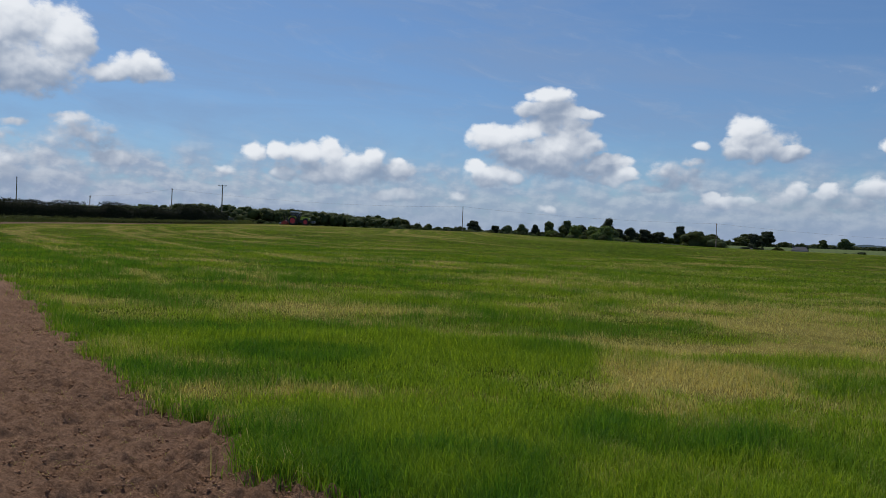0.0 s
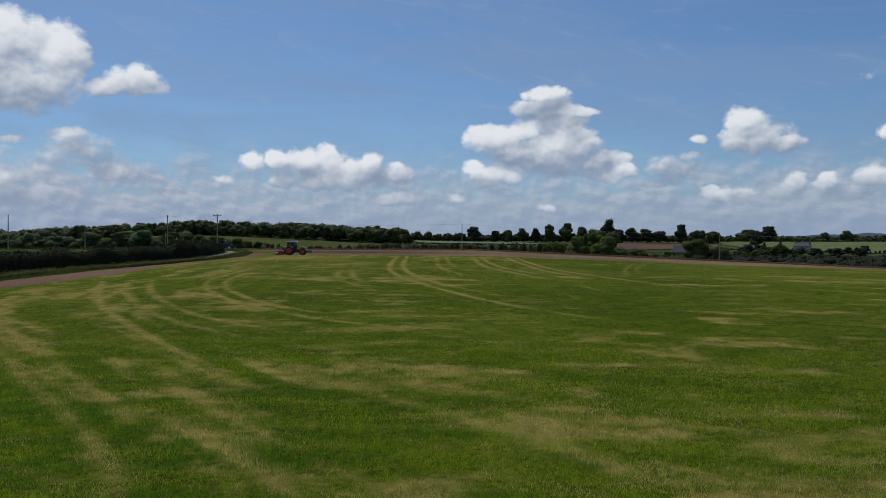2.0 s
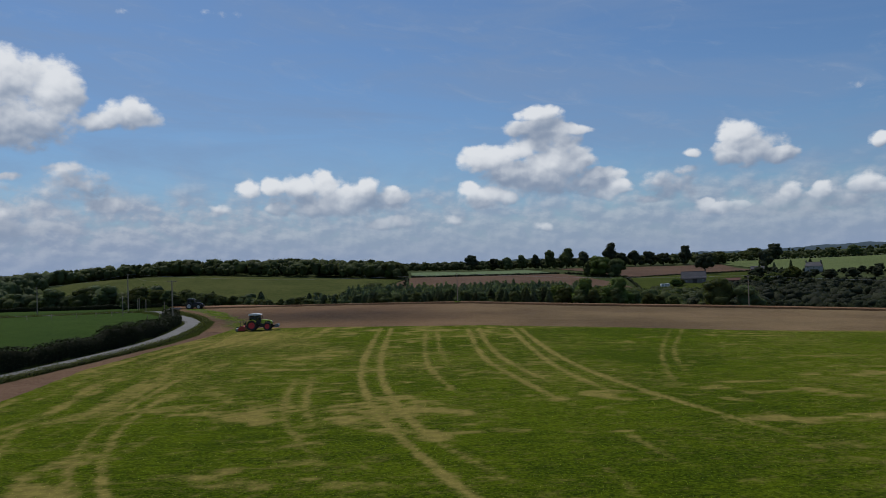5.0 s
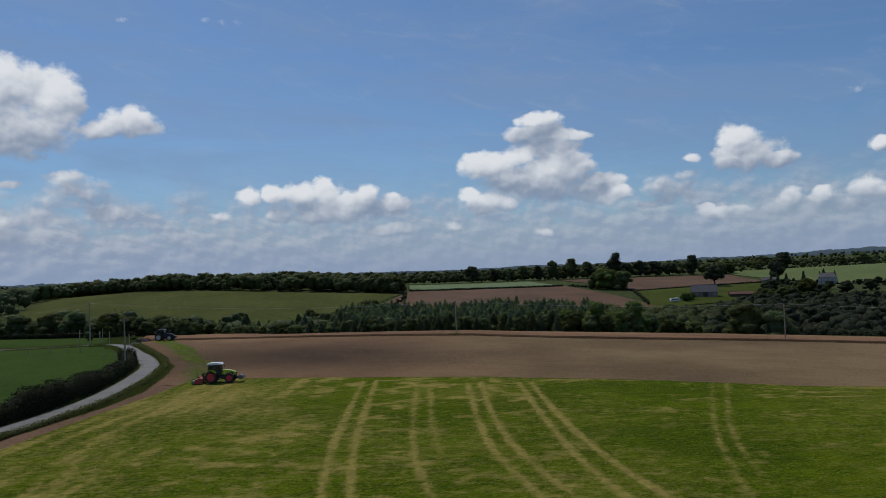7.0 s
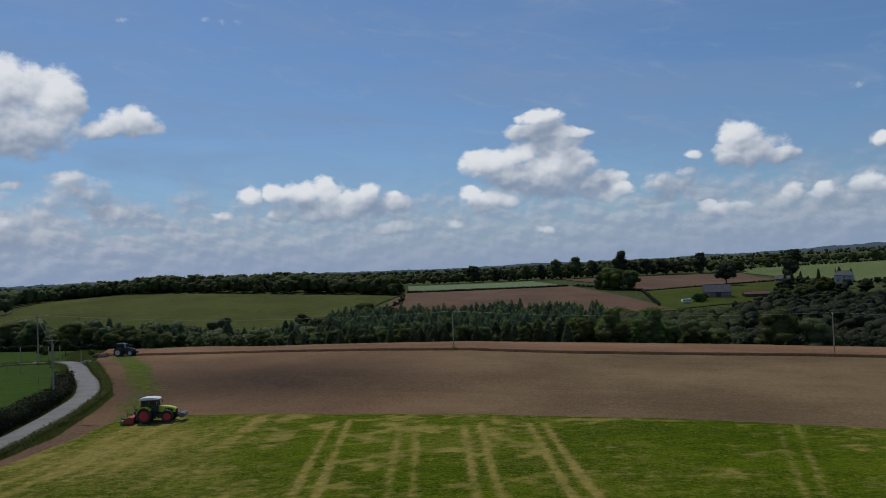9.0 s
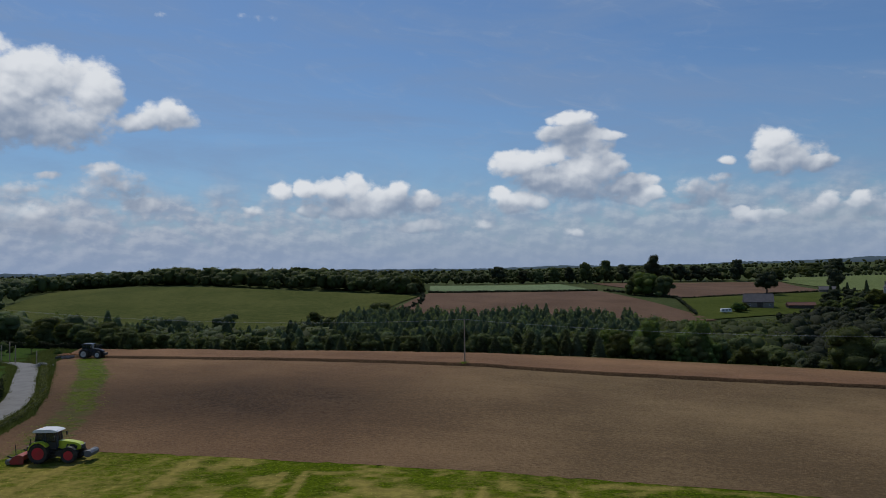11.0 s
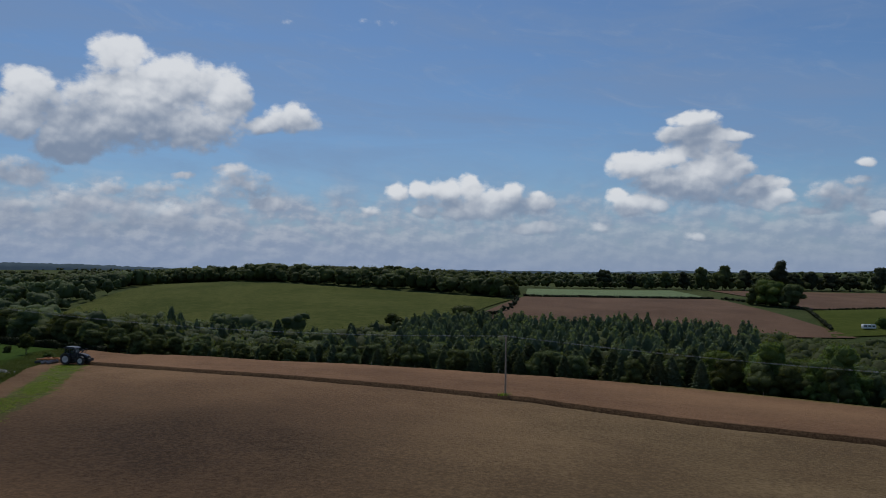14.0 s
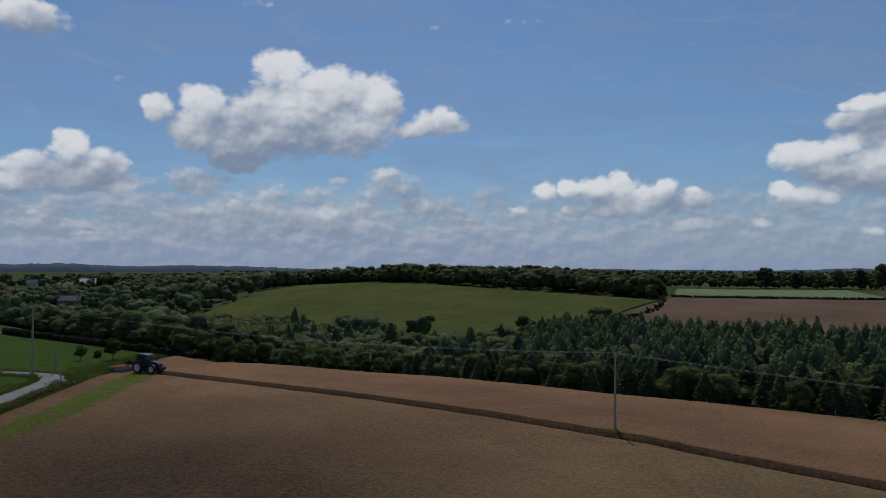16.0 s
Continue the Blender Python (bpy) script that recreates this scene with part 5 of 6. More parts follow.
def prism(bm, outline, y0, y1, pinch=1.0):
    """An outline in x, z pulled along y; pinch scales its far side about its middle."""
    cx, cz = sum(p[0] for p in outline) / len(outline), sum(p[1] for p in outline) / len(outline)
    a = [bm.verts.new((x, y0, z)) for x, z in outline]
    b = [bm.verts.new((cx + (x - cx) * pinch, y1, cz + (z - cz) * pinch)) for x, z in outline]
    n = len(outline)
    bm.faces.new(a)
    bm.faces.new(b[::-1])
    for i in range(n):
        bm.faces.new((a[i], b[i], b[(i + 1) % n], a[(i + 1) % n]))
    return bm


def lathe(bm, profile, at, seg=28, axis="y"):
    """A profile (radius, offset) turned about the y or x axis at a point."""
    rings = []
    for r, o in profile:
        ring = []
        for k in range(seg):
            th = 2 * math.pi * k / seg
            c, s = r * math.cos(th), r * math.sin(th)
            p = (at[0] + c, at[1] + o, at[2] + s) if axis == "y" else (at[0] + o, at[1] + c, at[2] + s)
            ring.append(bm.verts.new(p))
        rings.append(ring)
    for a, b in zip(rings, rings[1:]):
        for k in range(seg):
            bm.faces.new((a[k], a[(k + 1) % seg], b[(k + 1) % seg], b[k]))
    for ring in (rings[0], rings[-1]):
        if profile[rings.index(ring)][0] > 1e-4:
            bm.faces.new(ring)
    return bm


def rod(bm, a, b, r, sides=8):
    v, q = tube_path([a, b], [r, r], sides)
    vs = [bm.verts.new(p) for p in v]
    for f in q:
        bm.faces.new([vs[i] for i in f])
    bm.faces.new(vs[:sides][::-1])
    bm.faces.new(vs[sides:])
    return bm


def wheel(parent, name, at, r, w, rim_mat, lugs):
    """A tractor wheel: lugged tyre with dished rim and hub."""
    bm = bmesh.new()
    rr = r * 0.60
    lathe(bm, [(rr, -w * 0.38), (r * 0.80, -w * 0.5), (r * 0.93, -w * 0.47), (r * 0.955, -w * 0.2), (r * 0.955, w * 0.2), (r * 0.93, w * 0.47), (r * 0.80, w * 0.5), (rr, w * 0.38)], (0, 0, 0), 36)
    for side in (-1, 1):
        for k in range(lugs):
            th = 2 * math.pi * (k + 0.25 * side) / lugs
            m = Matrix.Rotation(-th, 3, "Y") @ Matrix.Rotation(radians(38) * side, 3, "X")
            p = Matrix.Rotation(-th, 3, "Y") @ Vector((r * 0.965, side * w * 0.25, 0))
            box(bm, p.x, p.y, p.z, r * 0.09, w * 0.52, r * 0.07, (0.8, 1), m)
    hold = new(name)
    hold.parent = parent
    hold.location = at
    tyre = finish(bm, "tyre", M_RUBBER)
    ob = new(name, None) if False else None
    bpy.data.objects.remove(hold)
    t = new(name, tyre)
    t.parent, t.location = parent, at
    out = -1 if at[1] < 0 else 1
    bm = bmesh.new()
    lathe(bm, [(rr * 1.02, out * w * 0.40), (rr * 0.93, out * w * 0.36), (rr * 0.86, out * w * 0.12), (rr * 0.45, out * w * 0.02), (rr * 0.40, out * w * 0.10), (rr * 0.02, out * w * 0.12)], (0, 0, 0), 32)
    lathe(bm, [(rr * 1.02, -out * w * 0.36), (rr * 0.9, -out * w * 0.3), (rr * 0.02, -out * w * 0.2)], (0, 0, 0), 32)
    part("rim", finish(bm, "rim", rim_mat, smooth=False), t, "painted steel rim")
    bm = bmesh.new()
    lathe(bm, [(rr * 0.30, out * w * 0.08), (rr * 0.28, out * w * 0.26), (rr * 0.16, out * w * 0.30), (0.001, out * w * 0.30)], (0, 0, 0), 16)
    for k in range(8):
        th = k * math.pi / 4
        lathe(bm, [(rr * 0.045, out * w * 0.1), (rr * 0.045, out * w * 0.17), (0.001, out * w * 0.17)], (math.cos(th) * rr * 0.37, 0, math.sin(th) * rr * 0.37), 6)
    part("hub", finish(bm, "hub", M_GREY), t, "grey hub with wheel nuts")
    return t


def one(name, parent, mat, bevel, build, label="", smooth=False):
    bm = bmesh.new()
    build(bm)
    return part(name, finish(bm, name, mat, bevel, smooth), parent, label)


def tractor(at, turn, paint, trim, rim, roof_mat, label):
    """A four-wheel-drive tractor; its origin is on the ground below the rear axle, x ahead."""
    t = thing("tractor", at, label, "tractor", "", turn)
    for side in (-1, 1):
        wheel(t, "rear_wheel", (0, side * 0.98, 0.97), 0.97, 0.62, rim, 20)
        wheel(t, "front_wheel", (2.88, side * 0.96, 0.74), 0.74, 0.52, rim, 18)
    one("chassis", t, M_BLACK, 0.02, lambda b: (box(b, 1.4, 0, 0.95, 3.3, 0.55, 0.55), box(b, 0, 0, 0.97, 0.6, 1.4, 0.42), box(b, 2.88, 0, 0.74, 0.3, 1.5, 0.24), box(b, 0.55, 0, 0.8, 0.9, 1.1, 0.5)), "black transmission and axles")
    hood = [(1.55, 1.35), (1.55, 2.02), (2.2, 2.0), (3.0, 1.90), (3.55, 1.74), (3.78, 1.52), (3.80, 1.22), (3.3, 1.12), (2.2, 1.2)]
    one("bonnet", t, paint, 0.05, lambda b: prism(b, hood, -0.42, 0.42), "sloping painted bonnet")
    for s in (-1, 1):
        one("bonnet_vent", t, trim, 0.015, lambda b: prism(b, [(2.3, 1.3), (2.45, 1.72), (3.2, 1.66), (3.45, 1.5), (3.4, 1.25), (2.9, 1.22)], s * 0.424, s * 0.455), "black side grille")
        one("bonnet_slash", t, paint, 0.008, lambda b: prism(b, [(2.55, 1.62), (2.75, 1.66), (2.68, 1.42), (2.5, 1.4)], s * 0.46, s * 0.472), "paint flash between the vents")
    one("grille", t, trim, 0.02, lambda b: (box(b, 3.82, 0, 1.38, 0.05, 0.72, 0.34), [box(b, 3.85, 0, 1.26 + 0.07 * k, 0.03, 0.66, 0.02) for k in range(4)]), "black front grille")
    for s in (-1, 1):
        one("headlight", t, M_LAMP, 0.02, lambda b: box(b, 3.80, s * 0.29, 1.60, 0.06, 0.2, 0.1))
        one("fender", t, paint, 0.03, lambda b: prism(b, [(-0.98, 1.28), (-0.78, 1.75), (-0.35, 2.05), (0.15, 2.10), (0.6, 1.92), (0.86, 1.62), (0.8, 1.56), (0.5, 1.82), (0.12, 2.0), (-0.33, 1.95), (-0.7, 1.68), (-0.9, 1.25)], s * 0.62, s * 1.3), "curved rear mudguard")
        one("front_fender", t, M_BLACK, 0.015, lambda b: prism(b, [(2.2, 1.12), (2.4, 1.42), (2.8, 1.56), (3.2, 1.5), (3.5, 1.25), (3.46, 1.22), (3.18, 1.44), (2.8, 1.5), (2.43, 1.37), (2.25, 1.1)], s * 0.74, s * 1.18))
        one("mirror", t, M_BLACK, 0.02, lambda b: (rod(b, (1.45, s * 0.8, 2.65), (1.6, s * 1.22, 2.6), 0.02), box(b, 1.62, s * 1.25, 2.45, 0.07, 0.22, 0.34)))
        one("step", t, M_BLACK, 0.01, lambda b: [box(b, 1.25 + 0.05 * k, s * 0.86, 0.55 + 0.28 * k, 0.5, 0.26, 0.05) for k in range(4)], "black cab steps")
        one("tank", t, M_BLACK, 0.06, lambda b: box(b, 1.85, s * 0.62, 0.86, 0.75, 0.4, 0.55), "black fuel tank")
        one("work_lamp", t, M_LAMP, 0.015, lambda b: box(b, 1.42, s * 0.5, 2.93, 0.08, 0.2, 0.1))
    one("cab_base", t, M_BLACK, 0.03, lambda b: prism(b, [(-0.35, 1.3), (-0.55, 1.95), (1.5, 1.95), (1.52, 1.2), (0.6, 1.05)], -0.66, 0.66), "black lower cab")

    def pillars(b):
        for s in (-1, 1):
            rod(b, (-0.52, s * 0.72, 1.9), (-0.40, s * 0.66, 2.88), 0.045)
            rod(b, (0.55, s * 0.80, 1.6), (0.50, s * 0.72, 2.90), 0.04)
            rod(b, (1.52, s * 0.62, 1.9), (1.34, s * 0.66, 2.88), 0.045)
            rod(b, (-0.46, s * 0.7, 2.86), (1.36, s * 0.66, 2.86), 0.05)
        for x in (-0.42, 1.36):
            rod(b, (x, -0.66, 2.86), (x, 0.66, 2.86), 0.05)
    one("cab_frame", t, M_BLACK, 0, pillars, "black cab pillars")
    for s in (-1, 1):
        one("side_window", t, M_GLASS, 0, lambda b: prism(b, [(-0.47, 1.95), (-0.40, 2.84), (0.48, 2.84), (0.52, 1.6), (1.48, 1.6), (1.32, 2.84), (0.5, 2.84), (0.5, 1.95)][:3] + [(1.32, 2.84), (1.48, 1.95)], s * 0.70, s * 0.71))
    one("windscreen", t, M_GLASS, 0, lambda b: box(b, 1.44, 0, 2.4, 0.02, 1.2, 0.9, (1, 1), Matrix.Rotation(radians(-9), 3, "Y")))
    one("rear_window", t, M_GLASS, 0, lambda b: box(b, -0.46, 0, 2.4, 0.02, 1.2, 0.9, (1, 1), Matrix.Rotation(radians(7), 3, "Y")))
    one("roof", t, roof_mat, 0.07, lambda b: prism(b, [(-0.72, 2.92), (-0.66, 3.08), (-0.2, 3.18), (0.9, 3.18), (1.5, 3.08), (1.72, 2.94), (1.5, 2.88), (-0.6, 2.88)], -0.82, 0.82), "pale cab roof")
    one("seat", t, M_BLACK, 0.05, lambda b: (box(b, 0.25, 0, 1.95, 0.5, 0.5, 0.14), box(b, 0.0, 0, 2.3, 0.14, 0.48, 0.6)))
    one("steering_wheel", t, M_BLACK, 0, lambda b: (rod(b, (1.15, 0, 1.7), (0.9, 0, 2.15), 0.03), lathe(b, [(0.2, 0.0), (0.22, 0.015), (0.2, 0.03), (0.18, 0.015), (0.2, 0.0)], (0.9, 0, 2.17), 18, "x")))
    one("exhaust", t, M_GREY, 0, lambda b: (rod(b, (1.62, -0.62, 1.5), (1.62, -0.62, 2.5), 0.09, 12), rod(b, (1.62, -0.62, 2.5), (1.60, -0.66, 3.05), 0.05, 10)), "grey exhaust stack")
    one("beacon", t, M_AMBER, 0, lambda b: lathe(b, [(0.07, 0), (0.07, 0.1), (0.03, 0.15), (0.001, 0.15)], (-0.5, 0.5, 3.12), 12, "x"), "amber beacon")
    one("hitch", t, M_GREY, 0.01, lambda b: ([rod(b, (-0.2, s * 0.42, 0.7), (-1.05, s * 0.48, 0.55), 0.05) for s in (-1, 1)], rod(b, (-0.3, 0, 1.3), (-1.05, 0, 1.15), 0.04), [rod(b, (-0.55, s * 0.42, 1.4), (-0.8, s * 0.46, 0.6), 0.035) for s in (-1, 1)]), "three-point linkage")
    return t


def place_on(x, y, lift=0.0):
    return (x, y, float(height(x, y)) + lift)


lime_tractor = tractor(place_on(-35.8, 173.5, 0.09), 3.0, M_LIME, M_BLACK, M_RED, M_WHITE, "lime green tractor with red rims and white roof")
# ballast carried on the lime tractor's front linkage
one("front_linkage", lime_tractor, M_BLACK, 0.02, lambda b: (box(b, 4.0, 0, 0.72, 0.45, 0.7, 0.3), [rod(b, (3.85, q * 0.34, 0.62), (4.45, q * 0.40, 0.60), 0.05) for q in (-1, 1)], rod(b, (3.85, 0, 1.05), (4.4, 0, 1.0), 0.045)), "black front linkage arms")
one("front_weight", lime_tractor, M_BALLAST, 0.06, lambda b: prism(b, [(4.32, 0.52), (4.28, 0.95), (4.5, 1.12), (4.85, 1.08), (5.0, 0.88), (4.95, 0.62), (4.75, 0.48)], -0.86, 0.86), "rounded grey ballast block")
one("weight_groove", lime_tractor, M_BLACK, 0.0, lambda b: [box(b, 4.66, q * 0.45, 1.09, 0.36, 0.05, 0.05) for q in (-1, 1)], "dark groove in the ballast")
# red rotary cultivator behind it
tiller = thing("rotary_cultivator", place_on(-35.8 - 1.5, 173.5 - 0.08, 0.09), "dusty red rotary cultivator hitched behind the tractor", "farm implement", "", 3.0)
one("hood", tiller, M_RED_DUSTY, 0.03, lambda b: prism(b, [(0.15, 0.35), (0.2, 0.85), (-0.2, 0.98), (-0.7, 0.78), (-1.1, 0.3), (-1.0, 0.22), (-0.6, 0.6), (0.0, 0.35)], -1.5, 1.5), "sloping red hood")
for s in (-1, 1):
    one("side_plate", tiller, M_RED_DUSTY, 0.01, lambda b: prism(b, [(0.3, 0.08), (0.32, 0.8), (-0.3, 0.95), (-1.0, 0.4), (-0.9, 0.08)], s * 1.5, s * 1.55), "red side plate")
one("headstock", tiller, M_BLACK, 0.02, lambda b: (box(b, 0.3, 0, 0.9, 0.25, 1.1, 0.5), [rod(b, (0.3, s * 0.4, 0.8), (0.15, s * 0.1, 1.75), 0.05) for s in (-1, 1)], box(b, 0.1, 0, 1.25, 0.35, 0.5, 0.4)), "black headstock")
one("rotor", tiller, M_STEEL, 0, lambda b: (rod(b, (-0.3, -1.45, 0.32), (-0.3, 1.45, 0.32), 0.09), [box(b, -0.3 + 0.16 * math.cos(k * 1.3), -1.4 + 0.14 * k, 0.32 + 0.16 * math.sin(k * 1.3), 0.28, 0.05, 0.08, (1, 1), Matrix.Rotation(-k * 1.3, 3, "Y")) for k in range(21)]), "steel tines")
one("packer", tiller, M_STEEL, 0, lambda b: [lathe(b, [(0.05, -0.05), (0.26, -0.03), (0.28, 0), (0.26, 0.03), (0.05, 0.05)], (-1.25, -1.4 + 0.2 * k, 0.27), 18) for k in range(15)], "steel packer rings")
one("arm", tiller, M_BLACK, 0.01, lambda b: [box(b, -0.6, s * 1.42, 0.62, 1.4, 0.07, 0.14, (1, 1), Matrix.Rotation(radians(18), 3, "Y")) for s in (-1, 1)])
one("marker", tiller, M_BLACK, 0, lambda b: [rod(b, (-0.5, s * 1.3, 0.9), (-0.55, s * 1.35, 1.9), 0.035) for s in (-1, 1)], "black upright arms")

blue_tractor = tractor(place_on(-77.4, 260.2, 0.05), 2.0, M_NAVY, M_BLACK, M_PALE_RIM, M_NAVY, "dark blue tractor with pale rims at the furrow's end")
for s in (-1, 1):
    one("loader_arm", blue_tractor, M_GREY, 0.02, lambda b: (box(b, 2.0, s * 0.62, 1.35, 0.2, 0.14, 1.5, (0.6, 1)), rod(b, (2.0, s * 0.62, 2.0), (2.9, s * 0.62, 2.85), 0.09), rod(b, (2.3, s * 0.62, 1.5), (3.2, s * 0.62, 2.75), 0.06)), "grey loader arm")
one("front_weight", blue_tractor, M_BLACK, 0.04, lambda b: box(b, 4.15, 0, 0.9, 0.55, 1.2, 0.5), "black front weights")
discs = thing("disc_harrow", place_on(-79.2, 260.1, 0.05), "orange-framed disc harrow hitched behind the blue tractor", "farm implement", "", 2.0)
one("drawbar", discs, M_ORANGE, 0.02, lambda b: (box(b, -1.1, 0, 0.85, 3.6, 0.2, 0.2), box(b, 0.6, 0, 0.75, 0.5, 0.5, 0.3)), "orange drawbar")
one("frame", discs, M_ORANGE, 0.02, lambda b: ([box(b, x, 0, 0.85, 0.16, 2.9, 0.16) for x in (-1.4, -2.5, -3.6)], [box(b, -2.5, s * 1.3, 0.9, 2.5, 0.14, 0.14) for s in (-1, 1)]), "orange square frame")
for x in (-1.6, -2.7):
    one("disc_gang", discs, M_STEEL, 0, lambda b: (rod(b, (x, -1.4, 0.29), (x, 1.4, 0.29), 0.04), [lathe(b, [(0.02, -0.03), (0.16, -0.02), (0.29, 0.05), (0.29, 0.06), (0.16, 0.0), (0.02, -0.01)], (x, -1.3 + 0.26 * k, 0.29), 16) for k in range(11)]), "worn steel discs")
one("packer", discs, M_GREY, 0, lambda b: [lathe(b, [(0.05, -0.06), (0.27, -0.05), (0.29, 0), (0.27, 0.05), (0.05, 0.06)], (-3.9, -1.3 + 0.26 * k, 0.29), 16) for k in range(11)], "dark packer roller")


# power line
def pole(x, y, h, arm, label, lean=0.0, turn=0.0, r=0.115):
    t = thing("power_pole", place_on(x, y, -0.1), label, "power pole", "power line poles", turn)
    v, q = tube_path([(0, 0, -0.4), (0, lean * 0.3, h * 0.5), (0, lean, h)], [r * 1.15, r, r * 0.75], 10)
    part("post", raw_mesh("post", v, q, mats=(M_POLE,), smooth=True), t, "weathered timber post")
    if arm:
        one("crossarm", t, M_POLE, 0.01, lambda b: (box(b, 0, lean, h - 0.25, 0.11, arm, 0.13), [rod(b, (0.06, lean + s * arm * 0.38, h - 0.3), (0.04, lean, h - 0.95), 0.025) for s in (-1, 1)]), "timber crossarm")
    for k in (-1, 0, 1):
        y0 = lean + k * (arm * 0.45 if arm else 0.12)
        one("insulator", t, M_INSULATOR, 0, lambda b: lathe_z(b, [(0.03, 0), (0.03, 0.08), (0.07, 0.1), (0.05, 0.15), (0.07, 0.17), (0.04, 0.24), (0.001, 0.24)], (0, y0, h - (0.19 if arm else 0.02 + 0.12 * abs(k)))), "brown insulator")
    return t


def lathe_z(bm, profile, at, seg=10):
    rings = [[bm.verts.new((at[0] + r * math.cos(2 * math.pi * k / seg), at[1] + r * math.sin(2 * math.pi * k / seg), at[2] + o)) for k in range(seg)] for r, o in profile]
    for a, b in zip(rings, rings[1:]):
        for k in range(seg):
            bm.faces.new((a[k], a[(k + 1) % seg], b[(k + 1) % seg], b[k]))
    return bm


pole(4.1, 241.6, 8.5, 1.2, "slim pale timber power pole standing in the tilled field", turn=-7, lean=0.1, r=0.12)
pole(80.3, 228.6, 8.6, 1.2, "slim pale timber power pole at the furrow", turn=-8, r=0.12)
pole(160, 214.0, 8.6, 1.2, "slim timber power pole further along the furrow", turn=-8, r=0.12)
pole(-92.7, 251.8, 11.4, 1.6, "stout timber power pole beside the bend of the lane", turn=4, r=0.17)
pole(-58.2, 193.0, 9.8, 2.2, "timber pole with a wide crossarm standing in the lane hedge", turn=80, r=0.15)
pole(-104.6, 182.0, 9.2, 0.0, "bare timber pole standing in the meadow", r=0.13)
pole(-123.0, 258.0, 8.4, 1.6, "timber power pole in the far meadow", turn=6, r=0.15)


def wire(name, a, b, sag, label, r=0.012):
    pts = [Vector(a).lerp(Vector(b), k / 24) - Vector((0, 0, sag * 4 * (k / 24) * (1 - k / 24))) for k in range(25)]
    v, q = tube_path(pts, [r] * 25, 5)
    return tagged(new(name, raw_mesh(name, v, q, mats=(M_WIRE,))), label, "cable", "power line cables")


def pole_top(x, y, h, k=0.0, turn=0.0):
    z = float(height(x, y)) - 0.1 + h
    return (x - math.sin(radians(turn)) * k, y + math.cos(radians(turn)) * k, z)


for k in (-0.54, 0.0, 0.54):
    wire("power_cable", pole_top(4.1, 241.6, 8.5, k, -7), pole_top(80.3, 228.6, 8.6, k, -8), 0.9, "thin cable sagging between two power poles", 0.006)
    wire("power_cable", pole_top(80.3, 228.6, 8.6, k, -8), pole_top(160, 214.0, 8.6, k, -8), 0.9, "thin cable sagging between two power poles", 0.006)
    wire("power_cable", pole_top(4.1, 241.6, 8.5, k, -7), pole_top(-92.7, 251.8, 11.3, k * 1.3, 4), 1.6, "thin cable sagging between two power poles", 0.006)
    wire("power_cable", pole_top(-92.7, 251.8, 11.3, k * 1.3, 4), pole_top(-123, 258.0, 8.3, k * 1.3, 6), 0.6, "thin cable sagging between two power poles", 0.006)
wire("power_cable", pole_top(-92.7, 251.8, 11.2), pole_top(-58.2, 193.0, 9.7), 0.9, "thin cable running along the lane between two poles", 0.006)


def post(x, y, h, r, label, group):
    t = thing("fence_post", place_on(x, y, -0.05), label, "fence post", group)
    v, q = tube_path([(0, 0, -0.3), (0, 0, h * 0.6), (0.02, 0.01, h), (0.02, 0.01, h + 0.02)], [r * 1.1, r, r * 0.95, 0.01], 8)
    part("stake", raw_mesh("stake", v, q, mats=(M_POLE,)), t)
    return t


for x, y, h in ((-86.8, 234.2, 5.3), (-88.6, 248.6, 4.0), (-87.2, 251.0, 3.8), (-80.1, 246.5, 3.0), (-90.6, 254.5, 4.2)):
    post(x, y, h, 0.10, "tall pale timber post beside the meadow", "tall posts")
for x, y in ((-68.4, 212.1), (-93.6, 233.1), (-89.7, 234.0), (-98, 231.5), (-104, 230), (-110, 229), (-72, 214)):
    post(x, y, 1.25, 0.08, "short timber fence post in the meadow", "short posts")
rng = np.random.default_rng(66)
for k in range(9):
    x = -30 + k * 14.5 + rng.uniform(-3, 3)
    post(x, float(edge_y(x)) + 0.3, rng.uniform(0.8, 1.15), 0.05, "short pale fence post at the field's rim", "rim posts")

# heap of pale rubble at the bend
def clods(name, pts, size, mat, label, category, seed, kind="stuff", flat=0.7):
    """Many small irregular lumps in one mesh."""
    rng = np.random.default_rng(seed)
    base = np.array([(1, 0, 0), (-1, 0, 0), (0, 1, 0), (0, -1, 0), (0, 0, 1), (0, 0, -1)], float)
    tri = np.array([(0, 2, 4), (2, 1, 4), (1, 3, 4), (3, 0, 4), (2, 0, 5), (1, 2, 5), (3, 1, 5), (0, 3, 5)])
    n = len(pts)
    a = rng.uniform(0, 6.283, n)
    s = size * rng.uniform(0.4, 1.4, (n, 1, 1)) ** 1.3
    v = base[None] * s * rng.uniform(0.6, 1.3, (n, 6, 1)) * np.array([1, 1, flat])
    x, y = v[..., 0] * np.cos(a)[:, None] - v[..., 1] * np.sin(a)[:, None], v[..., 0] * np.sin(a)[:, None] + v[..., 1] * np.cos(a)[:, None]
    v = np.stack([x, y, v[..., 2]], -1) + np.asarray(pts)[:, None, :]
    f = tri[None] + (np.arange(n) * 6)[:, None, None]
    return tagged(new(name, raw_mesh(name, v.reshape(-1, 3), tris=f.reshape(-1, 3), mats=(mat,))), label, category, kind=kind)


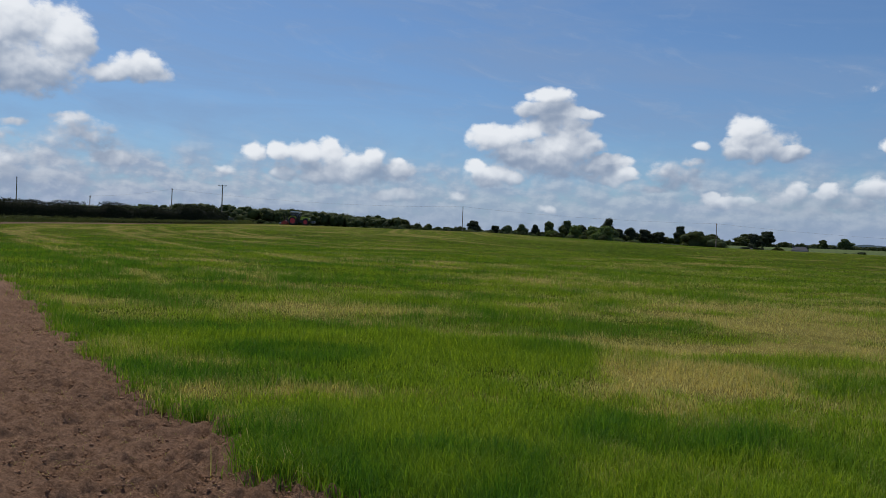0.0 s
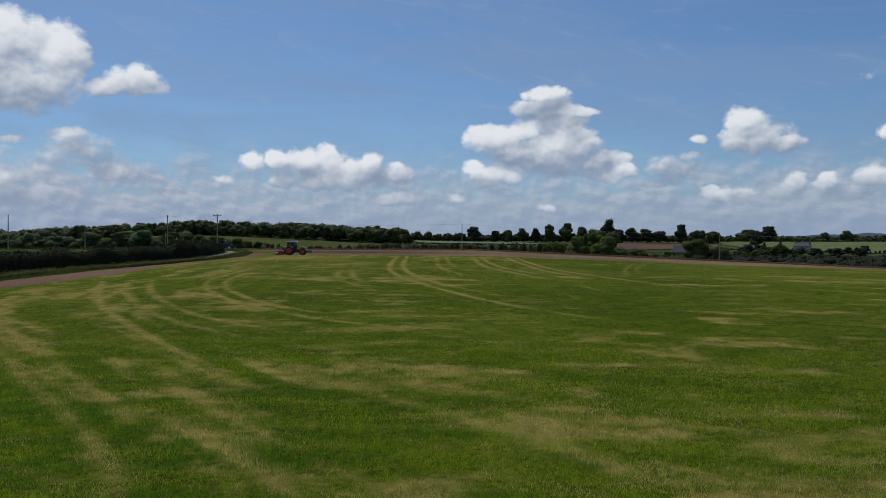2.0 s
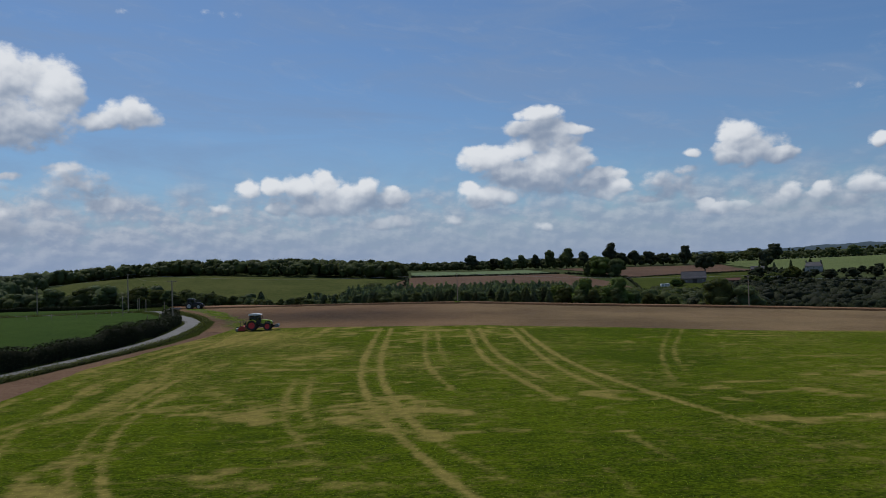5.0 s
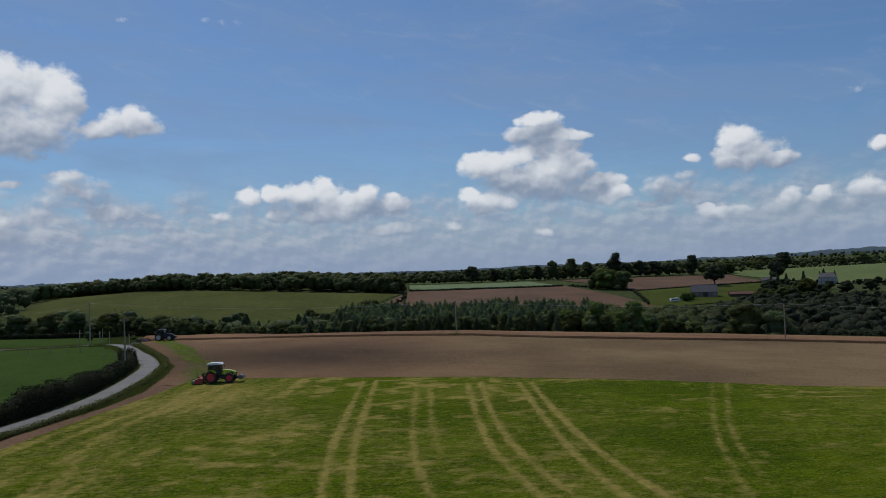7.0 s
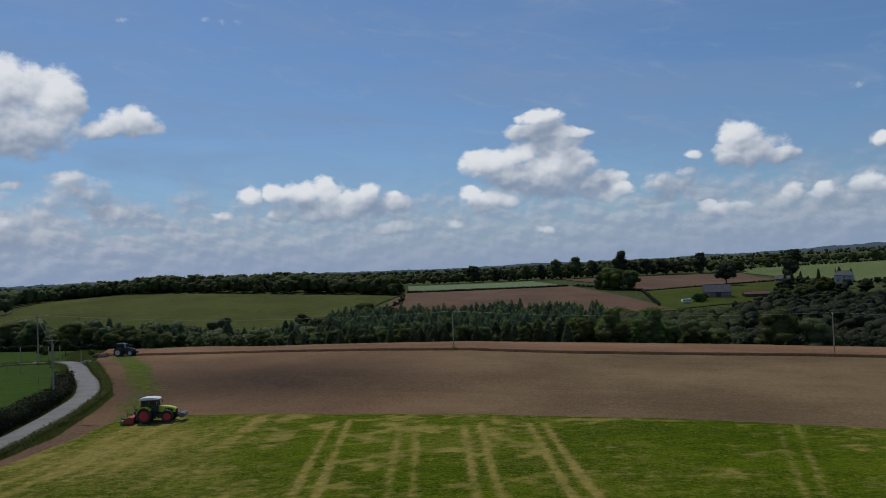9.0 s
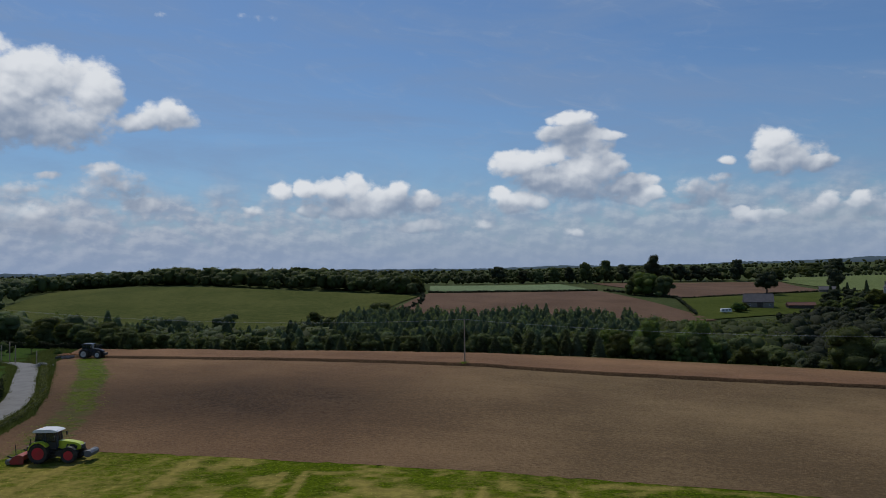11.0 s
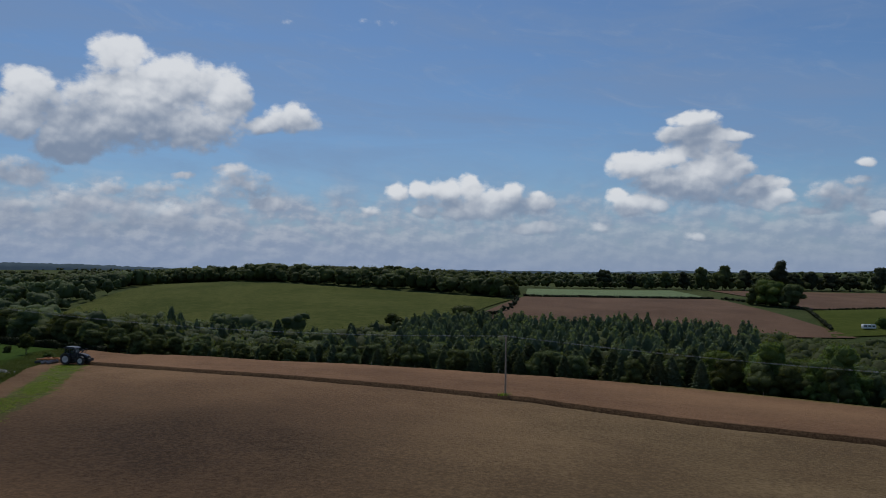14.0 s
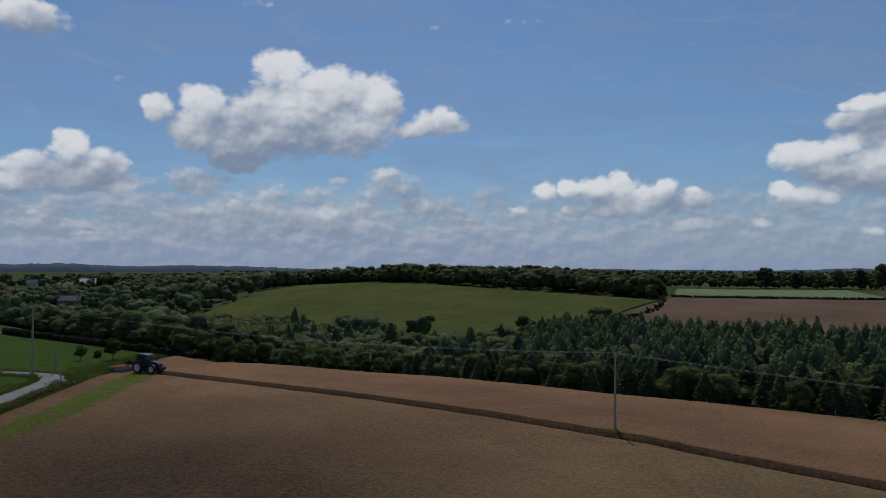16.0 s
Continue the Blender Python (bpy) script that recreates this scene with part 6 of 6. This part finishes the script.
rng = np.random.default_rng(61)
hp = []
for k in range(310):
    u, v = rng.normal(0, 0.16), rng.normal(0, 0.12)
    x, y = -77.6 + u * 3.4 + v * 0.8, 244.0 + u * 2.8 - v * 1.3
    hp.append((x, y, float(height(x, y)) + 0.05 + 0.95 * max(0, 1 - math.hypot(u, v) / 0.9) * rng.random()))
clods("rubble_heap", hp, 0.11, M_CHALK, "heap of pale broken rubble beside the lane", "rubble", 62, "stuff")


# buildings
def gable_house(name, x, y, turn, length, depth, wall_h, roof_h, wall_mat, roof_mat, label, category, windows=(), chimneys=(), door=None, lift=-0.5, hip=0.0):
    t = thing(name, place_on(x, y, lift), label, category, "", turn)
    L2, D2 = length / 2, depth / 2

    def walls(b):
        for s in (-1, 1):
            box(b, 0, s * (D2 - 0.2), wall_h / 2, length, 0.4, wall_h)
            if hip:
                box(b, s * (L2 - 0.2), 0, wall_h / 2, 0.4, depth - 0.8, wall_h)
            else:
                o = [(-D2 + 0.4, 0), (D2 - 0.4, 0), (D2 - 0.4, wall_h), (0, wall_h + roof_h * 0.93), (-D2 + 0.4, wall_h)]
                a = [b.verts.new((s * L2, p, z)) for p, z in o]
                c = [b.verts.new((s * (L2 - 0.4), p, z)) for p, z in o]
                b.faces.new(a)
                b.faces.new(c[::-1])
                for i in range(5):
                    b.faces.new((a[i], a[(i + 1) % 5], c[(i + 1) % 5], c[i]))
    one("wall", t, wall_mat, 0.0, walls)

    def roof(b):
        e = 0.35
        ridge = L2 + e - hip
        low = [(-L2 - e, -D2 - e), (L2 + e, -D2 - e), (L2 + e, D2 + e), (-L2 - e, D2 + e)]
        for dz, flip in ((0.0, 1), (0.22, 0)):
            p = [b.verts.new((px, py, wall_h - 0.15 + dz)) for px, py in low] + [b.verts.new((-ridge, 0, wall_h + roof_h + dz)), b.verts.new((ridge, 0, wall_h + roof_h + dz))]
            for f in ((0, 1, 5, 4), (2, 3, 4, 5), (1, 2, 5), (3, 0, 4)):
                b.faces.new([p[i] for i in (f[::-1] if flip else f)])
    one("roof", t, roof_mat, 0.0, roof)
    one("ridge", t, roof_mat, 0.0, lambda b: rod(b, (-L2 - 0.3 + hip, 0, wall_h + roof_h + 0.2), (L2 + 0.3 - hip, 0, wall_h + roof_h + 0.2), 0.14))
    for wx, wz, ww, wh in windows:
        w = one("window", t, M_GLASS, 0.0, lambda b: box(b, wx, -D2 - 0.01, wz, ww, 0.04, wh))
        one("frame", w, M_WHITE, 0.0, lambda b: ([box(b, wx + s * ww / 2, -D2 - 0.03, wz, 0.09, 0.08, wh + 0.1) for s in (-1, 0, 1)], [box(b, wx, -D2 - 0.03, wz + s * wh / 2, ww + 0.1, 0.08, 0.09) for s in (-1, 1)]), "white window frame")
    if door:
        one("door", t, M_PLANK, 0.02, lambda b: box(b, door[0], -D2 - 0.02, door[2] / 2 + 0.4, door[1], 0.1, door[2]), "dark plank door")
    for cx, ch in chimneys:
        one("chimney", t, M_STONE, 0.03, lambda b: (box(b, cx, 0, wall_h + roof_h + ch * 0.2, 0.9, 0.7, ch * 1.6), box(b, cx, 0, wall_h + roof_h + ch * 1.02, 1.05, 0.85, 0.14)))
    return t


gable_house("barn", 171.5, 556, -14, 16, 8.5, 3.6, 4.6, M_STONE, M_SLATE, "old stone barn with a steep slate roof", "barn", [(-5, 2.2, 0.9, 1.1), (6, 2.2, 0.9, 1.1)], (), (0.5, 3.0, 3.0))
gable_house("shed", 194, 551, -8, 15, 6, 2.4, 1.5, M_PLANK, M_RUST, "low shed with a rusty sheet roof beside the barn", "shed", (), (), (1, 2.4, 2.0))
gable_house("farmhouse", 299, 648, -26, 13, 8, 5.4, 3.0, M_RENDER, M_SLATE, "pale rendered farmhouse with slate roof and two chimneys", "house", [(-4.2, 4.2, 1.3, 1.4), (0, 4.2, 1.3, 1.4), (4.2, 4.2, 1.3, 1.4), (-4.2, 1.7, 1.3, 1.5), (4.2, 1.7, 1.3, 1.5)], [(-5.4, 1.5), (5.4, 1.5)], (0, 1.1, 2.1), hip=2.4)
gable_house("outbuilding", 262, 668, -20, 11, 6, 2.6, 2.2, M_STONE, M_SLATE, "grey-roofed outbuilding near the farmhouse", "outbuilding", (), (), (0, 1.2, 2.0))
for x, y, h, k in ((262, 652, 9, 1), (270, 655, 8.5, 0), (286, 660, 10, 1), (304, 664, 11, 2), (312, 662, 9.5, 1), (255, 648, 7.5, 0)):
    single(SPRUCE[k], "cypress_tree", x, y, h, 12, "dark pointed cypress beside the farmhouse", "conifer")


def caravan(x, y, turn):
    t = thing("caravan", place_on(x, y, 0.25), "white caravan with dark windows parked in the paddock", "caravan", "", turn)
    one("body", t, M_WHITE, 0.12, lambda b: prism(b, [(-2.9, 0.5), (-3.0, 1.5), (-2.7, 2.4), (2.5, 2.5), (3.0, 1.7), (2.9, 0.5)], -1.1, 1.1), "white shell")
    for wx, ww in ((-1.9, 1.2), (0.0, 1.2), (1.8, 1.2)):
        one("window", t, M_BLACK, 0.02, lambda b: box(b, wx, -1.11, 1.65, ww, 0.04, 0.6))
    for s in (-1, 1):
        w = one("wheel", t, M_RUBBER, 0, lambda b: lathe(b, [(0.1, -0.1), (0.32, -0.1), (0.34, 0), (0.32, 0.1), (0.1, 0.1)], (-0.2, s * 1.0, 0.34), 18))
        one("rim", w, M_PALE_RIM, 0, lambda b: lathe(b, [(0.18, s * 0.1), (0.16, s * 0.13), (0.001, s * 0.12)], (-0.2, s * 1.0, 0.34), 14))
    one("drawbar", t, M_STEEL, 0.01, lambda b: [rod(b, (2.8, s * 0.5, 0.55), (4.0, 0, 0.55), 0.05) for s in (-1, 1)])
    return t


caravan(143.5, 527.5, 6)
# farms across the valley
for x, y, l, d, h, r, wm, rm, label in (
        (-602, 640, 16, 8, 3.5, 3, M_RENDER, M_RUST, "pale-walled farm shed across the valley"),
        (-632, 692, 9, 7, 6.0, 3.5, M_RENDER, M_SLATE, "narrow white house across the valley"),
        (-622, 722, 14, 9, 3.5, 2.5, M_RENDER, M_RUST, "wide low farm shed with pale gable"),
        (-618, 746, 15, 10, 4.5, 4.5, M_STONE, M_PALE_RIM, "large barn with a pale sheet roof"),
        (-416, 596, 10, 7, 4.0, 3, M_RENDER, M_SLATE, "small white house among the trees")):
    gable_house("farm_building", x, y, 42, l, d, h, r, wm, rm, label, "farm building", [(-l * 0.25, h * 0.6, 1.2, 1.2), (l * 0.25, h * 0.6, 1.2, 1.2)], (), (0, 1.4, 2.0))
gable_house("cottage", -397, 528, 40, 13, 7, 4.6, 3.2, M_STONE, M_SLATE, "stone cottage with two tall chimneys among the trees", "house", [(-3.5, 3.2, 1.1, 1.2), (3.5, 3.2, 1.1, 1.2)], [(-5.8, 1.6), (5.8, 1.6)], (0, 1.0, 2.0), lift=1.5)

# ---- near grass and clods ----
def blades(name, x, y, tall, width, mat, label, seed, bend=0.5, dry=None, lush=None, simple=False, category="grass", lift=0.06):
    """Grass blades as bent tapering strips in one mesh; simple ones are single slivers."""
    rng = np.random.default_rng(seed)
    n = len(x)
    z = height(x, y) + lift
    a = rng.uniform(0, 6.283, n)
    lean = rng.normal(0, bend, (n, 2)) * tall[:, None] * 0.6
    side = np.stack([np.cos(a), np.sin(a), 0 * a], -1) * (width * 0.5)[:, None]
    p0 = np.stack([x, y, z], -1)
    p2 = p0 + np.concatenate([lean, (tall * (1 - 0.25 * np.abs(lean).sum(1) / np.maximum(tall, 0.01)))[:, None]], 1)
    if simple:
        v, per = np.stack([p0 - side, p0 + side, p2], 1).reshape(-1, 3), 3
        me = raw_mesh(name, v, None, np.arange(n * 3).reshape(-1, 3), mats=(mat,))
    else:
        p1 = p0 + np.concatenate([lean * 0.35, (tall * 0.62)[:, None]], 1)
        v, per = np.stack([p0 - side, p0 + side, p1 + side * 0.8, p1 - side * 0.8, p2], 1).reshape(-1, 3), 5
        i = np.arange(n)[:, None] * 5
        me = raw_mesh(name, v, i + np.array([[0, 1, 2, 3]]), i + np.array([[3, 2, 4]]), mats=(mat,))
    for key, val in (("dry", dry), ("lush", lush)):
        if val is not None:
            me.attributes.new(key, "FLOAT", "POINT").data.foreach_set("value", np.repeat(val, per).astype(np.float32))
    return tagged(new(name, me), label, category, kind="stuff")


def look_of(x, y, rng):
    """Dryness and lushness of blades at places, in streaks that lie across the field."""
    streak = 0.35 * smooth_noise(x * 0.45, y + 0.2 * x, 0.8, 76) + 0.35 * smooth_noise(x * 0.6, y + 0.3 * x, 2.0, 77) + 0.3 * smooth_noise(x, y, 0.35, 79) - 0.5
    right = 0.30 * sstep(-2, 7, x) * (1 - sstep(32, 60, y))
    dry = 0.75 * wear_at(x, y) + 1.8 * streak + right - 0.06 + rng.normal(0, 0.17, len(x))
    lush = np.clip(1.1 - 3.2 * np.abs(smooth_noise(x * 0.5, y, 1.15, 86) - 0.72) - 0.8 * np.maximum(streak, 0) - 0.8 * right + 0.35 * sstep(0, -9, x) + 0.5 * (smooth_noise(x, y, 0.5, 87) - 0.5), 0, 1)
    return dry, lush


def scatter_grass(n, seed, near, far, power):
    rng = np.random.default_rng(seed)
    r = near * (far / near) ** (rng.random(n) ** power)
    a = np.radians(rng.uniform(-36, 34, n))
    x, y = r * np.sin(a), r * np.cos(a)
    ok = x > grass_left(y) + 0.04 + 0.12 * rng.normal(0, 1, n) + 0.5 * np.maximum(0, smooth_noise(x, y, 0.5, 88) - 0.55)
    return x[ok], y[ok], r[ok], rng


for name, count, seed, near, far, power, simple in (("grass", 190000, 71, 4.4, 15, 0.9, False), ("mid_grass", 330000, 171, 12, 75, 0.85, True)):
    x, y, r, rng = scatter_grass(count, seed, near, far, power)
    dry, lush = look_of(x, y, rng)
    clump = smooth_noise(x, y, 0.7, 72) * 0.6 + smooth_noise(x * 0.35, y, 2.4, 73) * 0.7
    tall = (0.08 + 0.20 * clump + 0.05 * lush) * rng.uniform(0.55, 1.25, len(x)) * (1 - 0.5 * np.clip(dry, 0, 1)) * np.clip((85 - r) / 60, 0.25, 1)
    width = 0.0036 + 0.0007 * r
    blades(name, x, y, tall, width, M_BLADE, "standing green grass of the field mixed with dry stalks", seed + 3, 0.62, dry, lush, simple)
# short tufts over the rest of the field
rng = np.random.default_rng(78)
n = 150000
y = 55 + 120 * rng.random(n)
x = -48 + 150 * rng.random(n)
ok = (x > grass_left(y) + 0.1) & (y < north_edge(x) - 0.1) & (np.abs(x) < y * 0.66 + 4)
x, y = x[ok], y[ok]
dry = 1.0 * wear_at(x, y) - 0.03 + rng.normal(0, 0.2, len(x)) + 0.9 * (smooth_noise(x * 0.4, y, 0.9, 76) - 0.5) + 0.5 * (smooth_noise(x * 0.5, y, 4.0, 77) - 0.45)
size = rng.uniform(0.05, 0.12, len(x))
blades("field_tufts", x, y, size * (1 - 0.4 * np.clip(dry, 0, 1)), size * 0.8, M_BLADE, "short tufts and dry clippings of the mown field", 79, 0.8, dry, np.clip(rng.normal(0.3, 0.4, len(x)), 0, 1), True)
# tufts at the soil's edge
rng = np.random.default_rng(81)
tx, ty, tl = [], [], []
for k in range(70):
    cy = 6.4 + 20 * rng.random() ** 1.6
    cx = float(grass_left(cy)) + abs(rng.normal(0.1, 0.2))
    m = int(rng.integers(40, 110))
    tx.append(cx + rng.normal(0, 0.10, m))
    ty.append(cy + rng.normal(0, 0.10, m))
    tl.append(np.full(m, rng.random() ** 0.5))
for cx, cy in ((-1.62, 7.0), (-1.45, 7.1), (-1.3, 6.9), (-1.5, 6.8), (-2.75, 8.5), (-2.05, 7.9)):
    m = 260
    tx.append(cx + rng.normal(0, 0.13, m))
    ty.append(cy + rng.normal(0, 0.10, m))
    tl.append(np.full(m, 1.0))
tx, ty, tl = np.concatenate(tx), np.concatenate(ty), np.concatenate(tl)
blades("edge_tufts", tx, ty, rng.uniform(0.10, 0.34, len(tx)), np.full(len(tx), 0.009), M_BLADE, "long grass tufts hanging over the soil's edge", 82, 0.6, rng.normal(0.0, 0.25, len(tx)), tl)
# clods and straw on the soil
n = 9000
cy = 5.0 * 4.6 ** (rng.random(n) ** 0.9)
cx = np.minimum(grass_left(cy), 0.4) - 4.3 * rng.random(n) - 0.05
lift = 0.09 * (smooth_noise(cx, cy, 0.55, 21) - 0.5) + 0.05 * (0.5 - 2 * np.abs(smooth_noise(cx, cy, 0.27, 22) - 0.5))
clods("soil_clods", np.stack([cx, cy, height(cx, cy) + 0.075 + lift], -1), 0.018, M_CLOD, "small crumbs and clods of brown soil", "soil clods", 83)
n = 5200
sy = 4.8 + 16 * rng.random(n) ** 1.3
sx2 = grass_left(sy) - 8 * rng.random(n)
blades("straw_bits", sx2, sy, rng.uniform(0.02, 0.07, n), np.full(n, 0.005), M_BLADE_DRY, "bits of dry straw on the soil", 84, 2.4, lift=0.07)
# rough grass of the lane's verges
rng = np.random.default_rng(91)
n = 150000
i = rng.integers(0, len(lane_line) - 1, n)
far_side = rng.random(n) < 0.22
off = np.where(far_side, -rng.uniform(1.8, 3.0, n), 1.8 + 4.4 * rng.random(n) ** 1.2)
q = lane_line[i] + lane_side[i] * off[:, None] + rng.normal(0, 0.35, (n, 2))
clear = np.min(np.hypot(q[::1, None, 0] - lane_line[None, ::3, 0], q[::1, None, 1] - lane_line[None, ::3, 1]), 1) > 1.75
ok = clear & (q[:, 1] > 45) & (q[:, 0] > -150) & (q[:, 0] < verge_edge(q[:, 1]) + 0.3 * rng.normal(0, 1, n)) & ((np.abs(off) < 3.0) | (q[:, 0] > -81))
q = q[ok]
bank = far_side[ok] & (q[:, 0] < -84)
# and of the bank between lane, meadow and soil
n = 50000
b = np.stack([rng.uniform(-112, -76, n), rng.uniform(236, 288, n)], -1)
clear = np.min(np.hypot(b[:, None, 0] - lane_line[None, ::3, 0], b[:, None, 1] - lane_line[None, ::3, 1]), 1) > 1.9
b = b[clear & (b[:, 0] < verge_edge(b[:, 1])) & (b[:, 0] > verge_edge(b[:, 1]) - 9 - 3 * smooth_noise(b[:, 0], b[:, 1], 5, 94)) & (b[:, 1] < edge_y(b[:, 0]) + 3)]
q = np.concatenate([q, b])
bank = np.concatenate([bank, np.zeros(len(b), bool)])
m = len(q)
rise = np.where(bank, 1.3, 0.75) * rng.uniform(0.35, 1.0, m) * (0.35 + 1.0 * smooth_noise(q[:, 0], q[:, 1], 2.2, 92))
blades("verge_grass", q[:, 0], q[:, 1], rise, np.full(m, 0.085), M_VERGE, "rough uncut grass on the lane's verges", 93, 0.6, None, None, True, "verge", -0.1)
# grass left standing in a strip of the tilled field
n = 60000
y = rng.uniform(172, 262, n)
line = np.interp(y, [172, 178, 189, 201, 217, 234, 246, 257], [-37.5, -39, -43, -47, -54.5, -62, -69, -75])
x = line + rng.normal(0, 1.9, n)
keep = (smooth_noise(x, y, 4.0, 95) * 0.6 + smooth_noise(x, y, 0.6, 96) * 0.6 > 0.5 + 0.08 * np.abs(x - line)) & (y < furrow(x) - 1.5) & (x > verge_edge(y) + 1)
x, y = x[keep], y[keep]
m = len(x)
blades("strip_grass", x, y, rng.uniform(0.05, 0.15, m), np.full(m, 0.03), M_BLADE, "yellow-green grass left in a strip of the soil", 97, 0.8, rng.normal(0.2, 0.2, m), np.clip(rng.normal(0.7, 0.3, m), 0, 1), True)
# grass round the foot of the pole in the field
m = 260
x, y = 4.1 + rng.normal(0, 0.42, m), 241.2 + rng.normal(0, 0.3, m)
blades("pole_tuft", x, y, rng.uniform(0.2, 0.55, m), np.full(m, 0.05), M_BLADE, "green grass tuft round the foot of the power pole", 98, 0.6, rng.normal(-0.1, 0.2, m), np.full(m, 0.8), True, lift=0.3)
